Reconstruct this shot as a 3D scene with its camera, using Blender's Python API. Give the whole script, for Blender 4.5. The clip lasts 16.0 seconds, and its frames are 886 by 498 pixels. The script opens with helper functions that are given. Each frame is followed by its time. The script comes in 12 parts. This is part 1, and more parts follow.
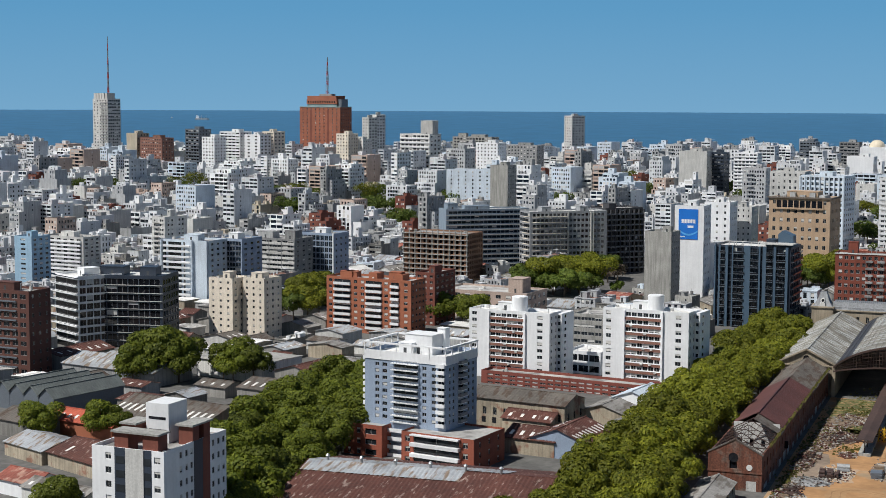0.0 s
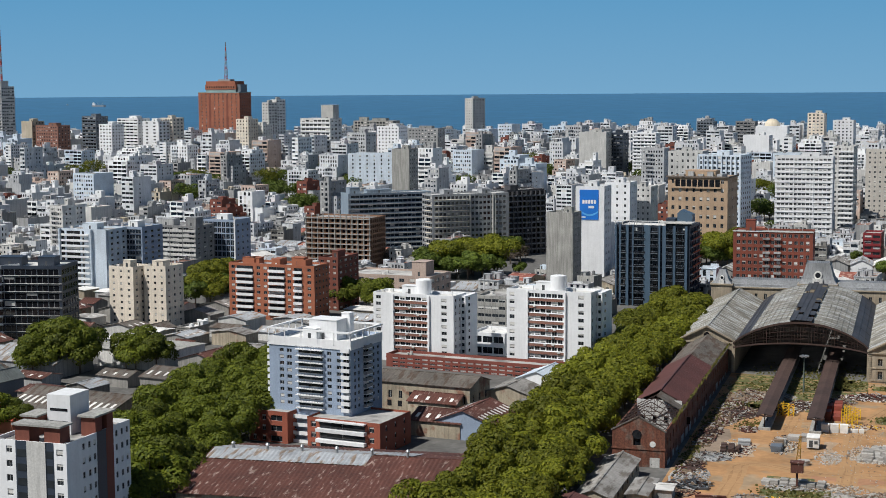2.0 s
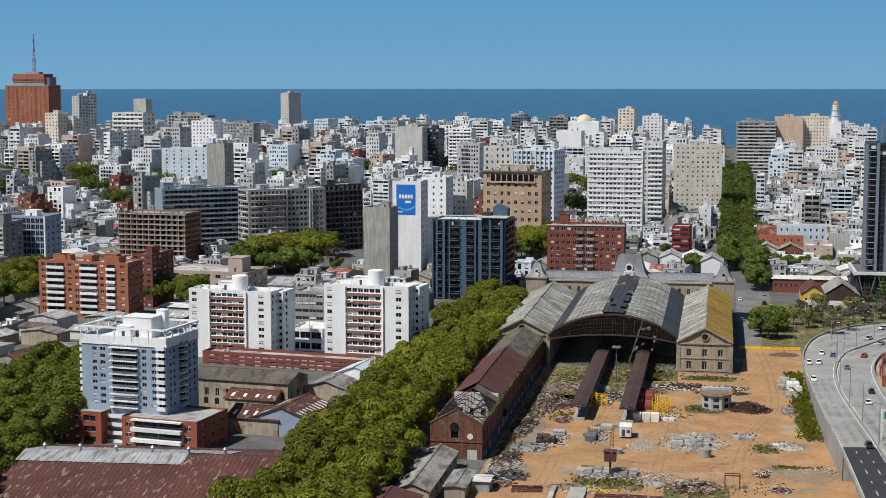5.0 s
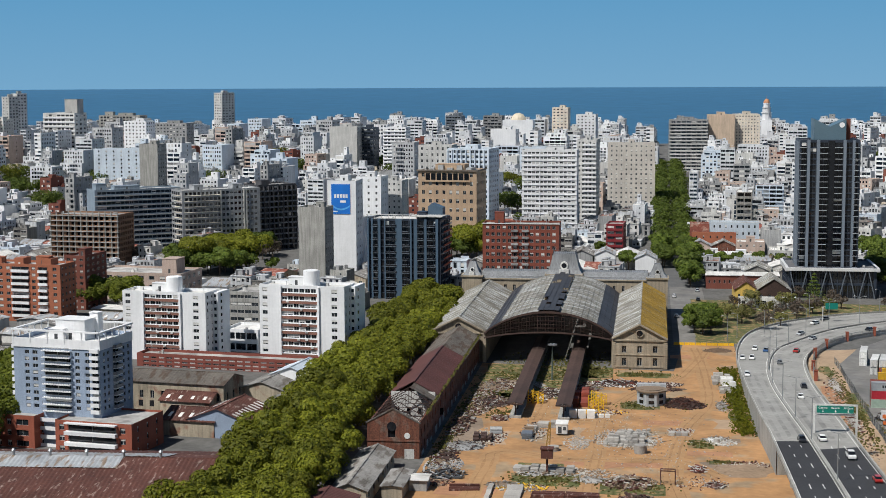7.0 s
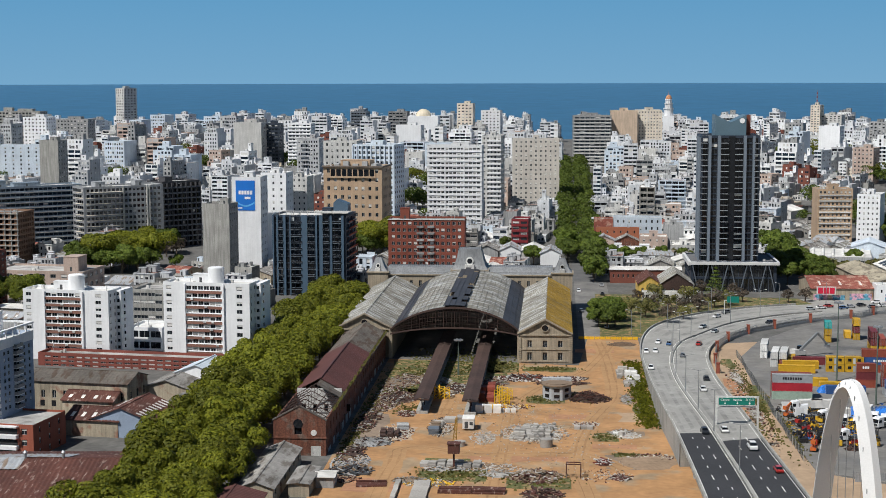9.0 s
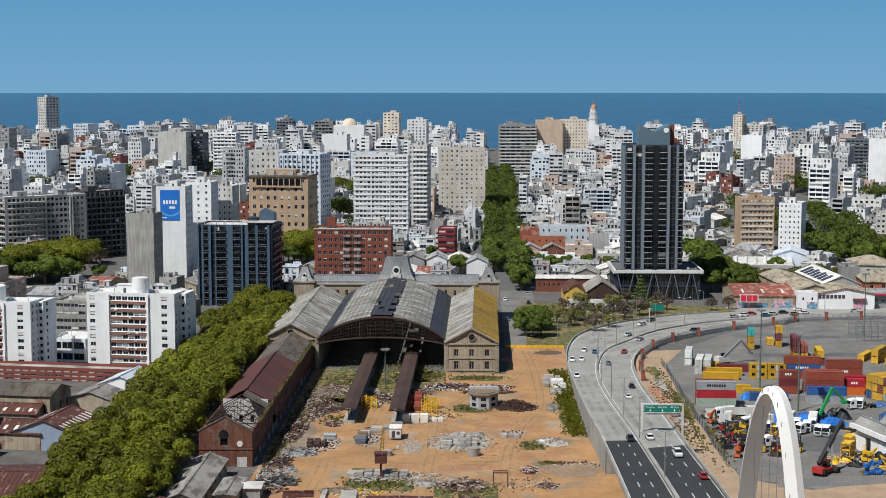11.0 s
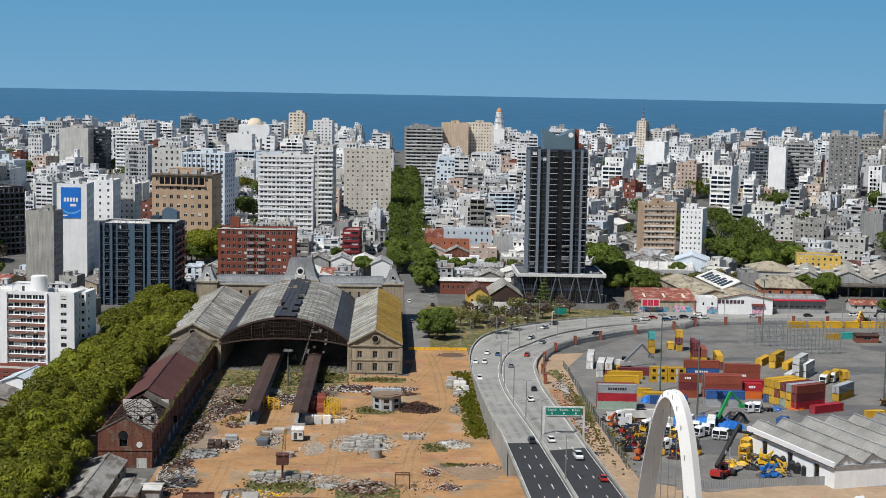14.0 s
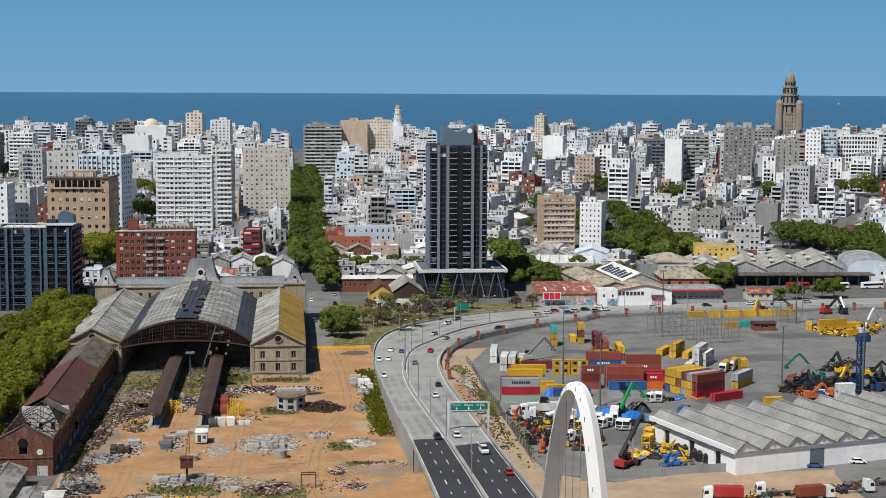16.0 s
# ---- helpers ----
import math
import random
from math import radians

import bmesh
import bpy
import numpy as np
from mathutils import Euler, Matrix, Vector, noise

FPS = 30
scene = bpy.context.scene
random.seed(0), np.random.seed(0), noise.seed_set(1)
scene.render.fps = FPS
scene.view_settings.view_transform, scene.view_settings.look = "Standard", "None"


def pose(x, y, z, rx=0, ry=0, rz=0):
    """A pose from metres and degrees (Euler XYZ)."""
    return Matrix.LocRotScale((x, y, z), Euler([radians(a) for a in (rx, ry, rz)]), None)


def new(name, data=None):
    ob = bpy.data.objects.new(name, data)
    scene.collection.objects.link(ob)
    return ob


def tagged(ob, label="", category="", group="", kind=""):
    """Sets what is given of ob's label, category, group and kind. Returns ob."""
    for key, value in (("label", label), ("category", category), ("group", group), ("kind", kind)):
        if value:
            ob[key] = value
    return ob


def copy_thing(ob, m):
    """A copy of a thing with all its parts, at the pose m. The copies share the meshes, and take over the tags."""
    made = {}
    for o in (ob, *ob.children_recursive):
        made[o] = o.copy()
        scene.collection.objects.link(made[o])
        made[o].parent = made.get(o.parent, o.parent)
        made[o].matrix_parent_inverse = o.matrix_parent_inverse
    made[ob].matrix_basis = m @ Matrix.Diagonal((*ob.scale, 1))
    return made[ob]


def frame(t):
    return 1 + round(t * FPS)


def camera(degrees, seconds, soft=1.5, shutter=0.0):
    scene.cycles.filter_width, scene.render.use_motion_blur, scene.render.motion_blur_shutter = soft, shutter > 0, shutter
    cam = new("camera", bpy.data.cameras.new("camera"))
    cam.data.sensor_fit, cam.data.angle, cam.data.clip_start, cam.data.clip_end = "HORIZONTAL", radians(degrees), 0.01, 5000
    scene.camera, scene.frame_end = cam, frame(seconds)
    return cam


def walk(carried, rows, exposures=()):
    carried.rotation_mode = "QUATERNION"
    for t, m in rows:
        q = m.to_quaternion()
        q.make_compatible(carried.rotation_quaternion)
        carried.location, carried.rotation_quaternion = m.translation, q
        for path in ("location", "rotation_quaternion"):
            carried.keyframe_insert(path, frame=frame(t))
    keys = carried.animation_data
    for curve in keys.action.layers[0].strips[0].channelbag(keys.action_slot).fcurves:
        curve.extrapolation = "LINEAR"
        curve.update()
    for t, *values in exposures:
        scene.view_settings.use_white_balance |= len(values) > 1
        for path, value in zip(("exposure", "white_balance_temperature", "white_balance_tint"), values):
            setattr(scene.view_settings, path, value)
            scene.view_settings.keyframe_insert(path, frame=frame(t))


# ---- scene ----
# ---- camera: it stands high over the yards and turns slowly to the right ----
cam = camera(32.51, 16.0, soft=0.6)
EYE = 100.0
ROWS = [
    (0.0, 20.920, -5.497, 0.263),
    (0.5, 20.079, -5.659, -0.094),
    (1.0, 18.930, -5.635, -0.196),
    (1.5, 18.083, -5.674, -0.129),
    (2.0, 17.243, -6.116, -0.370),
    (2.5, 16.177, -6.483, -0.421),
    (3.0, 14.739, -6.603, -0.182),
    (3.5, 13.231, -6.666, -0.022),
    (4.0, 12.045, -6.593, -0.093),
    (4.5, 11.031, -6.395, -0.054),
    (7.0, 7.874, -6.369, -0.212),
    (7.5, 6.806, -6.456, -0.317),
    (8.0, 6.220, -6.420, -0.277),
    (8.5, 5.046, -6.501, -0.132),
    (9.0, 4.300, -6.532, -0.124),
    (11.5, 0.762, -6.148, 0.428),
    (12.0, 0.032, -6.245, 1.015),
    (12.5, -0.594, -6.437, 1.360),
    (13.0, -1.017, -6.300, 1.468),
    (13.5, -1.540, -6.075, 1.272),
    (14.0, -2.103, -6.081, 1.067),
    (14.5, -2.941, -6.172, 0.864),
    (15.0, -3.915, -6.383, 0.673),
    (15.5, -4.831, -6.360, 0.457),
    (16.0, -5.839, -6.150, 0.261),
]
walk(cam, [(t, pose(0, 0, EYE, 90 + pitch, 0, yaw) @ pose(0, 0, 0, 0, 0, roll)) for t, yaw, pitch, roll in ROWS])

# ---- world, sun, sky ----
SUN_LEFT, SUN_HIGH = 42.0, 54.0   # degrees left of straight behind the first view's axis; elevation
sun_dir = Vector((-math.sin(radians(SUN_LEFT)) * math.cos(radians(SUN_HIGH)), -math.cos(radians(SUN_LEFT)) * math.cos(radians(SUN_HIGH)), math.sin(radians(SUN_HIGH))))
world = bpy.data.worlds.new("world")
scene.world = world
world.use_nodes = True
wn = world.node_tree
sky = wn.nodes.new("ShaderNodeTexSky")
sky.sky_type, sky.sun_disc = "NISHITA", False
sky.sun_elevation, sky.sun_rotation = radians(SUN_HIGH), math.atan2(sun_dir.x, sun_dir.y)
sky.dust_density, sky.ozone_density = 0.4, 2.0
wn.links.new(sky.outputs[0], wn.nodes["Background"].inputs[0])
wn.nodes["Background"].inputs[1].default_value = 0.046
sun = new("sun", bpy.data.lights.new("sun", "SUN"))
sun.data.energy, sun.data.angle, sun.data.color = 5.0, radians(0.5), (1.0, 0.975, 0.93)
sun.rotation_euler = sun_dir.to_track_quat("Z", "Y").to_euler()
scene.view_settings.exposure = -0.09

# ---- materials ----
MATS = {}


def mat(name, rgb, rough=0.8, metal=0.0, grain=3.0, vary=0.12, stain=0.15, streak=0.0, piece=0.0, bump=0.0, second=None, second_amount=0.5, second_scale=0.2, run=None, spec=None):
    """A surface with colour variation at two scales, streaks that run down, a second colour in patches, and fine relief."""
    if name in MATS:
        return MATS[name]
    m = bpy.data.materials.new(name)
    m.use_nodes = True
    nt = m.node_tree
    nd, ln = nt.nodes, nt.links
    p = nd["Principled BSDF"]
    p.inputs["Roughness"].default_value, p.inputs["Metallic"].default_value = rough, metal
    if spec is not None:
        p.inputs["Specular IOR Level"].default_value = spec
    tc = nd.new("ShaderNodeTexCoord")
    geo = nd.new("ShaderNodeNewGeometry")

    def noise_tex(scale, detail=3.0, stretch=None):
        n = nd.new("ShaderNodeTexNoise")
        n.inputs["Scale"].default_value, n.inputs["Detail"].default_value = scale, detail
        if stretch:
            mp = nd.new("ShaderNodeMapping")
            mp.inputs["Scale"].default_value = stretch
            ln.new(geo.outputs["Position"], mp.inputs[0])
            ln.new(mp.outputs[0], n.inputs["Vector"])
        else:
            ln.new(geo.outputs["Position"], n.inputs["Vector"])
        return n.outputs["Fac"]

    def scaled(sock, lo, hi, a=0.3, b=0.7):
        r = nd.new("ShaderNodeMapRange")
        r.inputs[1].default_value, r.inputs[2].default_value, r.inputs[3].default_value, r.inputs[4].default_value = a, b, lo, hi
        ln.new(sock, r.inputs[0])
        return r.outputs[0]

    def times(a, b):
        x = nd.new("ShaderNodeMath")
        x.operation = "MULTIPLY"
        ln.new(a, x.inputs[0]), ln.new(b, x.inputs[1])
        return x.outputs[0]

    fac = times(scaled(noise_tex(grain), 1 - vary, 1 + vary), scaled(noise_tex(0.11, 4.0), 1 - stain, 1 + stain * 0.6))
    if streak:
        fac = times(fac, scaled(noise_tex(1.0, 3.0, (1.3, 1.3, 0.09)), 1 - streak, 1.0, 0.35, 0.6))
    if piece:
        oi = nd.new("ShaderNodeObjectInfo")
        fac = times(fac, scaled(oi.outputs["Random"], 1 - piece, 1 + piece * 0.5, 0.0, 1.0))
    col = nd.new("ShaderNodeRGB")
    col.outputs[0].default_value = (*rgb, 1)
    base = col.outputs[0]
    if second:
        mx = nd.new("ShaderNodeMix")
        mx.data_type = "RGBA"
        mx.inputs["B"].default_value = (*second, 1)
        ln.new(base, mx.inputs["A"])
        ln.new(scaled(noise_tex(second_scale, 5.0, run), 0.0, 1.0, 0.62 - second_amount * 0.3, 0.72 - second_amount * 0.3), mx.inputs["Factor"])
        base = mx.outputs["Result"]
    vm = nd.new("ShaderNodeVectorMath")
    vm.operation = "SCALE"
    ln.new(base, vm.inputs[0]), ln.new(fac, vm.inputs["Scale"])
    ln.new(vm.outputs[0], p.inputs["Base Color"])
    if bump:
        bp = nd.new("ShaderNodeBump")
        bp.inputs["Distance"].default_value, bp.inputs["Strength"].default_value = bump, 0.6
        ln.new(noise_tex(grain * 2, 4.0), bp.inputs["Height"])
        ln.new(bp.outputs[0], p.inputs["Normal"])
    MATS[name] = m
    return m


def leaf_mat(name, low, high, piece=0.25):
    """Leaves: each clump its own green, each tree its own shade; a little light comes through."""
    m = bpy.data.materials.new(name)
    m.use_nodes = True
    nd, ln = m.node_tree.nodes, m.node_tree.links
    p = nd["Principled BSDF"]
    p.inputs["Roughness"].default_value = 0.65
    p.inputs["Specular IOR Level"].default_value = 0.25
    geo = nd.new("ShaderNodeNewGeometry")
    mx = nd.new("ShaderNodeMix")
    mx.data_type = "RGBA"
    mx.inputs["A"].default_value, mx.inputs["B"].default_value = (*low, 1), (*high, 1)
    ln.new(geo.outputs["Random Per Island"], mx.inputs["Factor"])
    oi = nd.new("ShaderNodeObjectInfo")
    r = nd.new("ShaderNodeMapRange")
    r.inputs[3].default_value, r.inputs[4].default_value = 1 - piece, 1 + piece
    ln.new(oi.outputs["Random"], r.inputs[0])
    vm = nd.new("ShaderNodeVectorMath")
    vm.operation = "SCALE"
    ln.new(mx.outputs["Result"], vm.inputs[0]), ln.new(r.outputs[0], vm.inputs["Scale"])
    ln.new(vm.outputs[0], p.inputs["Base Color"])
    tr = nd.new("ShaderNodeBsdfTranslucent")
    ln.new(vm.outputs[0], tr.inputs["Color"])
    ms = nd.new("ShaderNodeMixShader")
    ms.inputs[0].default_value = 0.22
    ln.new(p.outputs[0], ms.inputs[1]), ln.new(tr.outputs[0], ms.inputs[2])
    ln.new(ms.outputs[0], nd["Material Output"].inputs["Surface"])
    return m


def glass_mat(name, rgb, rough=0.06, piece=0.5):
    return mat(name, rgb, rough, grain=0.4, vary=0.3, stain=0.2, piece=piece, spec=0.6)


WHITE = mat("white_paint", (0.80, 0.81, 0.82), 0.75, grain=1.2, vary=0.035, stain=0.08, streak=0.06, piece=0.14)
OFFWHITE = mat("offwhite_render", (0.63, 0.625, 0.60), 0.85, streak=0.2, piece=0.3, bump=0.01)
CREAM = mat("cream_paint", (0.75, 0.67, 0.56), 0.8, streak=0.12, piece=0.1, bump=0.01)
GREYREN = mat("grey_render", (0.37, 0.375, 0.375), 0.9, streak=0.3, piece=0.35, bump=0.015)
CONCRETE = mat("bare_concrete", (0.36, 0.355, 0.33), 0.9, streak=0.3, stain=0.2, bump=0.02)
BEIGE = mat("beige_render", (0.56, 0.49, 0.38), 0.85, streak=0.15, piece=0.2, bump=0.01)
TAN = mat("tan_stone", (0.47, 0.335, 0.225), 0.85, streak=0.12, bump=0.02)
PALEBLUE = mat("pale_blue_paint", (0.29, 0.36, 0.47), 0.7, streak=0.06, bump=0.01)
BLUEWHITE = mat("blue_white_paint", (0.60, 0.68, 0.76), 0.7, streak=0.1, piece=0.15)
BRICK = mat("red_brick", (0.30, 0.085, 0.05), 0.85, grain=6.0, streak=0.1, bump=0.02)
DARKBRICK = mat("dark_brick", (0.19, 0.06, 0.04), 0.85, grain=6.0, streak=0.12, bump=0.02)
OLDBRICK = mat("old_brick", (0.165, 0.062, 0.038), 0.9, grain=2.2, vary=0.35, streak=0.4, bump=0.03, second=(0.17, 0.11, 0.085), second_amount=0.2, second_scale=0.35)
ORANGEBRICK = mat("orange_brick", (0.34, 0.115, 0.06), 0.85, grain=6.0, bump=0.02)
HOLLOWBRICK = mat("hollow_brick", (0.24, 0.135, 0.085), 0.9, grain=4.0, vary=0.2)
PINK = mat("pink_render", (0.54, 0.42, 0.355), 0.85, streak=0.15, piece=0.15)
YELLOW = mat("yellow_render", (0.62, 0.42, 0.10), 0.85, streak=0.15)
STONE = mat("station_stone", (0.37, 0.31, 0.23), 0.9, streak=0.25, stain=0.25, bump=0.02)
OLDWALL = mat("old_render", (0.42, 0.36, 0.27), 0.9, streak=0.3, stain=0.3, bump=0.02, second=(0.30, 0.16, 0.11), second_amount=0.2, second_scale=0.25)
SLATE = mat("slate_roof", (0.23, 0.24, 0.25), 0.6, streak=0.3, stain=0.3)
ROOFGREY = mat("roof_felt", (0.42, 0.41, 0.39), 0.95, grain=0.8, vary=0.15, stain=0.35, piece=0.3, second=(0.24, 0.23, 0.22), second_amount=0.4)
ROOFWHITE = mat("roof_white_coat", (0.70, 0.69, 0.66), 0.9, grain=0.8, vary=0.1, stain=0.25, piece=0.15)
ROOFRED = mat("roof_red_coat", (0.22, 0.11, 0.08), 0.9, grain=0.8, stain=0.3, second=(0.40, 0.33, 0.28), second_amount=0.4)
RUST = mat("rusted_sheet", (0.095, 0.034, 0.024), 0.85, grain=1.5, vary=0.25, stain=0.35, bump=0.02, second=(0.30, 0.22, 0.19), second_amount=0.12, second_scale=1.1, run=(1.0, 0.3, 0.4))
RUSTDARK = mat("dark_rust", (0.06, 0.034, 0.027), 0.85, grain=1.5, vary=0.25, stain=0.3)
ZINC = mat("weathered_zinc", (0.37, 0.39, 0.41), 0.55, grain=1.0, vary=0.12, stain=0.3, second=(0.24, 0.18, 0.13), second_amount=0.35, second_scale=0.8, run=(1.0, 0.2, 0.4))
FIBRE = mat("fibre_cement_sheet", (0.25, 0.24, 0.225), 0.9, grain=1.0, vary=0.15, stain=0.3, second=(0.13, 0.115, 0.10), second_amount=0.4, second_scale=0.5, run=(1.0, 0.3, 0.5))
SOOTYROOF = mat("sooty_brown_sheet", (0.125, 0.11, 0.095), 0.9, grain=1.0, vary=0.2, stain=0.3, second=(0.085, 0.06, 0.045), second_amount=0.4, second_scale=0.6, run=(1.0, 0.25, 0.5))
SHEDROOF = mat("shed_sheet", (0.215, 0.200, 0.165), 0.75, grain=0.9, vary=0.22, stain=0.35, second=(0.44, 0.45, 0.44), second_amount=0.42, second_scale=0.7, run=(0.16, 1.0, 0.3))
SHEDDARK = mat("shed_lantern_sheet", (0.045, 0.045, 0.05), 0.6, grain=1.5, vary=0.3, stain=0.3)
MOSS = mat("lichen_roof", (0.29, 0.185, 0.03), 0.9, grain=0.8, vary=0.25, stain=0.3, second=(0.25, 0.22, 0.15), second_amount=0.2, second_scale=0.5, run=(0.2, 1.0, 0.3))
DULLRED = mat("dull_red_sheet", (0.25, 0.075, 0.052), 0.8, grain=1.0, vary=0.2, stain=0.3, second=(0.42, 0.25, 0.19), second_amount=0.35, second_scale=0.4)
ORANGEROOF = mat("orange_red_sheet", (0.40, 0.085, 0.045), 0.8, grain=1.0, vary=0.15, stain=0.25)
GLASS = glass_mat("window_glass", (0.022, 0.028, 0.034))
GLASSBLUE = glass_mat("blue_glass", (0.020, 0.032, 0.048), 0.05, 0.3)
GLASSDARK = glass_mat("dark_glass", (0.012, 0.014, 0.018), 0.08, 0.3)
SHUTTER = mat("roller_shutter", (0.62, 0.61, 0.58), 0.7, piece=0.2)
FRAME = mat("window_frame", (0.38, 0.38, 0.38), 0.5)
DARKFRAME = mat("dark_metal_frame", (0.06, 0.065, 0.07), 0.5, piece=0.2)
NAVY = mat("navy_panel", (0.030, 0.042, 0.064), 0.5, piece=0.1)
GREYPANEL = mat("grey_panel", (0.125, 0.145, 0.17), 0.5, stain=0.05, piece=0.08)
BROWNPANEL = mat("brown_panel", (0.24, 0.115, 0.085), 0.75, piece=0.15)
METAL = mat("galvanised_steel", (0.36, 0.37, 0.38), 0.45, 0.6)
ASPHALT = mat("asphalt", (0.035, 0.036, 0.04), 0.9, grain=1.2, vary=0.12, stain=0.2, bump=0.01)
ROADGREY = mat("worn_concrete_road", (0.31, 0.305, 0.285), 0.9, grain=0.8, vary=0.08, stain=0.15, bump=0.01)
TYREWORN = mat("tyre_worn_concrete", (0.262, 0.257, 0.242), 0.85, grain=0.5, vary=0.12, stain=0.3, second=(0.30, 0.295, 0.275), second_amount=0.5, second_scale=0.25)
STREET = mat("street_asphalt", (0.115, 0.115, 0.115), 0.9, grain=0.8, vary=0.1, stain=0.25)
CITYGROUND = mat("paved_city_ground", (0.12, 0.117, 0.11), 0.95, grain=0.5, vary=0.2, stain=0.3)
YARD = mat("yard_pavement", (0.182, 0.176, 0.165), 0.9, grain=0.5, vary=0.12, stain=0.25, second=(0.155, 0.152, 0.148), second_amount=0.3, second_scale=0.08)
DIRT = mat("sandy_earth", (0.405, 0.222, 0.097), 0.95, grain=0.5, vary=0.12, stain=0.25, bump=0.05, second=(0.32, 0.23, 0.14), second_amount=0.3, second_scale=0.09)
DIRTPALE = mat("pale_sand", (0.385, 0.275, 0.18), 0.95, grain=0.6, vary=0.1, stain=0.2, bump=0.04)
GRASS = mat("rough_grass", (0.095, 0.105, 0.032), 0.95, grain=1.2, vary=0.3, stain=0.3, second=(0.28, 0.19, 0.09), second_amount=0.42, second_scale=0.4)
LINE = mat("road_paint", (0.75, 0.75, 0.72), 0.8)
YELLOWPAINT = mat("yellow_paint", (0.70, 0.42, 0.02), 0.6)
TIMBER = mat("weathered_timber", (0.22, 0.16, 0.11), 0.9, grain=4.0, vary=0.25)
BARK = mat("bark", (0.13, 0.10, 0.075), 0.95, grain=5.0, vary=0.25)
TYRE = mat("tyre_rubber", (0.02, 0.02, 0.02), 0.9)
LEAF = leaf_mat("plane_leaves", (0.076, 0.094, 0.006), (0.205, 0.208, 0.014), 0.3)
LEAFGROVE = leaf_mat("grove_leaves", (0.055, 0.077, 0.006), (0.146, 0.166, 0.013), 0.3)
LEAFDARK = leaf_mat("dark_leaves", (0.048, 0.081, 0.010), (0.134, 0.173, 0.024))
LEAFOLIVE = leaf_mat("olive_leaves", (0.105, 0.11, 0.03), (0.21, 0.19, 0.06))
TWIG = leaf_mat("bare_twigs", (0.075, 0.06, 0.045), (0.13, 0.10, 0.075))


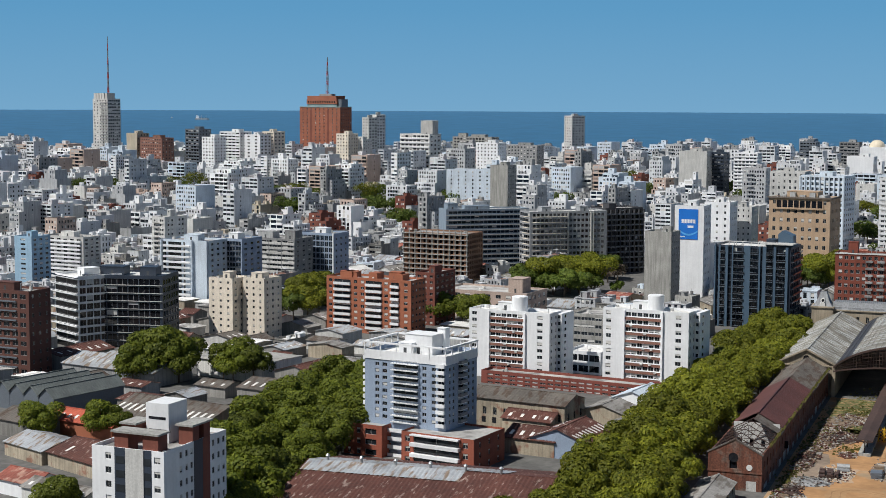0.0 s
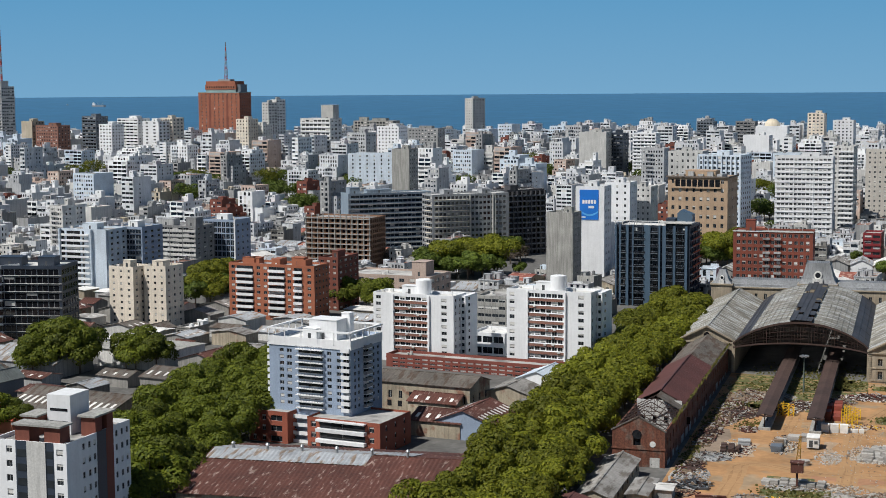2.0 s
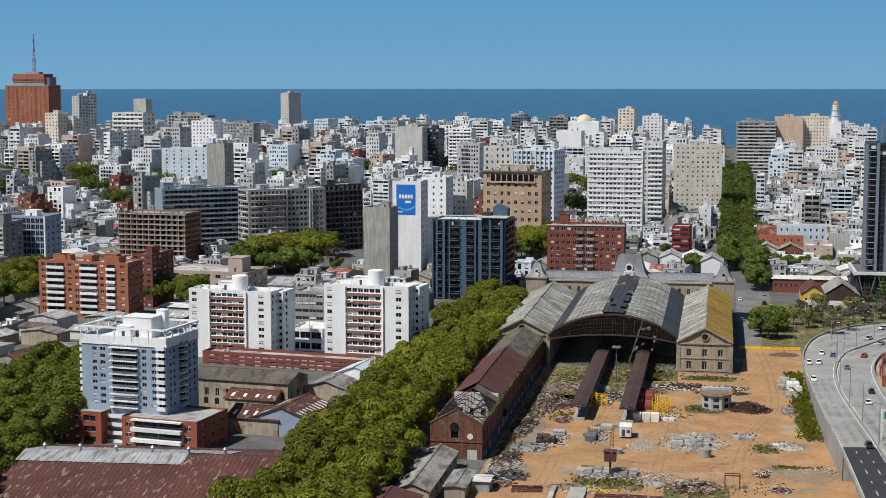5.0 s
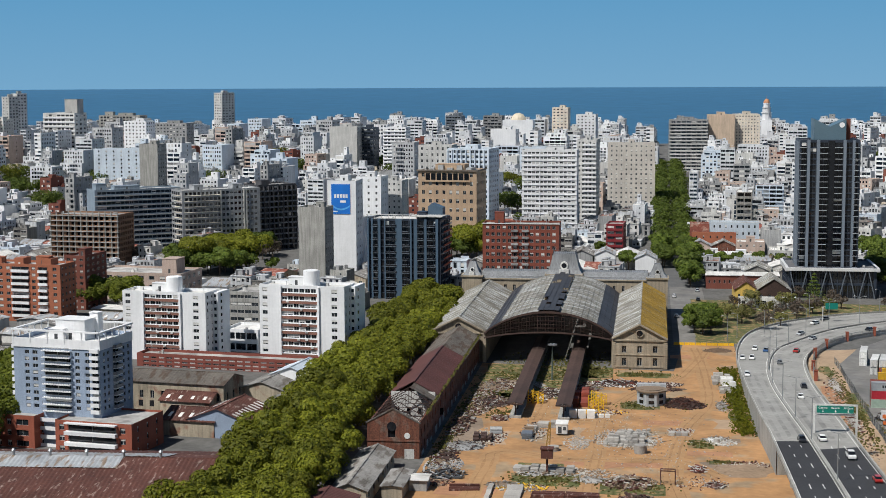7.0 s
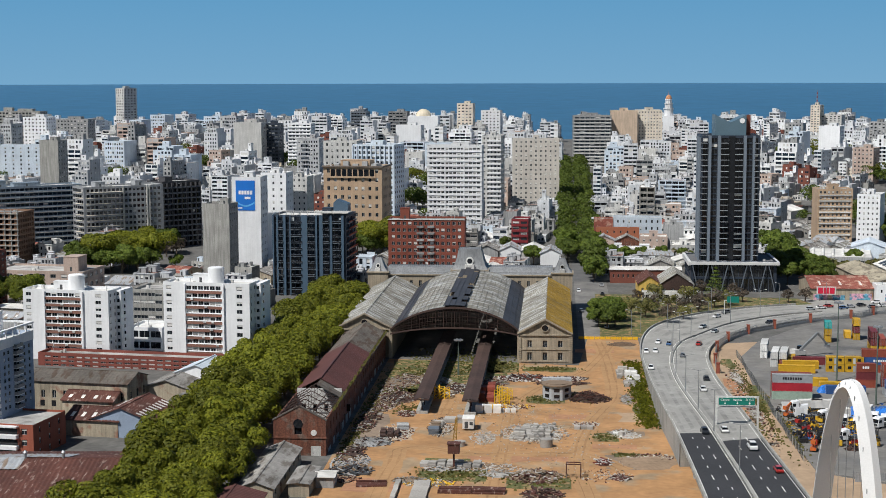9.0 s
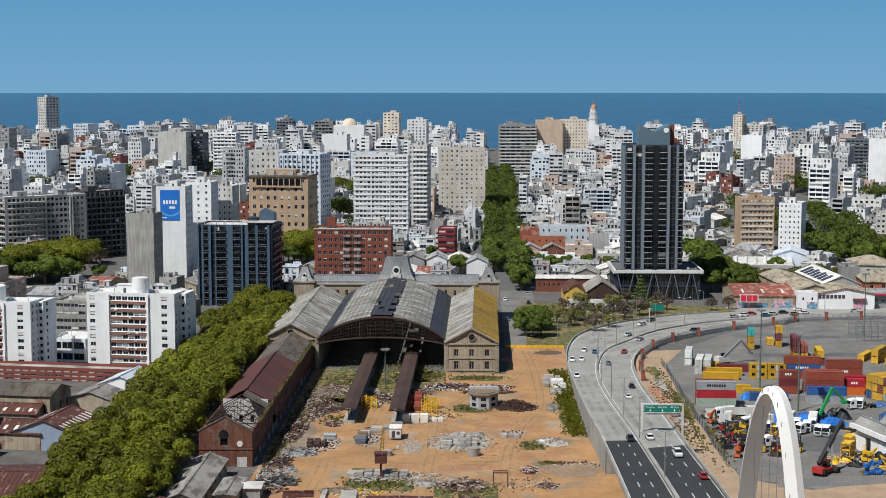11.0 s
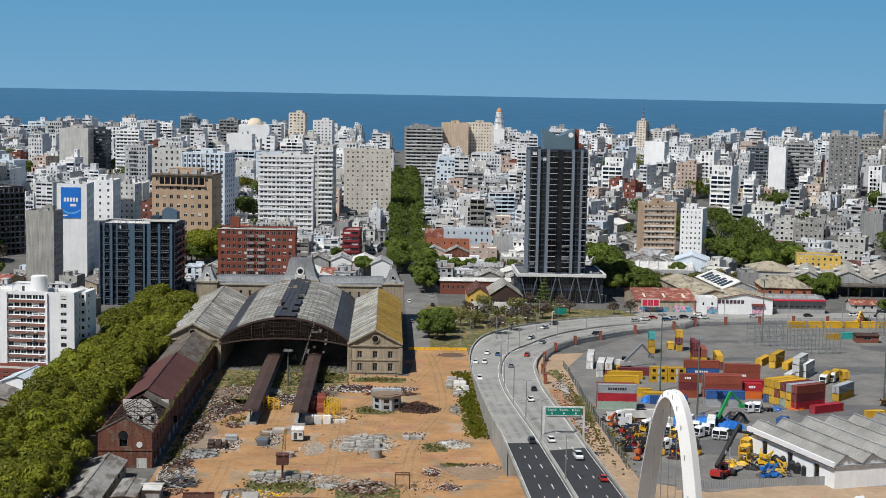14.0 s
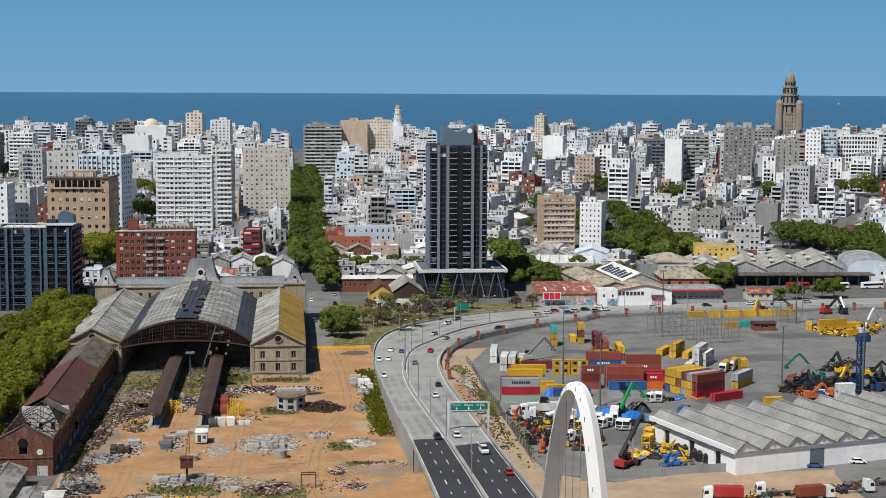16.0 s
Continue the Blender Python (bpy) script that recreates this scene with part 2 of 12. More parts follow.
# ---- mesh helpers ----
class Build:
    """Collects quads and polygons with a material number each, and makes one mesh of them."""

    def __init__(self):
        self.v, self.f, self.m = [], [], []

    def poly(self, pts, mi=0):
        n = len(self.v)
        self.v.extend(pts)
        self.f.append(tuple(range(n, n + len(pts))))
        self.m.append(mi)

    def box(self, x0, x1, y0, y1, z0, z1, mi=0, bottom=False):
        n = len(self.v)
        self.v.extend([(x0, y0, z0), (x1, y0, z0), (x1, y1, z0), (x0, y1, z0), (x0, y0, z1), (x1, y0, z1), (x1, y1, z1), (x0, y1, z1)])
        fs = [(4, 5, 6, 7), (0, 1, 5, 4), (1, 2, 6, 5), (2, 3, 7, 6), (3, 0, 4, 7)] + ([(3, 2, 1, 0)] if bottom else [])
        self.f.extend(tuple(n + i for i in q) for q in fs)
        self.m.extend([mi] * len(fs))

    def prism(self, ring, z0, z1, mi=0, top_mi=None):
        """An upright prism over a ring of (x, y), counter-clockwise."""
        n, k = len(self.v), len(ring)
        self.v.extend([(x, y, z0) for x, y in ring] + [(x, y, z1) for x, y in ring])
        for i in range(k):
            j = (i + 1) % k
            self.f.append((n + i, n + j, n + k + j, n + k + i))
            self.m.append(mi)
        self.f.append(tuple(n + k + i for i in range(k)))
        self.m.append(mi if top_mi is None else top_mi)

    def tube(self, x, y, z0, z1, r0, r1=None, n=8, mi=0):
        r1 = r0 if r1 is None else r1
        b = len(self.v)
        for z, r in ((z0, r0), (z1, r1)):
            self.v.extend((x + r * math.cos(2 * math.pi * i / n), y + r * math.sin(2 * math.pi * i / n), z) for i in range(n))
        for i in range(n):
            j = (i + 1) % n
            self.f.append((b + i, b + j, b + n + j, b + n + i))
            self.m.append(mi)
        self.f.append(tuple(b + n + i for i in range(n)))
        self.m.append(mi)

    def beam(self, p, q, w, h=None, mi=0):
        """A bar from p to q with a w by h section."""
        h = w if h is None else h
        p, q = Vector(p), Vector(q)
        d = (q - p).normalized()
        s = d.cross(Vector((0, 0, 1)))
        s = s.normalized() if s.length > 1e-4 else Vector((1, 0, 0))
        u = s.cross(d)
        n = len(self.v)
        for c in (p, q):
            for a, b in ((-1, -1), (1, -1), (1, 1), (-1, 1)):
                self.v.append(tuple(c + s * (a * w / 2) + u * (b * h / 2)))
        for fc in ((0, 1, 5, 4), (1, 2, 6, 5), (2, 3, 7, 6), (3, 0, 4, 7), (3, 2, 1, 0), (4, 5, 6, 7)):
            self.f.append(tuple(n + i for i in fc))
            self.m.append(mi)

    def rib(self, pts, y, w, h):
        """One bent bar through points (x, z) of an upright plane."""
        n, k = len(self.v), len(pts)
        for x, z in pts:
            self.v.extend([(x, y - w / 2, z - h / 2), (x, y + w / 2, z - h / 2), (x, y + w / 2, z + h / 2), (x, y - w / 2, z + h / 2)])
        for i in range(k - 1):
            for j in range(4):
                a, b = n + 4 * i + j, n + 4 * i + (j + 1) % 4
                self.f.append((a, b, b + 4, a + 4))
                self.m.append(0)

    def sheet(self, a, b, c, d, pitch=0.55, deep=0.1, mi=0):
        """A corrugated sheet, one connected surface: a to b is the lower edge, d to c the upper."""
        a, b, c, d = (Vector(q) for q in (a, b, c, d))
        up = (b - a).cross(d - a).normalized() * deep
        k = max(2, int((b - a).length / pitch))
        n = len(self.v)
        for i in range(k + 1):
            o = up * (i % 2)
            self.v.append(tuple(a.lerp(b, i / k) + o))
            self.v.append(tuple(d.lerp(c, i / k) + o))
        for i in range(k):
            self.f.append((n + 2 * i, n + 2 * i + 2, n + 2 * i + 3, n + 2 * i + 1))
            self.m.append(mi)

    def mesh(self, name, *mats):
        me = bpy.data.meshes.new(name)
        me.from_pydata([tuple(p) for p in self.v], [], self.f)
        for m in mats:
            me.materials.append(m)
        if len(mats) > 1:
            me.polygons.foreach_set("material_index", self.m)
        me.update()
        return me


def thing(name, label, category, x=0.0, y=0.0, z=0.0, rz=0.0, group="", kind="", data=None):
    ob = new(name, data)
    ob.matrix_basis = pose(x, y, z, 0, 0, rz)
    return tagged(ob, label, category, group, kind)


def part(name, build, materials, parent, label="", m=None):
    """One mesh object under a thing or under a part; build may be a ready mesh, which repeats share."""
    me = build if isinstance(build, bpy.types.Mesh) else build.mesh(name, *(materials if isinstance(materials, (list, tuple)) else [materials]))
    ob = new(name, me)
    ob.parent = parent
    if m is not None:
        ob.matrix_basis = m
    if label:
        ob["label"] = label
    return ob


def smooth(a, b, t):
    t = min(1.0, max(0.0, (t - a) / (b - a)))
    return t * t * (3 - 2 * t)


def ground_z(x, y):
    """The land: level at the yards, rising to the ridge of the old centre, falling to the shore."""
    r = math.hypot(x, y)
    return 24.0 * smooth(820, 1500, r) - 27.0 * smooth(1780, 2250, r)


# ---- the setting: land, sea, sky ----
def land():
    b = Build()
    xs = [-3200, -2200, -1600] + list(range(-1400, 1401, 50)) + [1600, 2200, 3200]
    ys = [-2500, -1200, -400] + list(range(0, 2301, 50))
    for y in ys:
        for x in xs:
            b.v.append((x, y, ground_z(x, y)))
    k = len(xs)
    for j in range(len(ys) - 1):
        for i in range(k - 1):
            b.f.append((j * k + i, j * k + i + 1, (j + 1) * k + i + 1, (j + 1) * k + i))
    ob = new("ground", b.mesh("ground", CITYGROUND))
    tagged(ob, "grey paved ground of the city and its yards", "ground", kind="structure")


def sea():
    b = Build()
    rings = [2120 + i * 47.0 for i in range(60)]
    n = 60
    for i, r in enumerate(rings):
        for j in range(n + 1):
            a = radians(-75 + 150 * j / n)
            b.v.append((r * math.sin(a), r * math.cos(a), -2.2 + (SEA_EDGE + 2.2) * (r - rings[0]) / (rings[-1] - rings[0])))
    for i in range(len(rings) - 1):
        for j in range(n):
            q = i * (n + 1) + j
            b.f.append((q, q + 1, q + n + 2, q + n + 1))
    m = mat("sea_water", (0.035, 0.115, 0.205), 0.6, grain=0.02, vary=0.10, stain=0.06, spec=0.25)
    tagged(new("water", b.mesh("water", m)), "calm blue river water reaching the horizon", "water", kind="structure")


SEA_EDGE = 73.0


def sky_backdrop():
    """A plain far sky, paler towards the horizon."""
    b = Build()
    n, r = 48, 4925.0
    zs = [20, 73, 140, 260, 420, 640, 900, 1300, 1900]
    for z in zs:
        for j in range(n + 1):
            a = radians(-80 + 160 * j / n)
            b.v.append((r * math.sin(a), r * math.cos(a), z))
    for i in range(len(zs) - 1):
        for j in range(n):
            q = i * (n + 1) + j
            b.f.append((q + 1, q, q + n + 1, q + n + 2))
    m = bpy.data.materials.new("far_sky")
    m.use_nodes = True
    nd, ln = m.node_tree.nodes, m.node_tree.links
    geo, sep = nd.new("ShaderNodeNewGeometry"), nd.new("ShaderNodeSeparateXYZ")
    ln.new(geo.outputs["Position"], sep.inputs[0])
    rmp = nd.new("ShaderNodeMapRange")
    rmp.inputs[1].default_value, rmp.inputs[2].default_value = 73, 1000
    ln.new(sep.outputs["Z"], rmp.inputs[0])
    cr = nd.new("ShaderNodeValToRGB")
    cr.color_ramp.elements[0].color = (0.19, 0.41, 0.63, 1)
    cr.color_ramp.elements[1].color = (0.062, 0.235, 0.50, 1)
    e = cr.color_ramp.elements.new(0.35)
    e.color = (0.12, 0.345, 0.59, 1)
    ln.new(rmp.outputs[0], cr.inputs[0])
    em = nd.new("ShaderNodeEmission")
    ln.new(cr.outputs[0], em.inputs[0])
    ln.new(em.outputs[0], nd["Material Output"].inputs["Surface"])
    tagged(new("backdrop", b.mesh("backdrop", m)), "clear blue sky paling towards the horizon", "sky", kind="structure")


def sheet(name, ring, z, material, label, category, kind="structure", thick=0.12):
    """A flat piece of ground over a ring of (x, y), counter-clockwise, a little proud of the land."""
    b = Build()
    b.prism(ring, -0.3, z)
    ob = new(name, b.mesh(name, material))
    return tagged(ob, label, category, kind=kind)


# ---- buildings ----
FOOT = []


def footprint(x, y, w, d, rz, margin=1.0):
    """Keep the ordinary houses off this block's ground."""
    c, s = math.cos(radians(rz)), math.sin(radians(rz))
    pts = [(x + a * c - e * s, y + a * s + e * c) for a in (-w / 2, w / 2) for e in (0, d)]
    FOOT.append((min(p[0] for p in pts) - margin, max(p[0] for p in pts) + margin, min(p[1] for p in pts) - margin, max(p[1] for p in pts) + margin))


PANES = {}


def pane_mesh(w, h, kind, glass, frame):
    """A window to set into an opening: frame, glass, and a roller shutter drawn part of the way down."""
    key = (round(w, 2), round(h, 2), kind, glass.name, frame.name)
    if key not in PANES:
        b = Build()
        pane_into(b, lambda u, v, o: (u, -o, v), -w / 2, w / 2, 0, h, kind, 0, 1, 2)
        PANES[key] = b.mesh("window", glass, frame, SHUTTER)
    return PANES[key]


def pane_into(b, at, u0, u1, z0, z1, kind, g, f, s):
    fw = min(0.09, (u1 - u0) * 0.08)
    b.poly([at(u0, z0, 0), at(u1, z0, 0), at(u1, z1, 0), at(u0, z1, 0)], g)
    if kind >= 0:
        for a0, a1, c0, c1 in ((u0, u0 + fw, z0, z1), (u1 - fw, u1, z0, z1), (u0, u1, z0, z0 + fw), (u0, u1, z1 - fw, z1)) + ((((u0 + u1) / 2 - fw / 2, (u0 + u1) / 2 + fw / 2, z0, z1),) if u1 - u0 > 1.0 else ()):
            b.poly([at(a0, c0, 0.04), at(a1, c0, 0.04), at(a1, c1, 0.04), at(a0, c1, 0.04)], f)
    drop = (0, 0.35, 0.75)[max(kind, 0)]
    if drop:
        c0 = z1 - (z1 - z0) * drop
        b.poly([at(u0, c0, 0.06), at(u1, c0, 0.06), at(u1, z1, 0.06), at(u0, z1, 0.06)], s)
        b.poly([at(u0, c0, 0), at(u1, c0, 0), at(u1, c0, 0.06), at(u0, c0, 0.06)], s)


def cuts(length, n, share, margin=0.0):
    """n openings spread evenly over a length, each taking that share of its bay."""
    bay = (length - 2 * margin) / n
    return [(margin + bay * (i + 0.5 - share / 2), margin + bay * (i + 0.5 + share / 2)) for i in range(n)]


def facade(b, at, length, z0, z1, cols, rows, depth, mi):
    """A wall face with openings (cols by rows) whose reveals go depth inwards; returns the openings."""
    us = [0.0] + [u for c in cols for u in c] + [length]
    zs = [z0] + [z for r in rows for z in r] + [z1]
    for j in range(len(zs) - 1):
        if zs[j + 1] - zs[j] < 1e-4:
            continue
        if j % 2 == 0 or not cols:
            b.poly([at(0, zs[j], 0), at(length, zs[j], 0), at(length, zs[j + 1], 0), at(0, zs[j + 1], 0)], mi)
            continue
        for i in range(len(us) - 1):
            a0, a1, c0, c1 = us[i], us[i + 1], zs[j], zs[j + 1]
            if a1 - a0 < 1e-4:
                continue
            if i % 2 == 0:
                b.poly([at(a0, c0, 0), at(a1, c0, 0), at(a1, c1, 0), at(a0, c1, 0)], mi)
            else:
                for p, q in (((a0, c0), (a1, c0)), ((a1, c0), (a1, c1)), ((a1, c1), (a0, c1)), ((a0, c1), (a0, c0))):
                    b.poly([at(*p, 0), at(*q, 0), at(*q, -depth), at(*p, -depth)], mi)
    return [(c[0], c[1], r[0], r[1]) for r in rows for c in cols]


def sides(w, d):
    """The four faces of a block, each as a map from (along, up, out) to a place, with its length and turn."""
    return {
        "front": (lambda u, z, o: (-w / 2 + u, -o, z), w, 0),
        "right": (lambda u, z, o: (w / 2 + o, u, z), d, 90),
        "back": (lambda u, z, o: (w / 2 - u, d + o, z), w, 180),
        "left": (lambda u, z, o: (-w / 2 - o, d - u, z), d, 270),
    }


def block(root, w, d, h, floors, faces, wall, roof=None, glass=None, frame=None, separate=False, base=0.0, depth=0.22, parapet=0.9, ww=0.5, wh=0.5, ground=0.0, rng=None, shut=0.38, bare=False, wall_name="wall", wall_label="", trim=None, sill=0.38):
    """Walls with real openings, windows set into them, a parapet and a roof. faces: name -> bays, or (bays, share of width, share of height)."""
    rng = rng or random.Random(int(w * 100 + d * 10 + h))
    glass, frame, roof = glass or GLASS, frame or FRAME, roof or ROOFGREY
    b, p = Build(), Build()
    top = h - parapet
    step = (top - ground) / floors
    opens = []
    for name, (at0, length, turn) in sides(w, d).items():
        at = (lambda a: lambda u, z, o: (lambda q: (q[0], q[1], q[2] + base))(a(u, z, o)))(at0)
        spec = faces.get(name, 0)
        if isinstance(spec, list):
            n, sw, sh = len(spec), 0, wh
            cols = [(a * length, c * length) for a, c in spec]
        else:
            n, sw, sh = spec if isinstance(spec, tuple) else (spec, ww, wh)
            cols = cuts(length, n, sw, length * 0.03) if n else []
        rows = [(ground + step * (k + sill * (1 - sh) * 2), ground + step * (k + sill * (1 - sh) * 2 + sh)) for k in range(floors)] if n else []
        for o in facade(b, at, length, 0.0, h, cols, rows, depth, 0):
            opens.append((at, turn, o))
        t = 0.3
        b.poly([at(0, h, 0), at(length, h, 0), at(length - t, h, -t), at(t, h, -t)], 1)
        b.poly([at(t, h, -t), at(length - t, h, -t), at(length - t, top - 0.1, -t), at(t, top - 0.1, -t)], 0)
    part(wall_name, b, [wall, trim or wall], root, wall_label)
    r = Build()
    r.box(-w / 2 + 0.3, w / 2 - 0.3, 0.3, d - 0.3, base + top - 0.3, base + top)
    part("roof", r, roof, root)
    for at, turn, (u0, u1, z0, z1) in opens:
        kind = rng.choice((1, 2, 2, 0)) if rng.random() < shut else (-1 if bare else 0)
        if separate:
            q = Vector(at((u0 + u1) / 2, z0, -depth + 0.02))
            part("window", pane_mesh(u1 - u0, z1 - z0, kind, glass, frame), None, root, m=pose(q.x, q.y, q.z, 0, 0, turn))
        else:
            pane_into(p, (lambda a: lambda u, v, o: a(u, v, o - depth + 0.02))(at), u0, u1, z0, z1, kind, 0, 1, 2)
    if opens and not separate:
        tagged(part("glazing", p, [glass, frame, SHUTTER], root), kind="stuff")
    return top + base, step


def roof_room(root, x, y, z, w, d, h, wall, name="stair_house"):
    b = Build()
    b.box(x - w / 2, x + w / 2, y - d / 2, y + d / 2, z - 0.05, z + h, 0)
    b.box(x - w / 2 - 0.15, x + w / 2 + 0.15, y - d / 2 - 0.15, y + d / 2 + 0.15, z + h, z + h + 0.2, 0)
    b.box(x - 0.5, x + 0.5, y - d / 2 - 0.03, y - d / 2, z, z + 2.0, 1)
    return part(name, b, [wall, DARKFRAME], root)


def water_tank(root, x, y, z, r, h, material):
    b = Build()
    for a in (45, 135, 225, 315):
        b.box(x + r * 0.6 * math.cos(radians(a)) - 0.1, x + r * 0.6 * math.cos(radians(a)) + 0.1, y + r * 0.6 * math.sin(radians(a)) - 0.1, y + r * 0.6 * math.sin(radians(a)) + 0.1, z - 0.05, z + 0.8)
    b.tube(x, y, z + 0.7, z + 0.7 + h, r, n=14)
    b.tube(x, y, z + 0.7 + h, z + 0.9 + h, r * 0.9, r * 0.3, n=14)
    return part("water_tank", b, material, root)


def roof_clutter(root, w, d, z, rng, n=4):
    """Small boxes, pipes and ventilators on a roof."""
    for _ in range(n):
        b = Build()
        x, y = rng.uniform(-w / 2 + 1.2, w / 2 - 1.2), rng.uniform(1.2, max(1.3, d - 1.2))
        if rng.random() < 0.5:
            s, t = rng.uniform(0.5, 1.4), rng.uniform(0.5, 1.2)
            b.box(x - s / 2, x + s / 2, y - t / 2, y + t / 2, z - 0.05, z + rng.uniform(0.6, 1.4))
            b.box(x - s / 2 + 0.1, x + s / 2 - 0.1, y - t / 2 - 0.04, y - t / 2, z + 0.15, z + 0.5)
            part("air_unit", b, [OFFWHITE], root)
        else:
            hgt = rng.uniform(1.0, 3.0)
            b.tube(x, y, z - 0.05, z + hgt, 0.12, n=6)
            b.tube(x, y, z + hgt, z + hgt + 0.25, 0.22, 0.1, n=6)
            part("vent_pipe", b, METAL, root)


def balconies(root, items, w, d, depth, rail, slab=None, rail_h=1.0, solid=True, label=""):
    """Projecting balconies; items: (face, middle, height, width)."""
    done = {}
    for face, u, z, width in items:
        key = round(width, 2)
        if key not in done:
            b = Build()
            b.box(-width / 2, width / 2, -depth, 0.05, -0.1, 0.12, 0, True)
            if solid:
                b.box(-width / 2, width / 2, -depth, -depth + 0.12, 0.12, rail_h, 1)
                b.box(-width / 2, -width / 2 + 0.1, -depth + 0.12, 0, 0.12, rail_h, 1)
                b.box(width / 2 - 0.1, width / 2, -depth + 0.12, 0, 0.12, rail_h, 1)
            else:
                b.box(-width / 2, width / 2, -depth, -depth + 0.06, rail_h - 0.08, rail_h, 1, True)
                k = max(2, int(width / 0.5))
                for i in range(k + 1):
                    xx = -width / 2 + 0.03 + (width - 0.06) * i / k
                    b.box(xx - 0.03, xx + 0.03, -depth, -depth + 0.05, 0.12, rail_h, 1)
            done[key] = b.mesh("balcony", slab or WHITE, rail)
        at, length, turn = sides(w, d)[face]
        q = at(u, z, 0)
        part("balcony", done[key], None, root, label, m=pose(q[0], q[1], q[2], 0, 0, turn))


def building(name, label, x, y, w, ztop, d, floors, faces, wall, rz=0.0, category="building", z0=None, group="", rooms=((0.0, 0.5, 0.3, 0.35, 3.0),), clutter=4, **kw):
    """A block at (x, y), the middle of its front foot, with rooms on its roof: (across, along, width, depth shares, height)."""
    z0 = ground_z(x, y) - 0.5 if z0 is None else z0
    h = ztop - z0
    root = thing(name, label, category, x, y, z0, rz, group)
    rng = random.Random(int(abs(x) * 7 + y))
    top, step = block(root, w, d, h, floors, faces, wall, rng=rng, **kw)
    for a, c, rw, rd, rh in rooms:
        roof_room(root, a * w, c * d, top, rw * w, rd * d, rh, WHITE if wall is PALEBLUE else wall)
    roof_clutter(root, w, d, top, rng, clutter)
    root["top"], root["step"], root["w"] = top, step, w
    footprint(x, y, w, d, rz)
    return root


def fins(root, spots, z0, z1, width, out, material, face_w, name="fin", label=""):
    """Upright fins on a front; spots are shares of its width."""
    for f in spots:
        b = Build()
        x = -face_w / 2 + f * face_w
        b.box(x - width / 2, x + width / 2, -out, 0.0, z0, z1)
        part(name, b, material, root, label)


def bands(root, f0, f1, z0, step, n, high, out, material, face_w, name="floor_band", label="", lift=0.0):
    """A level band at each floor of a front, between two shares of its width."""
    b = Build()
    b.box(-face_w / 2 + f0 * face_w, -face_w / 2 + f1 * face_w, -out, 0.0, 0, high, bottom=True)
    me = b.mesh(name, material)
    for k in range(n):
        part(name, me, None, root, label, m=pose(0, 0, z0 + step * k + lift))


def gable_hall(name, label, x, y, w, d, eave, ridge, wall, roof, rz=0.0, along="y", z0=0.0, category="warehouse", group="", overhang=0.5, front_cols=0, side_cols=0, win_h=1.6, skylights=0, corrugated=True, roof_label="", name_roof="roof", doors=0):
    """A hall with a pitched roof, ridge along its depth (y) or its width (x); walls with windows, roof sheets with ribs and skylights."""
    root = thing(name, label, category, x, y, z0, rz, group)
    if z0 > -100:
        footprint(x, y, w, d, rz)
    b, p = Build(), Build()
    for face, (at, length, turn) in sides(w, d).items():
        n = front_cols if face in ("front", "back") else side_cols
        cols = cuts(length, n, 0.34, 0.4) if n else []
        rows = [(eave * 0.42, min(eave - 0.5, eave * 0.42 + win_h))] if n else []
        for o in facade(b, at, length, -0.4, eave, cols, rows, 0.25, 0):
            pane_into(p, (lambda a: lambda u, v, q: a(u, v, q - 0.23))(at), *o, 0, 0, 1, 2)
    if along == "y":
        for yy, s in ((0.0, 1), (d, -1)):
            q = [(-w / 2, yy, eave), (w / 2, yy, eave), (0, yy, ridge)]
            b.poly(q if s > 0 else q[::-1], 0)
    else:
        for xx, s in ((w / 2, 1), (-w / 2, -1)):
            q = [(xx, 0, eave), (xx, d, eave), (xx, d / 2, ridge)]
            b.poly(q if s > 0 else q[::-1], 0)
    if doors:
        for i in range(doors):
            c = -w / 2 + w * (i + 0.5) / doors
            b.box(c - 1.5, c + 1.5, -0.06, 0.05, 0, 3.2, 1)
    part("wall", b, [wall, DARKFRAME], root)
    if p.f:
        tagged(part("glazing", p, [GLASS, FRAME, SHUTTER], root), kind="stuff")
    roof_planes(root, w, d, eave, ridge, along, roof, overhang, skylights, corrugated, name_roof, roof_label)
    return root


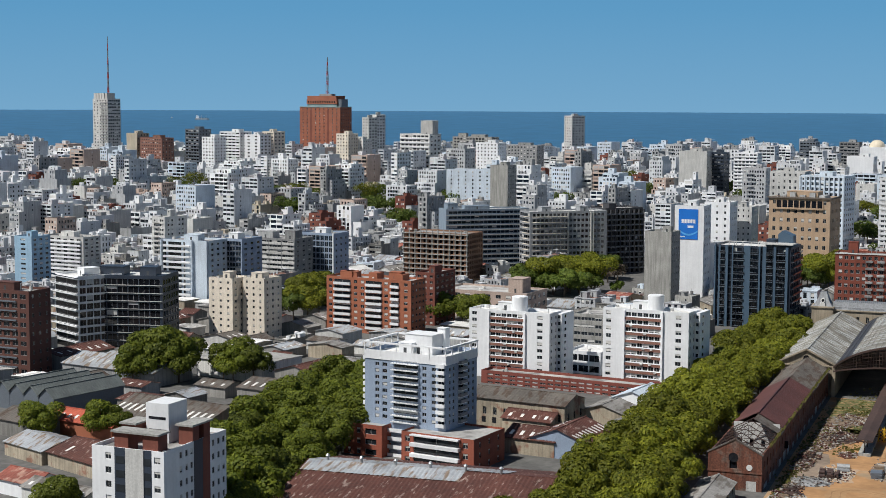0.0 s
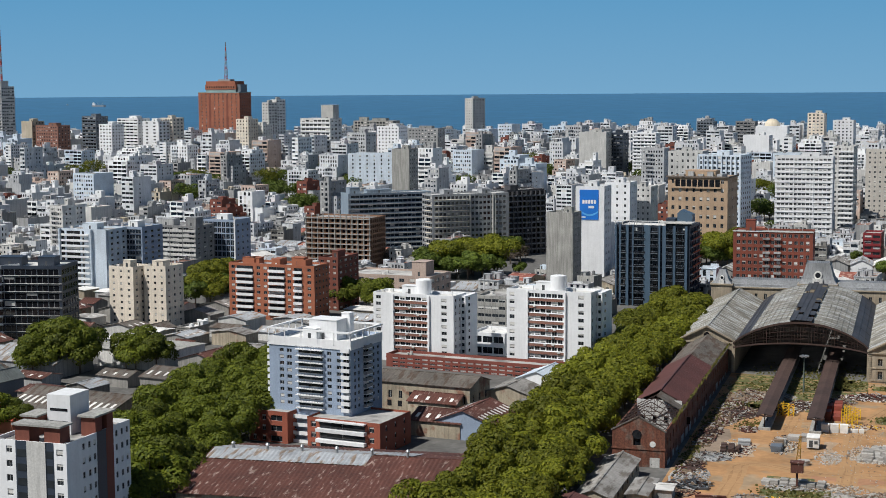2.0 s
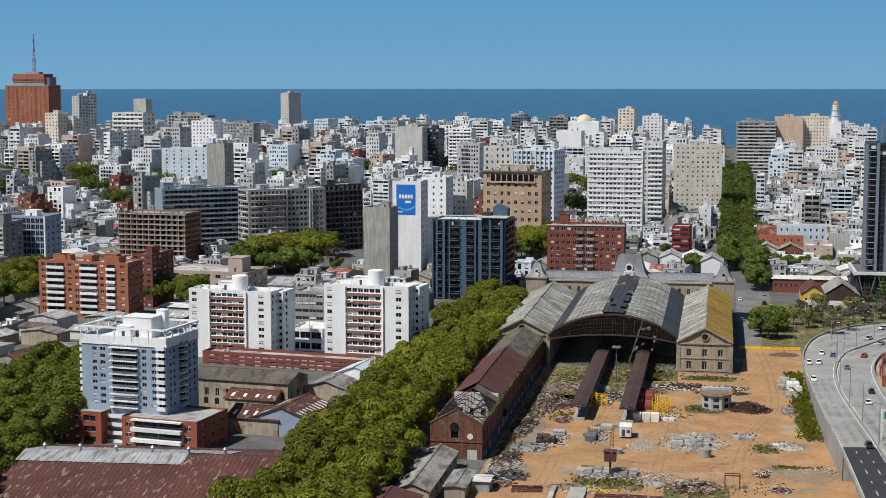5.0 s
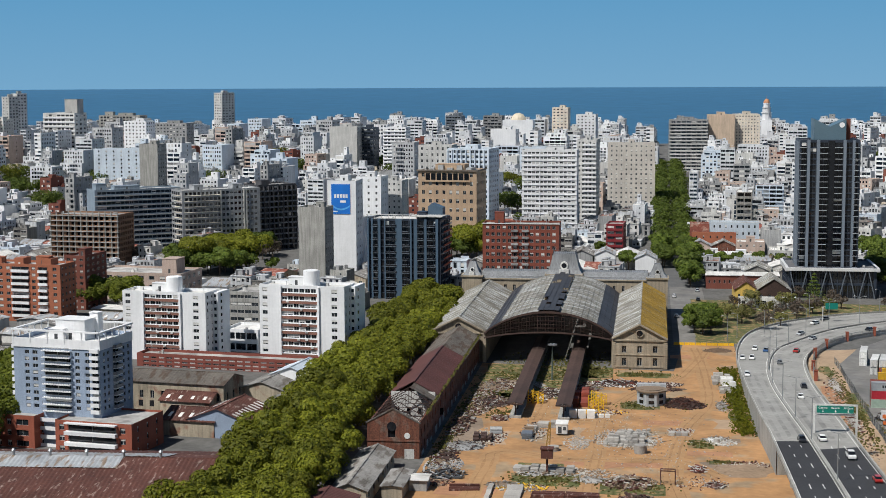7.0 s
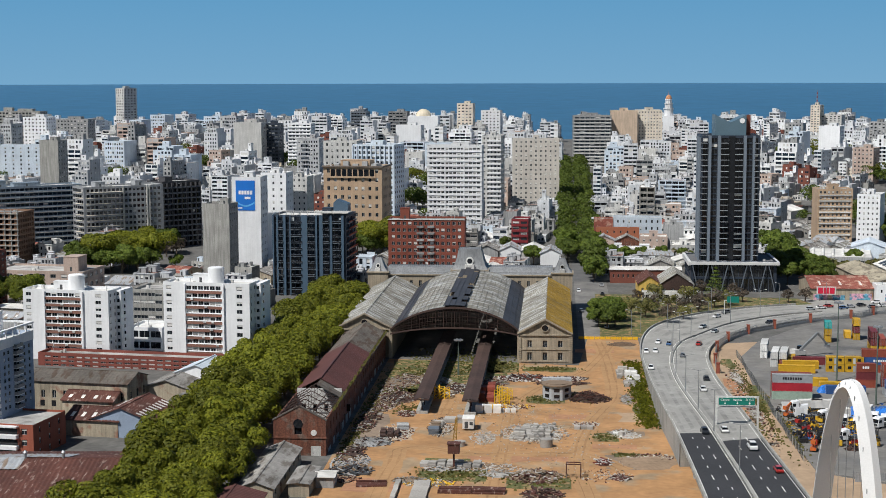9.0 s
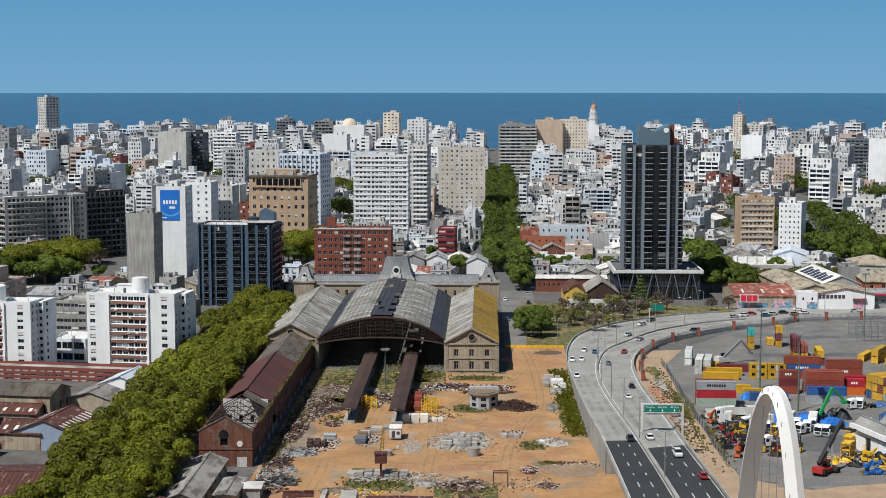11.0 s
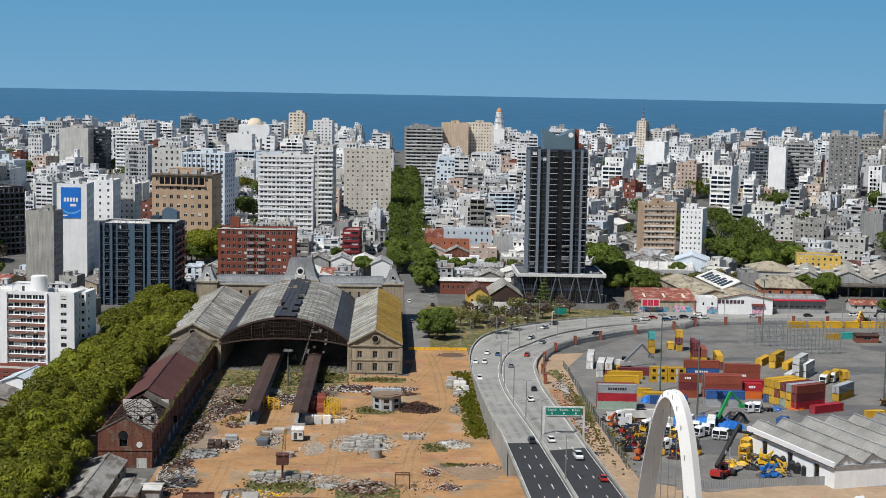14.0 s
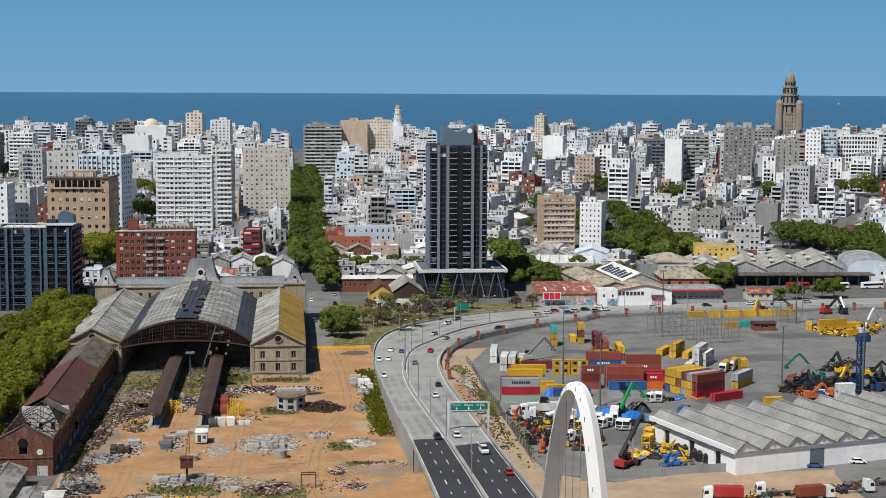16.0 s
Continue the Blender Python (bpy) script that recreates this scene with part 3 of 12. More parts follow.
def roof_planes(root, w, d, eave, ridge, along, roof, overhang=0.5, skylights=0, corrugated=True, name="roof", label=""):
    """Two pitched planes of ribbed sheet with thickness, eaves, a ridge cap and skylight strips."""
    half, length = (w / 2, d) if along == "y" else (d / 2, w)
    slope = (ridge - eave) / half

    def to(a, l, z):
        return (a, l, z) if along == "y" else (l - w / 2, a + d / 2, z)
    b = Build()
    e = half + overhang
    for s in (-1, 1):
        z_e = eave - overhang * slope
        o, i2 = (s * e, z_e), (0, ridge)
        quad = [to(o[0], -overhang, o[1] + 0.12), to(o[0], length + overhang, o[1] + 0.12), to(0, length + overhang, ridge + 0.12), to(0, -overhang, ridge + 0.12)]
        flip = (s < 0) == (along == "y")
        if corrugated:
            lo, hi = (quad[1], quad[0]) if flip else (quad[0], quad[1])
            b.sheet(lo, hi, quad[2] if not flip else quad[3], quad[3] if not flip else quad[2])
        else:
            b.poly(quad[::-1] if flip else quad, 0)
        under = [(q[0], q[1], q[2] - 0.1) for q in quad]
        b.poly(under if flip else under[::-1], 0)
        b.poly([quad[0], quad[1], under[1], under[0]], 0)
        b.poly([quad[0], quad[3], under[3], under[0]], 0)
        b.poly([quad[1], quad[2], under[2], under[1]], 0)
        for k in range(skylights):
            l = (k + 0.5) * length / skylights
            for f0, f1 in ((0.25, 0.55),):
                a0, a1 = s * e * (1 - f0), s * e * (1 - f1)
                zz0, zz1 = z_e + (ridge - z_e) * f0 + 0.24, z_e + (ridge - z_e) * f1 + 0.24
                q = [to(a0, l - 0.5, zz0), to(a0, l + 0.5, zz0), to(a1, l + 0.5, zz1), to(a1, l - 0.5, zz1)]
                b.poly(q[::-1] if flip else q, 1)
    b.beam(to(0, -overhang, ridge + 0.2), to(0, length + overhang, ridge + 0.2), 0.5, 0.12, 0)
    part(name, b, [roof, ROOFWHITE], root, label)


# ---- trees ----
PATTERN = {}
FAR_TREES = Build()
FAR_LEAVES = [BARK, LEAF, LEAFDARK]


def tree_proto(name, label, seed, height, radius, leaf, count, size, squash=0.8, trunk=0.35, category="tree"):
    """A tapered trunk with limbs and a crown of many leaf clumps set over uneven lobes."""
    rng = random.Random(seed)
    root = thing(name, label, category, 0, 0, -300)
    t = Build()
    fork = height * 0.32
    t.tube(0, 0, -0.5, fork, trunk, trunk * 0.7, 8)
    lobes = []
    for i in range(13):
        a = 2 * math.pi * i / 13 * 2.4 + rng.uniform(-0.3, 0.3)
        k = rng.uniform(0.3, 0.82) if i else 0.05
        c = Vector((radius * k * math.cos(a), radius * k * math.sin(a), height * rng.uniform(0.48, 0.86) - height * 0.18 * k))
        lobes.append((c, radius * rng.uniform(0.31, 0.46)))
        t.beam((0, 0, fork * 0.9), tuple(c * 0.5 + Vector((0, 0, fork * 0.45))), trunk * 0.5)
        t.beam(tuple(c * 0.5 + Vector((0, 0, fork * 0.45))), tuple(c), trunk * 0.3)
    part("trunk", t, BARK, root)
    b = Build()
    grown = 0
    while grown < count * 2:
        c, r = rng.choice(lobes)
        v = Vector((rng.gauss(0, 1), rng.gauss(0, 1), rng.gauss(0.2, 1))).normalized()
        p = c + Vector((v.x * r, v.y * r, v.z * r * squash)) * rng.uniform(0.82, 1.07)
        # none inside a neighbouring clump, few underneath
        if any((p - o).length < q * .74 for o, q in lobes if o is not c) or v.z < -.35 and rng.random() < .7:
            continue
        grown += 1
        n = (v + Vector((rng.uniform(-.55, .55), rng.uniform(-.55, .55), rng.uniform(-.3, .6)))).normalized()
        u = n.orthogonal().normalized()
        u = Matrix.Rotation(rng.uniform(0, 6.28), 3, n) @ u
        w = n.cross(u)
        s = size * rng.uniform(0.6, 1.3)
        b.poly([tuple(p - u * s), tuple(p + u * s * .7 - w * s * .8), tuple(p + u * s * .7 + w * s * .8)])
    part("crown", b, leaf, root)
    PATTERN[root] = (t, b, leaf)
    return root


def plant(protos, x, y, rng, s0=0.85, s1=1.15, z=None, group=""):
    """A copy of one of the trees, turned and scaled."""
    src = rng.choice(protos)
    s = rng.uniform(s0, s1)
    if math.hypot(x, y) > 880:
        # too far to tell apart: these join one mass of trees
        m = np.array((pose(x, y, ground_z(x, y), 0, 0, rng.uniform(0, 360)) @ Matrix.Scale(s, 4)))
        for build, mi in ((PATTERN[src][0], 0), (PATTERN[src][1], FAR_LEAVES.index(PATTERN[src][2]))):
            n = len(FAR_TREES.v)
            step = 4 if mi else 1
            if mi == 0 and math.hypot(x, y) > 1100:
                continue
            FAR_TREES.v.extend((np.array(build.v) @ m[:3, :3].T + m[:3, 3]).tolist())
            FAR_TREES.f.extend(tuple(n + i for i in fc) for fc in build.f[::step])
            FAR_TREES.m.extend([mi] * len(build.f[::step]))
        return None
    ob = copy_thing(src, pose(x, y, ground_z(x, y) if z is None else z, 0, 0, rng.uniform(0, 360)))
    ob.scale = (s * rng.uniform(0.92, 1.08), s * rng.uniform(0.92, 1.08), s)
    if group:
        ob["group"] = group
    return ob


def drop_proto(ob):
    """Take a pattern thing away once its copies stand."""
    for o in [*ob.children_recursive, ob]:
        bpy.data.objects.remove(o)


# ---- the land, the water, the sky ----
land()
sea()
sky_backdrop()

# ---- the tall and marked buildings ----
UMBER = mat("umber_brick", (0.105, 0.042, 0.032), 0.85, grain=6.0, streak=0.12)
DARKREN = mat("dark_render", (0.27, 0.26, 0.24), 0.9, streak=0.3, piece=0.3)
GREYSTONE = mat("grey_stone", (0.30, 0.265, 0.225), 0.9, streak=0.25, stain=0.2)
DARKROOF = mat("dark_roof_felt", (0.14, 0.14, 0.145), 0.9, grain=0.8, vary=0.15, stain=0.25)
SLABGREY = mat("slab_grey", (0.34, 0.355, 0.37), 0.8, streak=0.2, piece=0.1)
SLABBLUE = mat("slab_blue", (0.24, 0.30, 0.36), 0.6, streak=0.15, piece=0.1)
DARKSLAB = mat("dark_slab", (0.065, 0.065, 0.072), 0.8, streak=0.15)
DEEPBRICK = mat("deep_red_brick", (0.21, 0.058, 0.042), 0.85, grain=6.0, streak=0.12, bump=0.02)
CIVICBRICK = mat("civic_brick", (0.30, 0.105, 0.06), 0.85, grain=0.6, vary=0.1, streak=0.1)
# grey-blue tower on a red brick podium
t = building("apartment_tower", "grey-blue apartment tower with white balconies on a brick podium", -161.3, 392.2, 26.7, 29.7, 18, 10, {"front": [(.13, .18), (.22, .28), (.36, .66), (.715, .765), (.83, .88), (.905, .985)], "right": [(.1, .16), (.22, .28), (.40, .58), (.70, .76), (.85, .91)], "left": [(.05, .3), (.6, .68)]}, PALEBLUE, rz=-9, rooms=((0.02, 0.55, 0.34, 0.36, 5.6), (-0.10, 0.35, 0.16, 0.2, 3.2), (0.18, 0.75, 0.10, 0.14, 7.0)), separate=True, ground=10.2, trim=WHITE, roof=ROOFWHITE, wh=0.56, parapet=1.3, shut=0.25)
TOWER1 = t


def tower_details(t):
    w, d, top, step = 25.0, 18.0, t["top"], t["step"]
    w = t["w"]
    rail = mat("thin_rail", (0.20, 0.21, 0.22), 0.4)
    items = [("front", w * 0.51, 10.25 + step * k, w * 0.33) for k in range(10)]
    balconies(t, items, w, d, 1.2, rail, slab=WHITE, solid=False)
    balconies(t, [("front", w * 0.945, 10.25 + step * k, w * 0.10) for k in range(10)], w, d, 0.9, WHITE, slab=WHITE)
    balconies(t, [("left", d * 0.83, 10.25 + step * k, d * 0.26) for k in range(10)], w, d, 1.2, WHITE, slab=WHITE)
    balconies(t, [("right", d * 0.49, 10.25 + step * k, d * 0.2) for k in range(10)], w, d, 1.1, rail, slab=WHITE)
    # white terrace frame round the roof
    b = Build()
    for p, q in (((-w / 2, -0.2), (w / 2, -0.2)), ((w / 2, -0.2), (w / 2, d)), ((w / 2, d), (-w / 2, d)), ((-w / 2, d), (-w / 2, -0.2))):
        b.beam((p[0], p[1], top + 3.6), (q[0], q[1], top + 3.6), 0.9, 0.45)
        for k in range(5):
            x, y = p[0] + (q[0] - p[0]) * k / 5, p[1] + (q[1] - p[1]) * k / 5
            b.beam((x, y, top), (x, y, top + 3.6), 0.3)
    part("roof_frame", b, WHITE, t, "white concrete frame round the roof terrace")
    # podium wings of brick and the open floors between them
    for nm, x0, x1, y0, y1, n in (("podium_wing", -w / 2 - 4, -w * 0.17, -5.0, d, 1), ("podium_wing", w * 0.12, w * 0.12 + 23, -7.0, 11, 2)):
        pw, pd = x1 - x0, y1 - y0
        b, p = Build(), Build()
        for face, (at0, length, turn) in sides(pw, pd).items():
            at = (lambda a: lambda u, z, o: (lambda q: (q[0] + (x0 + x1) / 2, q[1] + y0, q[2]))(a(u, z, o)))(at0)
            if face == "front":
                cols = [(.10 * pw, .19 * pw), (.34 * pw, .44 * pw), (.56 * pw, .86 * pw)] if n == 1 else [(.05 * pw, .12 * pw), (.17 * pw, .80 * pw), (.85 * pw, .92 * pw)]
            else:
                cols = cuts(length, 3, 0.2, 1.0)
            for o in facade(b, at, length, -0.3, 9.6, cols, [(0.9 + 2.95 * k, 2.5 + 2.95 * k) for k in range(3)], 0.3, 0):
                pane_into(p, (lambda a: lambda u, v, q: a(u, v, q - 0.28))(at), *o, 1 if o[1] - o[0] < 3 else 0, 0, 1, 2)
        b.poly([(x0, y0, 9.0), (x1, y0, 9.0), (x1, y1, 9.0), (x0, y1, 9.0)], 1)
        wing = part(nm, b, [BRICK, ROOFGREY], t, "red brick podium wing")
        tagged(part("glazing", p, [GLASS, FRAME, SHUTTER], wing), kind="stuff")
        if n == 2:
            for k in range(4):
                b = Build()
                b.box(x0 + .15 * pw, x0 + .82 * pw, y0 - 1.6, y0, 0.0 + 2.95 * k, 0.95 + 2.95 * k if k < 3 else 9.2, 0, True)
                part("balcony", b, WHITE, wing, "long white balcony front")
    for k in range(4):
        b = Build()
        b.box(-w * 0.17, w * 0.12, -2.0, 0.0, 2.4 * k + 0.3, 2.4 * k + 0.6, bottom=True)
        b.box(-w * 0.17, w * 0.12, -2.0, -1.9, 2.4 * k + 0.6, 2.4 * k + 1.4)
        part("terrace", b, WHITE, t)


tower_details(t)


# two white slabs with red balcony bands
def banded_slab(x, y, w, ztop, rz):
    r = building("apartment_slab", "white apartment slab with red and white balcony bands", x, y, w, ztop, 11, 9, {"front": [(.035, .095)] + [(.27 + .068 * k, .328 + .068 * k) for k in range(6)] + [(.85, .915)], "right": [(.12, .22), (.45, .55), (.75, .85)], "left": 0}, WHITE, rz=rz, rooms=((-0.12, 0.6, 0.18, 0.3, 3.0),), separate=True, ground=3.2, roof=ROOFWHITE, group="white twin slabs", wh=0.52, shut=0.6)
    top, step = r["top"], r["step"]
    for k in range(9):
        b = Build()
        z = 3.2 + step * k
        b.box(-w / 2 + .255 * w, -w / 2 + .69 * w, -0.35, 0.02, z - 0.3, z + 0.72, 0, True)
        b.box(-w / 2 + .255 * w, -w / 2 + .69 * w, -0.42, 0.02, z + 0.72, z + 0.84, 1, True)
        part("balcony_front", b, [BROWNPANEL, WHITE], r, "brick red balcony front with white coping")
    for f in (.245, .69):
        b = Build()
        b.box(-w / 2 + f * w, -w / 2 + (f + .02) * w, -0.8, 0.0, 2.5, top + 0.4)
        part("fin", b, WHITE, r)
    b = Build()
    b.tube(w * .06, 5.0, top - 0.1, top + 5.6, 2.9, n=28)
    b.tube(w * .06, 5.0, top + 5.6, top + 5.8, 2.6, n=28)
    part("water_tower", b, WHITE, r, "round white water tower")
    b = Build()
    b.box(w / 2, w / 2 + 1.8, 6.5, 17.0, 0, top + 0.2)
    for k in range(9):
        b.box(w / 2 + .4, w / 2 + 1.3, 6.44, 6.5, 3.2 + step * k + 0.9, 3.2 + step * k + 2.0, 1)
        b.box(w / 2 + 1.8, w / 2 + 1.86, 9, 10.2, 3.2 + step * k + 0.9, 3.2 + step * k + 2.0, 1)
    part("rear_wing", b, [WHITE, GLASS], r)
    rng = random.Random(int(x))
    for _ in range(9):
        b = Build()
        u, z = rng.uniform(-.2, .16) * w, 3.2 + step * rng.randint(0, 8) + 0.2
        b.box(u - 0.45, u + 0.45, -0.75, -0.42, z, z + 0.6, bottom=True)
        part("air_unit", b, OFFWHITE, r)
    return r


W1 = banded_slab(-172.6, 518.8, 32.5, 25.1, -8)
W2 = banded_slab(-122.3, 519.3, 32.0, 28.0, -8)
BAND = building("apartment_block", "low red brick block with white window bands", -145.1, 503.7, 69.4, 4.7, 9, 3, {"front": (22, 0.72, 0.42), "right": 3}, DEEPBRICK, rz=-8, rooms=(), separate=True, roof=ROOFGREY, shut=0.85)
GAR = building("parking_deck", "white flat parking deck with open sides", -150.3, 539.5, 13.9, 8.5, 16, 2, {"front": (3, 0.9, 0.6)}, WHITE, rz=-8, rooms=(), glass=GLASSDARK, shut=0.0, roof=ROOFWHITE)
GAR2 = building("office_block", "grey office block with banded windows and a car deck", -162.1, 588.1, 12.9, 15.5, 20, 5, {"front": (4, 0.92, 0.45), "left": 0}, CONCRETE, rz=-6, rooms=(), shut=0.5)


# white corner building with brick roof rooms, nearest to the camera
def corner_building():
    x, y, w, ztop = -178.35, 276.5, 18.5, 25.5
    r = building("corner_apartment_building", "white corner apartment building with dark recesses and brick roof rooms", x, y, w, ztop, 25.5, 8, {"front": [(.19, .27), (.335, .455), (.735, .815), (.865, .95)], "right": [(.24, .28), (.33, .37), (.41, .45), (.76, .80), (.85, .89), (.935, .975)]}, WHITE, rz=-2, rooms=(), separate=True, roof=ROOFGREY, clutter=8, wh=0.46)
    top, step = r["top"], r["step"]
    b = Build()
    b.box(-w / 2 + .32 * w, -w / 2 + .83 * w, -0.06, 0.0, 0, top + 0.9, 0)
    for k in range(8):
        for f0, f1 in ((.34, .46), (.735, .82)):
            b.box(-w / 2 + f0 * w, -w / 2 + f1 * w, -0.12, -0.06, step * k + 0.6, step * k + 2.2, 1)
    part("dark_recess", b, [NAVY, GLASS], r, "dark recessed stair window strips")
    b = Build()
    b.box(-w / 2 + .475 * w, -w / 2 + .725 * w, -0.25, -0.06, 0, top + 0.9)
    part("grey_panel", b, OFFWHITE, r)
    b = Build()
    b.box(w / 2, w / 2 + 0.08, 11.8, 15.4, 0, top + 0.9)
    part("dark_side_strip", b, NAVY, r)
    b = Build()
    b.box(w / 2, w / 2 + 0.1, 15.4, 18.4, 0, top + 0.9)
    part("brick_side_strip", b, DARKBRICK, r, "dark brick strip up the side wall")
    for nm, x0, x1, y0, y1, h, m in (("brick_roof_room", -w / 2 + .31 * w, -w / 2 + .50 * w, 0.3, 4, 4.2, DARKBRICK), ("brick_roof_room", -w / 2 + .70 * w, -w / 2 + .91 * w, 0.3, 4, 4.2, DARKBRICK), ("brick_roof_room", -w / 2 + .12 * w, -w / 2 + .32 * w, 8, 14, 4.2, DARKBRICK), ("brick_roof_room", w / 2 - 3.6, w / 2, 11.4, 14.0, 4.2, DARKBRICK), ("brick_roof_room", w / 2 - 3.6, w / 2, 16.0, 18.6, 4.2, DARKBRICK), ("stair_tower", -w / 2 + .36 * w, -w / 2 + .68 * w, 11, 18.5, 8.8, WHITE)):
        b = Build()
        b.box(x0, x1, y0, y1, top - 0.1, top + h)
        part(nm, b, m, r)
    for x0, x1, y0, y1 in ((-w / 2 + .28 * w, -w / 2 + .94 * w, -.3, 4.4), (-w / 2 + .1 * w, -w / 2 + .34 * w, 7.6, 14.4), (w / 2 - 4.2, w / 2 + 0.4, 10.8, 19.4)):
        b = Build()
        b.box(x0, x1, y0, y1, top + 4.2, top + 4.6, bottom=True)
        part("roof_slab", b, CONCRETE, r)
    b = Build()
    for z in (5.2, 2.4):
        b.box(-w / 2 + .40 * w, -w / 2 + .64 * w, 10.94, 11.0, top + z, top + z + 0.6)
    part("stair_window", b, GLASSDARK, r)
    return r


NEAR = corner_building()
# brick block with white balcony fronts
BRK = building("apartment_block", "orange brick apartment block with white balcony bands", -263.6, 599.0, 42.5, 24.3, 13, 8, {"front": [(.03, .07), (.09, .29), (.33, .37), (.41, .45), (.47, .66), (.69, .73), (.765, .86), (.92, .96)], "right": (4, 0.4, 0.42)}, ORANGEBRICK, rz=-7, rooms=((-0.3, 0.5, 0.2, 0.3, 2.6), (0.25, 0.5, 0.14, 0.3, 3.5)), separate=True, ground=2.5, wh=0.5)
bw = BRK["w"]
balconies(BRK, [("front", bw * f, 2.6 + BRK["step"] * k, bw * wd) for k in range(8) for f, wd in ((.19, .2), (.565, .19), (.8125, .1))], bw, 13, 0.8, WHITE, slab=WHITE, rail_h=1.05)
for k in range(3):
    b = Build()
    b.box(bw * (-.35 + .3 * k), bw * (-.25 + .3 * k), 4, 10, BRK["top"] - 0.1, BRK["top"] + 2.8)
    part("brick_roof_room", b, ORANGEBRICK, BRK)
BR2 = building("apartment_block", "dark brick wing of balcony flats", -250.3, 632.3, 9.9, 24.0, 20, 9, {"front": (3, 0.5, 0.45), "right": (4, 0.5, 0.45)}, DARKBRICK, rz=-7)
PNK = building("office_block", "low pinkish office block with a square roof tower", -234.2, 665.0, 44.8, 12.6, 24, 3, {"front": (8, 0.5, 0.42), "right": 4}, PINK, rz=-6, rooms=((0.3, 0.5, 0.16, 0.4, 6.5),))
# cream pair
CR = building("apartment_block", "cream apartment block with small windows", -313.2, 558.1, 12.7, 26.5, 12, 10, {"front": (3, 0.28, 0.4), "right": (3, 0.3, 0.42)}, CREAM, rz=-10)
CR2 = building("apartment_block", "cream apartment block with small windows", -299.3, 561.2, 11.2, 26.8, 12, 10, {"front": (3, 0.28, 0.4), "right": (3, 0.3, 0.42)}, CREAM, rz=-10, rooms=((-0.1, 0.5, 0.5, 0.4, 2.5),))
# white office block with long balconies and a glass side
OFF = building("office_block", "white office block with long balconies and dark glazing", -363.0, 519.8, 19.6, 29.7, 20, 9, {"front": [(.01, .99)], "right": (6, 0.9, 0.74)}, WHITE, rz=-28, glass=GLASSDARK, wh=0.74, sill=0.12, shut=0.04, roof=ROOFWHITE)
balconies(OFF, [("front", OFF["w"] * .5, OFF["step"] * k, OFF["w"] * 1.02) for k in range(1, 10)], OFF["w"], 20, 1.4, GLASSBLUE, slab=WHITE, rail_h=0.5)
OFF2 = building("office_block", "dark glazed office block with thin white slabs", -341.3, 527.3, 34.1, 29.6, 20, 9, {"front": (7, 0.95, 0.8), "right": (6, 0.8, 0.7)}, NAVY, rz=12, glass=GLASSDARK, wh=0.8, sill=0.1, shut=0.05, roof=ROOFWHITE, rooms=((-0.2, 0.5, 0.3, 0.35, 3.5), (0.25, 0.5, 0.2, 0.35, 3.5)))
# pale slab, banded slab and dark glass slab in a row
S1 = building("apartment_slab", "blue-white apartment slab with stacked balconies", -384.3, 649.9, 28.0, 32.3, 16, 12, {"front": [(.03, .1), (.14, .42), (.46, .5), (.62, .66)], "right": (3, 0.4, 0.45)}, BLUEWHITE, rz=-4, wh=0.6)
balconies(S1, [("front", S1["w"] * .28, S1["step"] * k, S1["w"] * .3) for k in range(1, 12)], S1["w"], 16, 1.2, BLUEWHITE, slab=WHITE)
S2 = building("office_slab", "blue-white slab with a dark blue glass front", -370.2, 666.0, 18.5, 32.3, 18, 12, {"front": (5, 0.94, 0.8), "right": (3, 0.4, 0.45)}, PALEBLUE, rz=-6, glass=GLASSBLUE, wh=0.72, sill=0.1, shut=0.03)
S3 = building("apartment_slab", "grey-beige slab with dark window bands", -364.5, 701.0, 30.9, 29.9, 18, 12, {"front": (9, 0.9, 0.55), "right": (3, 0.4, 0.45)}, GREYREN, rz=-6, rooms=((-0.2, 0.5, 0.3, 0.35, 3.5), (0.3, 0.5, 0.2, 0.4, 4.5)))
S4 = building("office_slab", "dark blue glass office slab with a pale grid", -347.3, 720.7, 21.7, 31.6, 16, 10, {"front": (8, 0.86, 0.84), "right": (3, 0.3, 0.4)}, PALEBLUE, rz=-5, glass=GLASSBLUE, wh=0.8, sill=0.1, shut=0.0)
L1 = building("apartment_block", "dark brown brick apartment block with wide windows", -349.0, 457.1, 28.5, 31.4, 12, 9, {"front": (7, 0.7, 0.5), "right": (3, 0.3, 0.4)}, UMBER, rz=-4, glass=GLASSDARK, shut=0.08)
L2 = building("apartment_block", "slim sky blue apartment block with a brown stair wall", -493.0, 667.7, 12.2, 28.9, 14, 11, {"front": (1, 0.3, 0.4), "right": 3}, mat("sky_blue_paint", (0.30, 0.46, 0.60), 0.8, streak=0.1), rz=-8)
L3 = building("apartment_slab", "off-white apartment slab with balconies", -499.8, 712.2, 31.4, 25.1, 14, 11, {"front": (6, 0.6, 0.45), "right": 3}, OFFWHITE, rz=-8)
# brick frame under construction
# dark glass panes close its open bays, standing in for the shaded voids
CON = building("unfinished_building", "unfinished concrete frame with hollow brick infill", -302.2, 778.4, 39.2, 28.7, 20, 10, {"front": (11, 0.62, 0.62), "right": (7, 0.6, 0.6)}, HOLLOWBRICK, rz=-6, rooms=(), glass=GLASSDARK, frame=DARKFRAME, shut=0.0, bare=True, depth=1.2)
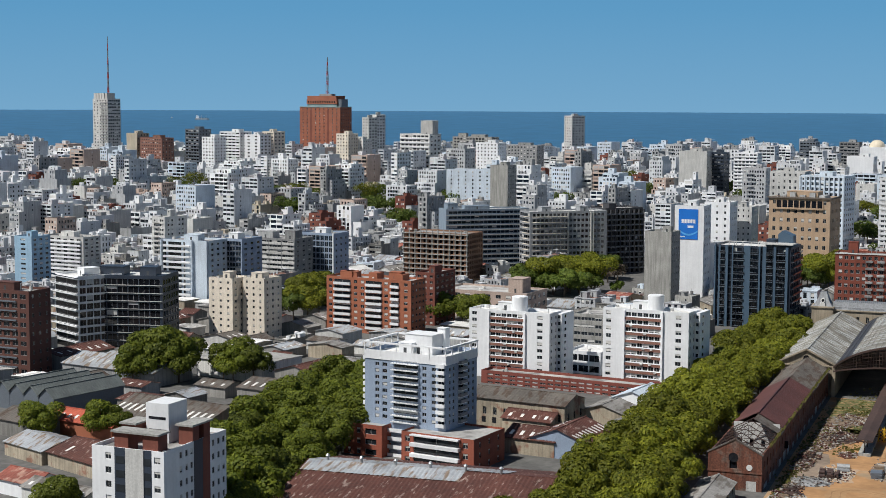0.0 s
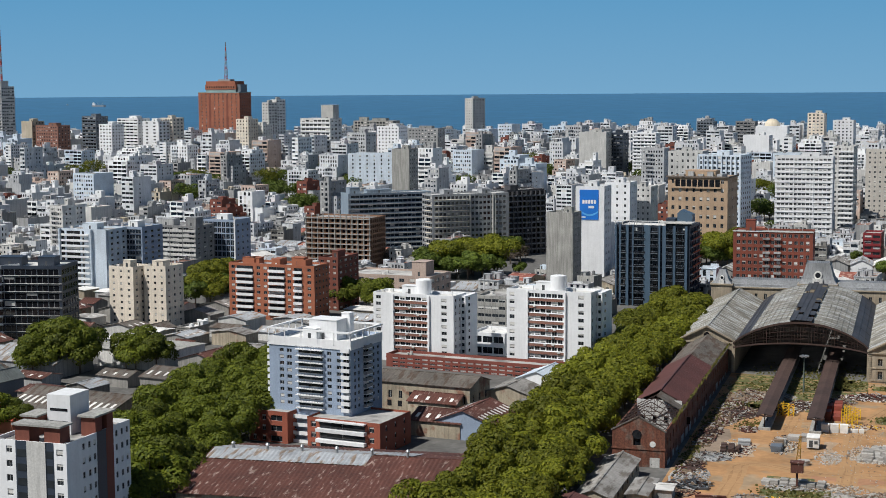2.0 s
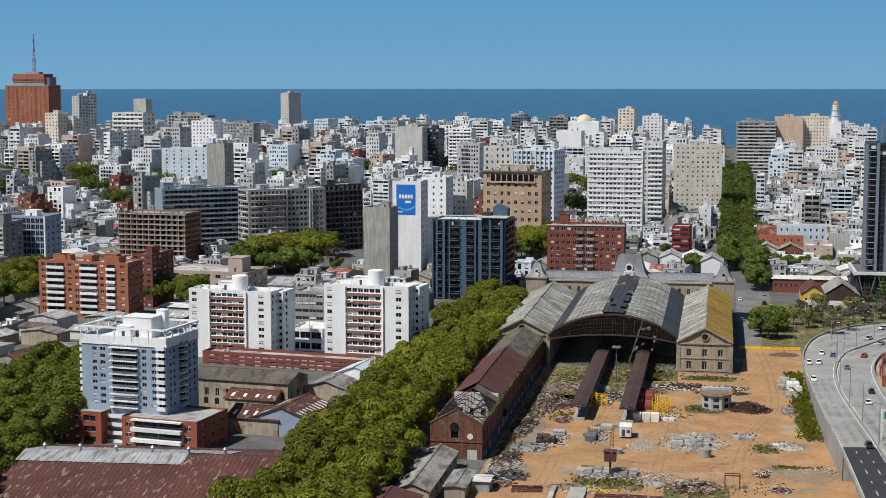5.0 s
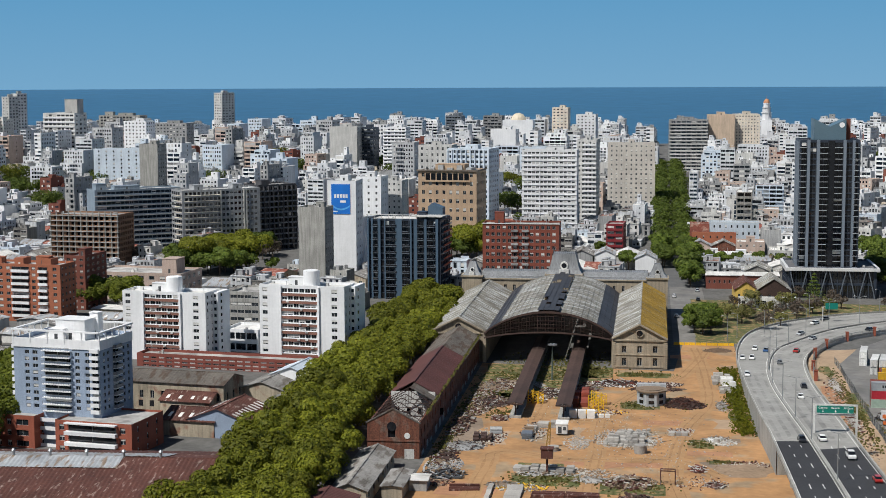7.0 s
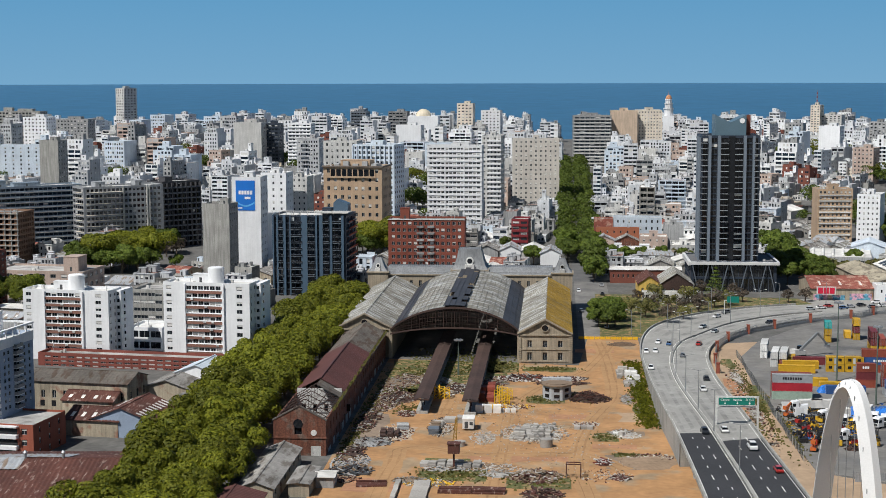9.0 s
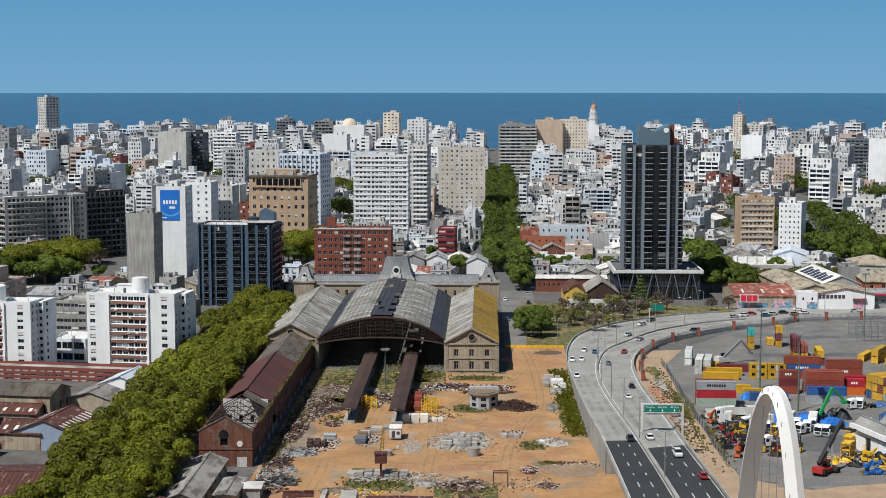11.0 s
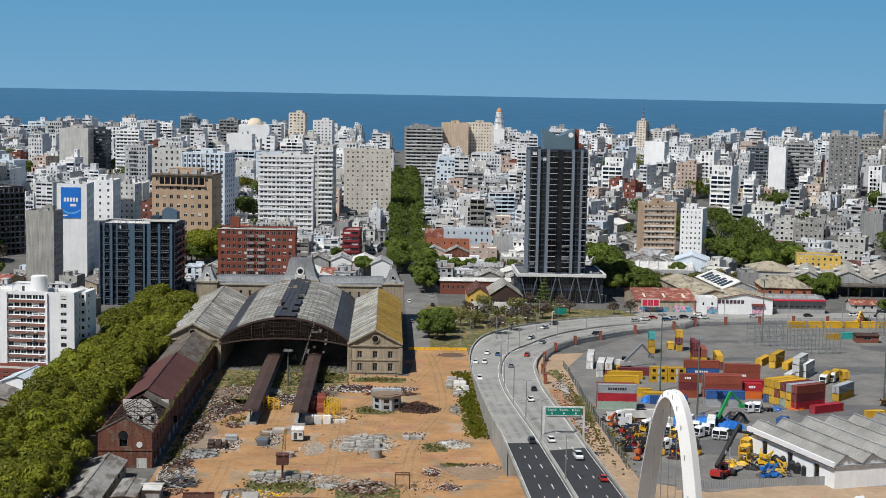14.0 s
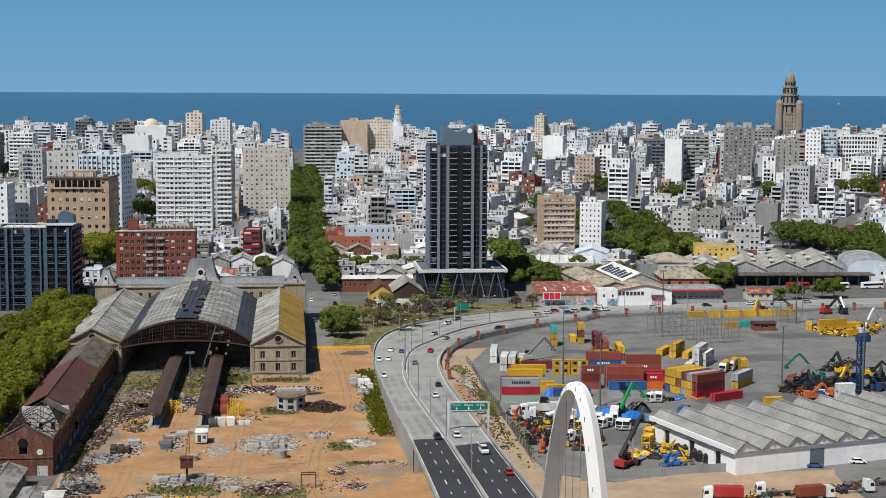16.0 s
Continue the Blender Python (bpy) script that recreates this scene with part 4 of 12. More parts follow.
# the long dark slabs along the avenue, turned to the west
A1 = building("long_slab", "long blue-grey apartment slab with banded windows in shade", -299.0, 857.0, 52.0, 37.0, 16, 12, {"front": (18, 0.94, 0.5), "right": (3, 0.4, 0.4), "left": 0}, SLABBLUE, rz=37, shut=0.12, bare=True, rooms=((-0.1, 0.5, 0.3, 0.4, 2.4), (-0.4, 0.5, 0.12, 0.5, 4.0)), glass=GLASSBLUE, roof=ROOFWHITE)
A2 = building("corner_slab", "concrete slab with curved balcony corner", -242.8, 836.8, 47.0, 38.6, 18, 12, {"front": (18, 0.66, 0.5), "left": (5, 0.9, 0.55)}, SLABGREY, rz=37, shut=0.12, bare=True, rooms=((-0.25, 0.5, 0.12, 0.4, 3.0), (0.25, 0.5, 0.12, 0.4, 3.0)), roof=ROOFWHITE)
A3 = building("long_slab", "very dark apartment slab with many balconies", -218.0, 868.0, 25.1, 39.3, 18, 12, {"front": (10, 0.7, 0.6), "right": 3}, DARKSLAB, rz=44, shut=0.05, bare=True, rooms=((-0.2, 0.5, 0.2, 0.4, 3.0),), glass=GLASSDARK)
# blind concrete pillar building
PIL = building("slim_tower", "blind bare concrete slim tower", -165.5, 726.4, 13.7, 38.1, 13, 12, {"front": 0, "right": (4, 0.3, 0.35)}, CONCRETE, rz=-7, rooms=((0.2, 0.5, 0.3, 0.3, 3.0),))
# the building with the blue poster
SGN = building("apartment_block", "white block with a large blue poster on its blind wall", -160.1, 773.6, 15.2, 48.0, 16, 13, {"front": 0, "right": (4, 0.4, 0.4)}, WHITE, rz=-2)
SG2 = building("apartment_tower", "white apartment tower with stepped wings", -151.0, 800.9, 13.8, 48.4, 16, 14, {"front": (3, 0.25, 0.4), "right": (4, 0.3, 0.4)}, WHITE, rz=-4)
SG3 = building("apartment_tower", "white apartment tower with stepped wings", -142.2, 822.8, 11.6, 44.9, 16, 14, {"front": (4, 0.3, 0.4), "right": (4, 0.3, 0.4)}, OFFWHITE, rz=-4)
# dark glass apartment block
DRK = building("apartment_block", "dark blue-grey apartment block with stacked balconies", -112.2, 681.0, 34.2, 36.9, 22, 12, {"front": (14, 0.86, 0.8), "right": (6, 0.6, 0.6)}, NAVY, rz=-4, shut=0.03, bare=True, rooms=((0.2, 0.4, 0.12, 0.25, 3.5),), glass=GLASSDARK, roof=ROOFWHITE)
# tan stone office block
TANB = building("office_block", "tan stone office block with deep windows and a loggia", -119.3, 882.0, 35.3, 47.0, 24, 9, {"front": (8, 0.42, 0.45), "right": (7, 0.35, 0.42)}, TAN, rz=-7, rooms=((0.0, 0.5, 0.5, 0.5, 4.0),), shut=0.3)
# red brick block behind the station
RED = building("apartment_block", "red brick apartment block with pale balconies", -63.6, 737.3, 37.5, 30.0, 15, 9, {"front": (13, 0.6, 0.52), "right": (4, 0.35, 0.4), "left": (4, 0.3, 0.4)}, mat("warm_brick", (0.205, 0.055, 0.034), 0.85, grain=6.0, streak=0.12), rz=0, rooms=((-0.3, 0.6, 0.12, 0.3, 5.5),))
# white slab and its neighbours
WSL = building("apartment_slab", "white apartment slab with close rows of windows", -64.9, 962.8, 34.9, 55.5, 16, 17, {"front": (13, 0.74, 0.40), "right": (4, 0.4, 0.4)}, WHITE, rz=-1, rooms=((0.1, 0.5, 0.3, 0.4, 3.0),), shut=0.4)
WS2 = building("apartment_tower", "pale grey apartment tower", -43.4, 1009.1, 12.8, 60.1, 22, 18, {"front": (5, 0.5, 0.45), "right": 4}, OFFWHITE, rz=-4)
WS3 = building("apartment_slab", "beige-grey slab with paired windows", -14.7, 1059.9, 32.6, 55.8, 18, 15, {"front": (9, 0.34, 0.42), "right": 4}, mat("pale_stone_render", (0.60, 0.56, 0.50), 0.85, streak=0.12), rz=2, rooms=((0.0, 0.5, 0.12, 0.4, 3.0),))
WS4 = building("apartment_slab", "blue-grey slab with tall columns", -121.6, 1002.7, 29.4, 54.4, 20, 15, {"front": (9, 0.7, 0.6), "right": (5, 0.5, 0.5)}, BLUEWHITE, rz=-14, glass=GLASSBLUE)
WS5 = building("apartment_block", "off-white old apartment block", -150.5, 1049.3, 23.8, 54.6, 18, 11, {"front": (6, 0.35, 0.45), "right": 4}, OFFWHITE, rz=-4)
G1 = building("apartment_tower", "grey apartment tower with balcony bands", 30.5, 1329.7, 32.8, 64.7, 22, 15, {"front": (7, 0.8, 0.45), "left": 3}, GREYREN, rz=2, glass=GLASSBLUE)
G2 = building("apartment_tower", "beige apartment tower with blind walls", 58.9, 1343.7, 22.2, 68.7, 22, 16, {"front": (0, 0.3, 0.4), "left": 3}, mat("sand_render", (0.62, 0.48, 0.36), 0.85, streak=0.15), rz=3)
G3 = building("apartment_tower", "cream apartment tower with close windows", 81.3, 1352.6, 21.8, 69.0, 22, 17, {"front": (8, 0.4, 0.45), "left": 3}, CREAM, rz=3)
# the dark tower on its podium
FINGREY = mat("fin_aluminium", (0.17, 0.205, 0.25), 0.45, stain=0.05)


def glass_tower():
    x, y, w, ztop = 80.0, 711.5, 26.4, 72.0
    d, n = 25.0, 24
    r = building("glass_tower", "dark glass tower with grey fins and balcony stacks", x, y, w, ztop, d, n, {"front": [(.02, .10), (.17, .27), (.33, .47), (.58, .72), (.78, .88), (.92, .98)], "left": (6, 0.8, 0.8), "right": (6, 0.8, 0.8)}, NAVY, rz=0, rooms=(), glass=GLASSDARK, frame=DARKFRAME, shut=0.04, clutter=2, wh=0.8, ground=9.0, sill=0.2)
    top, step = r["top"], r["step"]
    for f, wd in ((.115, .05), (.28, .05), (.725, .05), (.885, .04)):
        b = Build()
        b.box(-w / 2 + f * w, -w / 2 + (f + wd) * w, -1.3, 0, 9.0, top + 0.8)
        part("grey_fin", b, FINGREY, r, "grey aluminium fin")
    b = Build()
    b.box(-w / 2 + .47 * w, -w / 2 + .58 * w, -0.5, 0, 9.0, top + 0.5)
    part("black_strip", b, GLASSDARK, r)
    for side in (-1, 1):
        for yy in (4.0, 14.0):
            b = Build()
            b.box(side * w / 2 - (0 if side > 0 else 1.0), side * w / 2 + (1.0 if side > 0 else 0), yy, yy + 1.5, 9.0, top)
            part("grey_fin", b, FINGREY, r, "grey aluminium fin")
    railm = mat("pale_rail", (0.46, 0.49, 0.53), 0.4)
    items = [("front", w * f, 9.0 + step * k, w * wd) for k in range(n) for f, wd in ((.05, .11), (.40, .135), (.65, .135), (.955, .09))]
    balconies(r, items, w, d, 1.6, GLASSDARK, slab=railm, solid=True, rail_h=0.5)
    # crown: two leaning blue-grey panels that meet in a notch
    b = Build()
    b.box(-w * .27, w * .27, 1.0, 16.0, top - 0.1, top + 4.5, 0)
    for s in (-1, 1):
        ring = [(-0.0, top + 4.5), (s * w * .27, top + 4.5), (s * w * .27, top + 10.4), (0, top + 6.8)]
        for yy, flip in ((1.0, s < 0), (16.0, s > 0)):
            q = [(px, yy, pz) for px, pz in ring]
            b.poly(q[::-1] if flip else q, 0)
        for (xa, za), (xb, zb) in zip(ring[1:], ring[2:] + ring[:1]):
            q = [(xa, 1.0, za), (xb, 1.0, zb), (xb, 16.0, zb), (xa, 16.0, za)]
            b.poly(q if s < 0 else q[::-1], 0)
    part("crown", b, mat("crown_panel", (0.10, 0.165, 0.21), 0.45, vary=0.05, stain=0.08), r, "blue-grey notched crown")
    b = Build()
    b.tube(w * .2, 0, 0, 0.2, 1.2, n=20)
    part("round_badge", b, WHITE, r, m=pose(0, 1.0, top + 7.6, 90))
    b = Build()
    b.box(w * .28, w * .36, 5, 10, top - 0.1, top + 10.2)
    part("brick_shaft", b, DARKBRICK, r)
    return r


DT = glass_tower()


def podium():
    x, y, w, ztop = 81.8, 705.6, 39.3, 14.1
    r = building("tower_podium", "low glazed podium with slanted steel struts", x, y, w, ztop, 34, 2, {"front": (16, 0.92, 0.86), "left": (12, 0.92, 0.86), "right": (12, 0.9, 0.86)}, NAVY, rz=0, rooms=(), glass=GLASSDARK, frame=DARKFRAME, shut=0.0, roof=DARKROOF, clutter=3, sill=0.2, parapet=0.6)
    b = Build()
    b.box(-w / 2 - 1.2, w / 2 + 1.2, -2.0, 0.0, ztop - 1.0, ztop + 0.3, bottom=True)
    b.box(-w / 2 - 1.2, -w / 2, 0.0, 34, ztop - 1.6, ztop + 0.5, bottom=True)
    b.box(w / 2, w / 2 + 1.2, 0.0, 34, ztop - 1.6, ztop + 0.5, bottom=True)
    part("roof_edge", b, mat("pale_edge", (0.60, 0.60, 0.59), 0.6), r, "pale concrete roof edge")
    for k in range(9):
        b = Build()
        u = -w / 2 + w * (k + 0.5) / 9
        s = 1.6 if k % 2 else -1.6
        b.beam((u - s, -1.4, -0.2), (u + s, -1.4, ztop - 1.0), 0.45)
        part("strut", b, GREYPANEL, r)
    return r


POD = podium()
# far towers
FT1 = building("apartment_tower", "slim white tower with a roof mast", -885.0, 1331.7, 25.0, 102.6, 16, 24, {"front": (5, 0.4, 0.5), "right": (6, 0.8, 0.5)}, OFFWHITE, rz=-20)
MUN = building("city_hall_tower", "huge red brick civic tower with a stepped crown and mast", -712.0, 1488.5, 60.0, 94.7, 18, 19, {"front": (9, 0.24, 0.5), "right": (6, 0.3, 0.5), "left": 3}, CIVICBRICK, rz=-18, rooms=(), shut=0.1)
TW = building("apartment_tower", "white stepped twin tower of older style", -631.0, 1426.7, 8.2, 84.8, 16, 20, {"front": (2, 0.3, 0.4), "right": 3}, OFFWHITE, rz=-12)
TW2 = building("apartment_tower", "white stepped twin tower of older style", -629.3, 1443.8, 7.6, 87.6, 16, 20, {"front": (2, 0.3, 0.4), "right": 3}, OFFWHITE, rz=-12)
ST1 = building("apartment_block", "white stepped slab with dark bands", -532.0, 1316.6, 31.8, 71.2, 22, 12, {"front": (7, 0.8, 0.45), "right": 3}, OFFWHITE, rz=-8, rooms=((0.3, 0.5, 0.4, 0.5, 13.0),))
FT2 = building("apartment_tower", "slim grey far tower", -489.5, 1680.1, 12.8, 86.0, 20, 20, {"front": (4, 0.5, 0.5), "right": (4, 0.5, 0.5)}, OFFWHITE, rz=-30)
YW = building("apartment_block", "white block with a yellow neighbour", -696.6, 1305.8, 19.0, 68.9, 18, 14, {"front": (2, 0.3, 0.4), "right": 3}, WHITE, rz=-10)
YW2 = building("apartment_block", "yellowish block with balcony rows", -688.1, 1321.6, 14.8, 71.5, 18, 14, {"front": (5, 0.8, 0.45), "right": 3}, CREAM, rz=-10)
AN = building("apartment_tower", "stepped beige tower with a mast", 245.7, 1479.7, 9.0, 70.8, 20, 20, {"front": (3, 0.5, 0.5), "right": 4}, CREAM, rz=-20)
AN2 = building("apartment_tower", "stepped beige lower wing", 261.7, 1487.1, 20.4, 61.2, 20, 18, {"front": (5, 0.5, 0.5), "right": 4}, OFFWHITE, rz=-20)
BRN = building("apartment_block", "brown brick block with pale window bands", 160.5, 890.7, 20.1, 34.2, 16, 10, {"front": (8, 0.5, 0.45), "right": 3}, TAN, rz=2)
WBL = building("apartment_block", "white block with a pale blue blind side", 177.9, 882.3, 12.9, 31.8, 18, 10, {"front": (5, 0.35, 0.4), "right": 0}, WHITE, rz=-20)
R1 = building("apartment_tower", "brown-grey tower with twin heads", 367.1, 1215.8, 23.3, 66.7, 22, 15, {"front": (6, 0.4, 0.5), "right": 4}, GREYREN, rz=-16, rooms=((-0.3, 0.5, 0.3, 0.5, 5), (0.3, 0.5, 0.3, 0.5, 5)))
R2 = building("apartment_tower", "white tower with a pale blue side", 430.4, 1216.1, 12.5, 64.1, 22, 14, {"front": (4, 0.4, 0.45), "right": 0}, WHITE, rz=-22)
R3 = building("office_block", "pale blue glazed office block", 445.3, 1221.4, 13.5, 65.8, 22, 14, {"front": (6, 0.85, 0.5)}, BLUEWHITE, rz=-10, glass=GLASSBLUE)
R4 = building("office_block", "white office block with a dark window grid", 474.2, 1231.9, 35.2, 59.9, 24, 11, {"front": (14, 0.7, 0.62), "right": 4}, WHITE, rz=-6, rooms=((-0.3, 0.5, 0.3, 0.5, 5),), glass=GLASSDARK, shut=0.1)
SAL = building("ornate_tower", "grey-brown ornate stone tower with corner turrets and dome", 497.7, 1478.5, 23.2, 74.2, 36, 14, {"front": (7, 0.35, 0.5), "right": (5, 0.35, 0.5), "left": (5, 0.35, 0.5)}, GREYSTONE, rz=-20, rooms=(), shut=0.1)


def front_details():
    # white floor slabs and a glass side on the office block
    w = OFF["w"]
    bands(OFF, -.06, 1.04, 0, OFF["step"], 9, .4, 1.6, WHITE, w, "balcony", "long white balcony slab")
    bands(OFF2, 0, 1, 0, OFF2["step"], 9, .22, .35, OFFWHITE, OFF2["w"])
    # stacked balconies and a glass bay on the pale slab
    bands(S1, .06, .62, 0, S1["step"], 12, .95, 1.3, WHITE, S1["w"], "balcony")
    fins(S1, (.02, .66, .97), 0, S1["top"] + .8, .7, 1.5, BLUEWHITE, S1["w"])
    bands(S2, .05, .97, 0, S2["step"], 12, .5, .3, GREYPANEL, S2["w"])
    bands(S3, 0, 1, 0, S3["step"], 12, 1.3, .3, OFFWHITE, S3["w"])
    fins(S3, (.25, .5, .75), 0, S3["top"], .4, .4, GREYREN, S3["w"])
    fins(S4, (0.01, .99), 0, S4["top"] + .9, .8, .6, WHITE, S4["w"])
    bands(L1, .3, .8, 0, L1["step"], 9, .5, .5, GREYPANEL, L1["w"], "balcony")
    bands(L3, .05, .95, 0, L3["step"], 11, .95, 1.1, WHITE, L3["w"], "balcony")
    # the unfinished frame: slab edges and columns
    bands(CON, -.02, 1.02, 0, CON["step"], 11, .4, .9, CONCRETE, CON["w"])
    fins(CON, [k / 11 for k in range(12)], 0, CON["top"] + 2.5, .5, .5, CONCRETE, CON["w"], "column")
    # the avenue slabs
    bands(A1, 0, 1, 0, A1["step"], 12, .35, .45, SLABPALE, A1["w"])
    bands(A1, 0, 1, 0, A1["step"], 12, .6, .3, SLABBLUE, A1["w"], lift=.35)
    w = A2["w"]
    ring = [(-w / 2 + 6.0 - 7.5 * math.sin(a), 6.0 - 7.6 * math.cos(a)) for a in (math.pi / 2 * k / 10 for k in range(11))]
    ring = [(-w / 2 + .46 * w, .2), (-w / 2 + .2, 9.0), (-w / 2 - 1.5, 9.0)] + ring[::-1] + [(-w / 2 + .46 * w, -1.6)]
    lip = [(-w / 2 + 6.0 + (x + w / 2 - 6.0) * 1.03, 6.0 + (y - 6.0) * 1.03) for x, y in ring]
    b, e = Build(), Build()
    b.prism(ring, 0.12, .85, 0)
    b.prism(ring, 0.0, .12, 0)
    e.prism(lip, .85, 1.0, 0)
    round_me, lip_me = b.mesh("balcony", SLABGREY), e.mesh("balcony_lip", CREAM)
    for k in range(12):
        q = part("balcony", round_me, None, A2, "rounded concrete balcony band", m=pose(0, 0, A2["step"] * k))
        part("balcony_lip", lip_me, None, q, "cream balcony edge")
    fins(A2, (.49, .79, .82), 0, A2["top"] + .4, .7, .7, SLABPALE, A2["w"])
    bands(A3, 0, 1, 0, A3["step"], 12, .7, 1.2, GREYPANEL, A3["w"], "balcony")
    fins(A3, [k / 8 for k in range(9)], 0, A3["top"], .5, 1.3, DARKSLAB, A3["w"])
    # dark block with upright panels
    w = DRK["w"]
    for f, wd in ((.012, .7), (.07, .9), (.165, 1.3), (.245, .5), (.435, 3.0), (.60, .8), (.665, 1.6), (.80, 1.1), (.955, 1.2)):
        fins(DRK, (f,), 0, DRK["top"] + .9, wd, .95, BLUEPANEL, w, "panel", "blue-grey upright panel")
    for f, wd in ((.115, .07), (.33, .15), (.53, .10), (.73, .08), (.88, .11)):
        b = Build()
        b.box(-w / 2 + (f - wd / 2) * w, -w / 2 + (f + wd / 2) * w, -1.3, 0, 0, .14, 0, True)
        b.box(-w / 2 + (f - wd / 2) * w, -w / 2 + (f + wd / 2) * w, -1.3, -1.24, .14, .95, 1)
        b.box(-w / 2 + (f - wd / 2) * w, -w / 2 + (f + wd / 2) * w, -1.33, -1.22, .95, 1.03, 0)
        me = b.mesh("balcony", mat("blue_grey_slab", (0.20, 0.235, 0.275), 0.6), GLASSDARK)
        for k in range(12):
            part("balcony", me, None, DRK, "thin slab balcony with a dark glass rail", m=pose(0, 0, .3 + DRK["step"] * k))
    # slabs wrap the flank
    b = Build()
    b.box(w / 2, w / 2 + 1.2, 1.0, 20, 0, .14, 0, True)
    b.box(w / 2 + 1.14, w / 2 + 1.2, 1.0, 20, .14, .95, 1)
    me = b.mesh("balcony", MATS["blue_grey_slab"], GLASSDARK)
    for k in range(12):
        part("balcony", me, None, DRK, "thin slab balcony with a dark glass rail", m=pose(0, 0, .3 + DRK["step"] * k))
    # open frame over the roof edge
    for k in range(8):
        b = Build()
        b.box(-w / 2 + k * 3.3, -w / 2 + k * 3.3 + .25, -.9, -.65, DRK["top"] + .8, DRK["top"] + 2.6)
        part("frame_post", b, OFFWHITE, DRK)
    b = Build()
    b.box(-w / 2 - .5, -w / 2 + 24, -1.0, -.6, DRK["top"] + 2.6, DRK["top"] + 2.9, 0, True)
    part("frame_rail", b, OFFWHITE, DRK)
    b = Build()
    b.box(w * .1, w / 2 + 1, -1.2, 9, DRK["top"] + 1.9, DRK["top"] + 2.3, bottom=True)
    part("roof_edge", b, OFFWHITE, DRK)
    b = Build()
    ring = [(w * .28, DRK["top"]), (w * .48, DRK["top"]), (w * .48, DRK["top"] + 5.5), (w * .33, DRK["top"] + 7.5), (w * .28, DRK["top"] + 6)]
    b.poly([(x, 8, z) for x, z in ring])
    b.poly([(x, 14, z) for x, z in ring[::-1]])
    for (xa, za), (xb, zb) in zip(ring, ring[1:] + ring[:1]):
        b.poly([(xa, 8, za), (xa, 14, za), (xb, 14, zb), (xb, 8, zb)])
    part("roof_sign_room", b, BLUEPANEL, DRK)
    # tan block: cornice, loggia, piers
    w, top = TANB["w"], TANB["top"]
    b = Build()
    b.box(-w / 2 - .8, w / 2 + .8, -.9, 0, top + .4, top + 1.3, bottom=True)
    b.box(w / 2, w / 2 + .8, 0, 24, top + .4, top + 1.3, bottom=True)
    part("cornice", b, mat("dark_cornice", (0.17, 0.14, 0.115), 0.85, streak=0.2), TANB)
    b = Build()
    b.box(-w * .38, w * .38, -.08, -.02, top - TANB["step"] + .3, top - .9)
    part("loggia_shadow", b, GLASSDARK, TANB)
    fins(TANB, [.12 + .095 * k for k in range(9)], top - TANB["step"], top - .6, .6, .35, TAN, w, "pier")
    b = Build()
    b.box(-w * .4, w * .4, -.9, 0, top - TANB["step"] * 1.15, top - TANB["step"] * .95, bottom=True)
    part("loggia_balcony", b, TAN, TANB)
    b = Build()
    for k in range(5):
        b.box(-w * .35 + k * w * .16, -w * .26 + k * w * .16, 4, 16, top - .1, top + 2.2 + (k % 2) * 1.4)
    part("roof_plant", b, GREYREN, TANB)
    # red block: balcony stacks
    w = RED["w"]
    for f in (.42, .56):
        bands(RED, f - .045, f + .045, 0, RED["step"], 9, .95, .9, GREYREN, w, "balcony")
    b = Build()
    b.box(-w / 2 - .3, w / 2 + .3, -.3, 0, RED["top"] + .5, RED["top"] + 1.0, bottom=True)
    part("pale_coping", b, OFFWHITE, RED)
    # white slab: close bands
    bands(WSL, 0, 1, 0, WSL["step"], 17, .3, .3, WHITE, WSL["w"])
    fins(WSL, (.33, .66), 0, WSL["top"], .5, .45, WHITE, WSL["w"])
    bands(G1, .0, 1.0, 0, G1["step"], 15, 1.0, .9, OFFWHITE, G1["w"], "balcony")
    fins(WS4, [k / 9 for k in range(10)], 0, WS4["top"], .8, .8, BLUEWHITE, WS4["w"])
    bands(WS2, .3, 1, 0, WS2["step"], 18, .9, 1.0, WHITE, WS2["w"], "balcony")
    bands(BRN, .05, .95, 0, BRN["step"], 10, .8, .5, OFFWHITE, BRN["w"])
    bands(ST1, 0, 1, 0, ST1["step"], 12, 1.2, .6, WHITE, ST1["w"])
    bands(FT1, .55, 1, 0, FT1["step"], 24, .7, .9, GREYREN, FT1["w"], "balcony")
    # grey-blue tower: white upper storey band
    w = TOWER1["w"]
    b = Build()
    b.box(-w / 2 - .25, w / 2 + .25, -.25, 0, TOWER1["top"] - 1.2, TOWER1["top"] + 1.4, bottom=True)
    b.box(w / 2, w / 2 + .25, 0, 18, TOWER1["top"] - 1.2, TOWER1["top"] + 1.4, bottom=True)
    part("white_cornice", b, WHITE, TOWER1, "white band round the top storey")


SLABPALE = mat("slab_pale", (0.56, 0.55, 0.52), 0.85, streak=0.2)
BLUEPANEL = mat("blue_panel", (0.062, 0.105, 0.155), 0.5, stain=0.05, piece=0.1)
front_details()

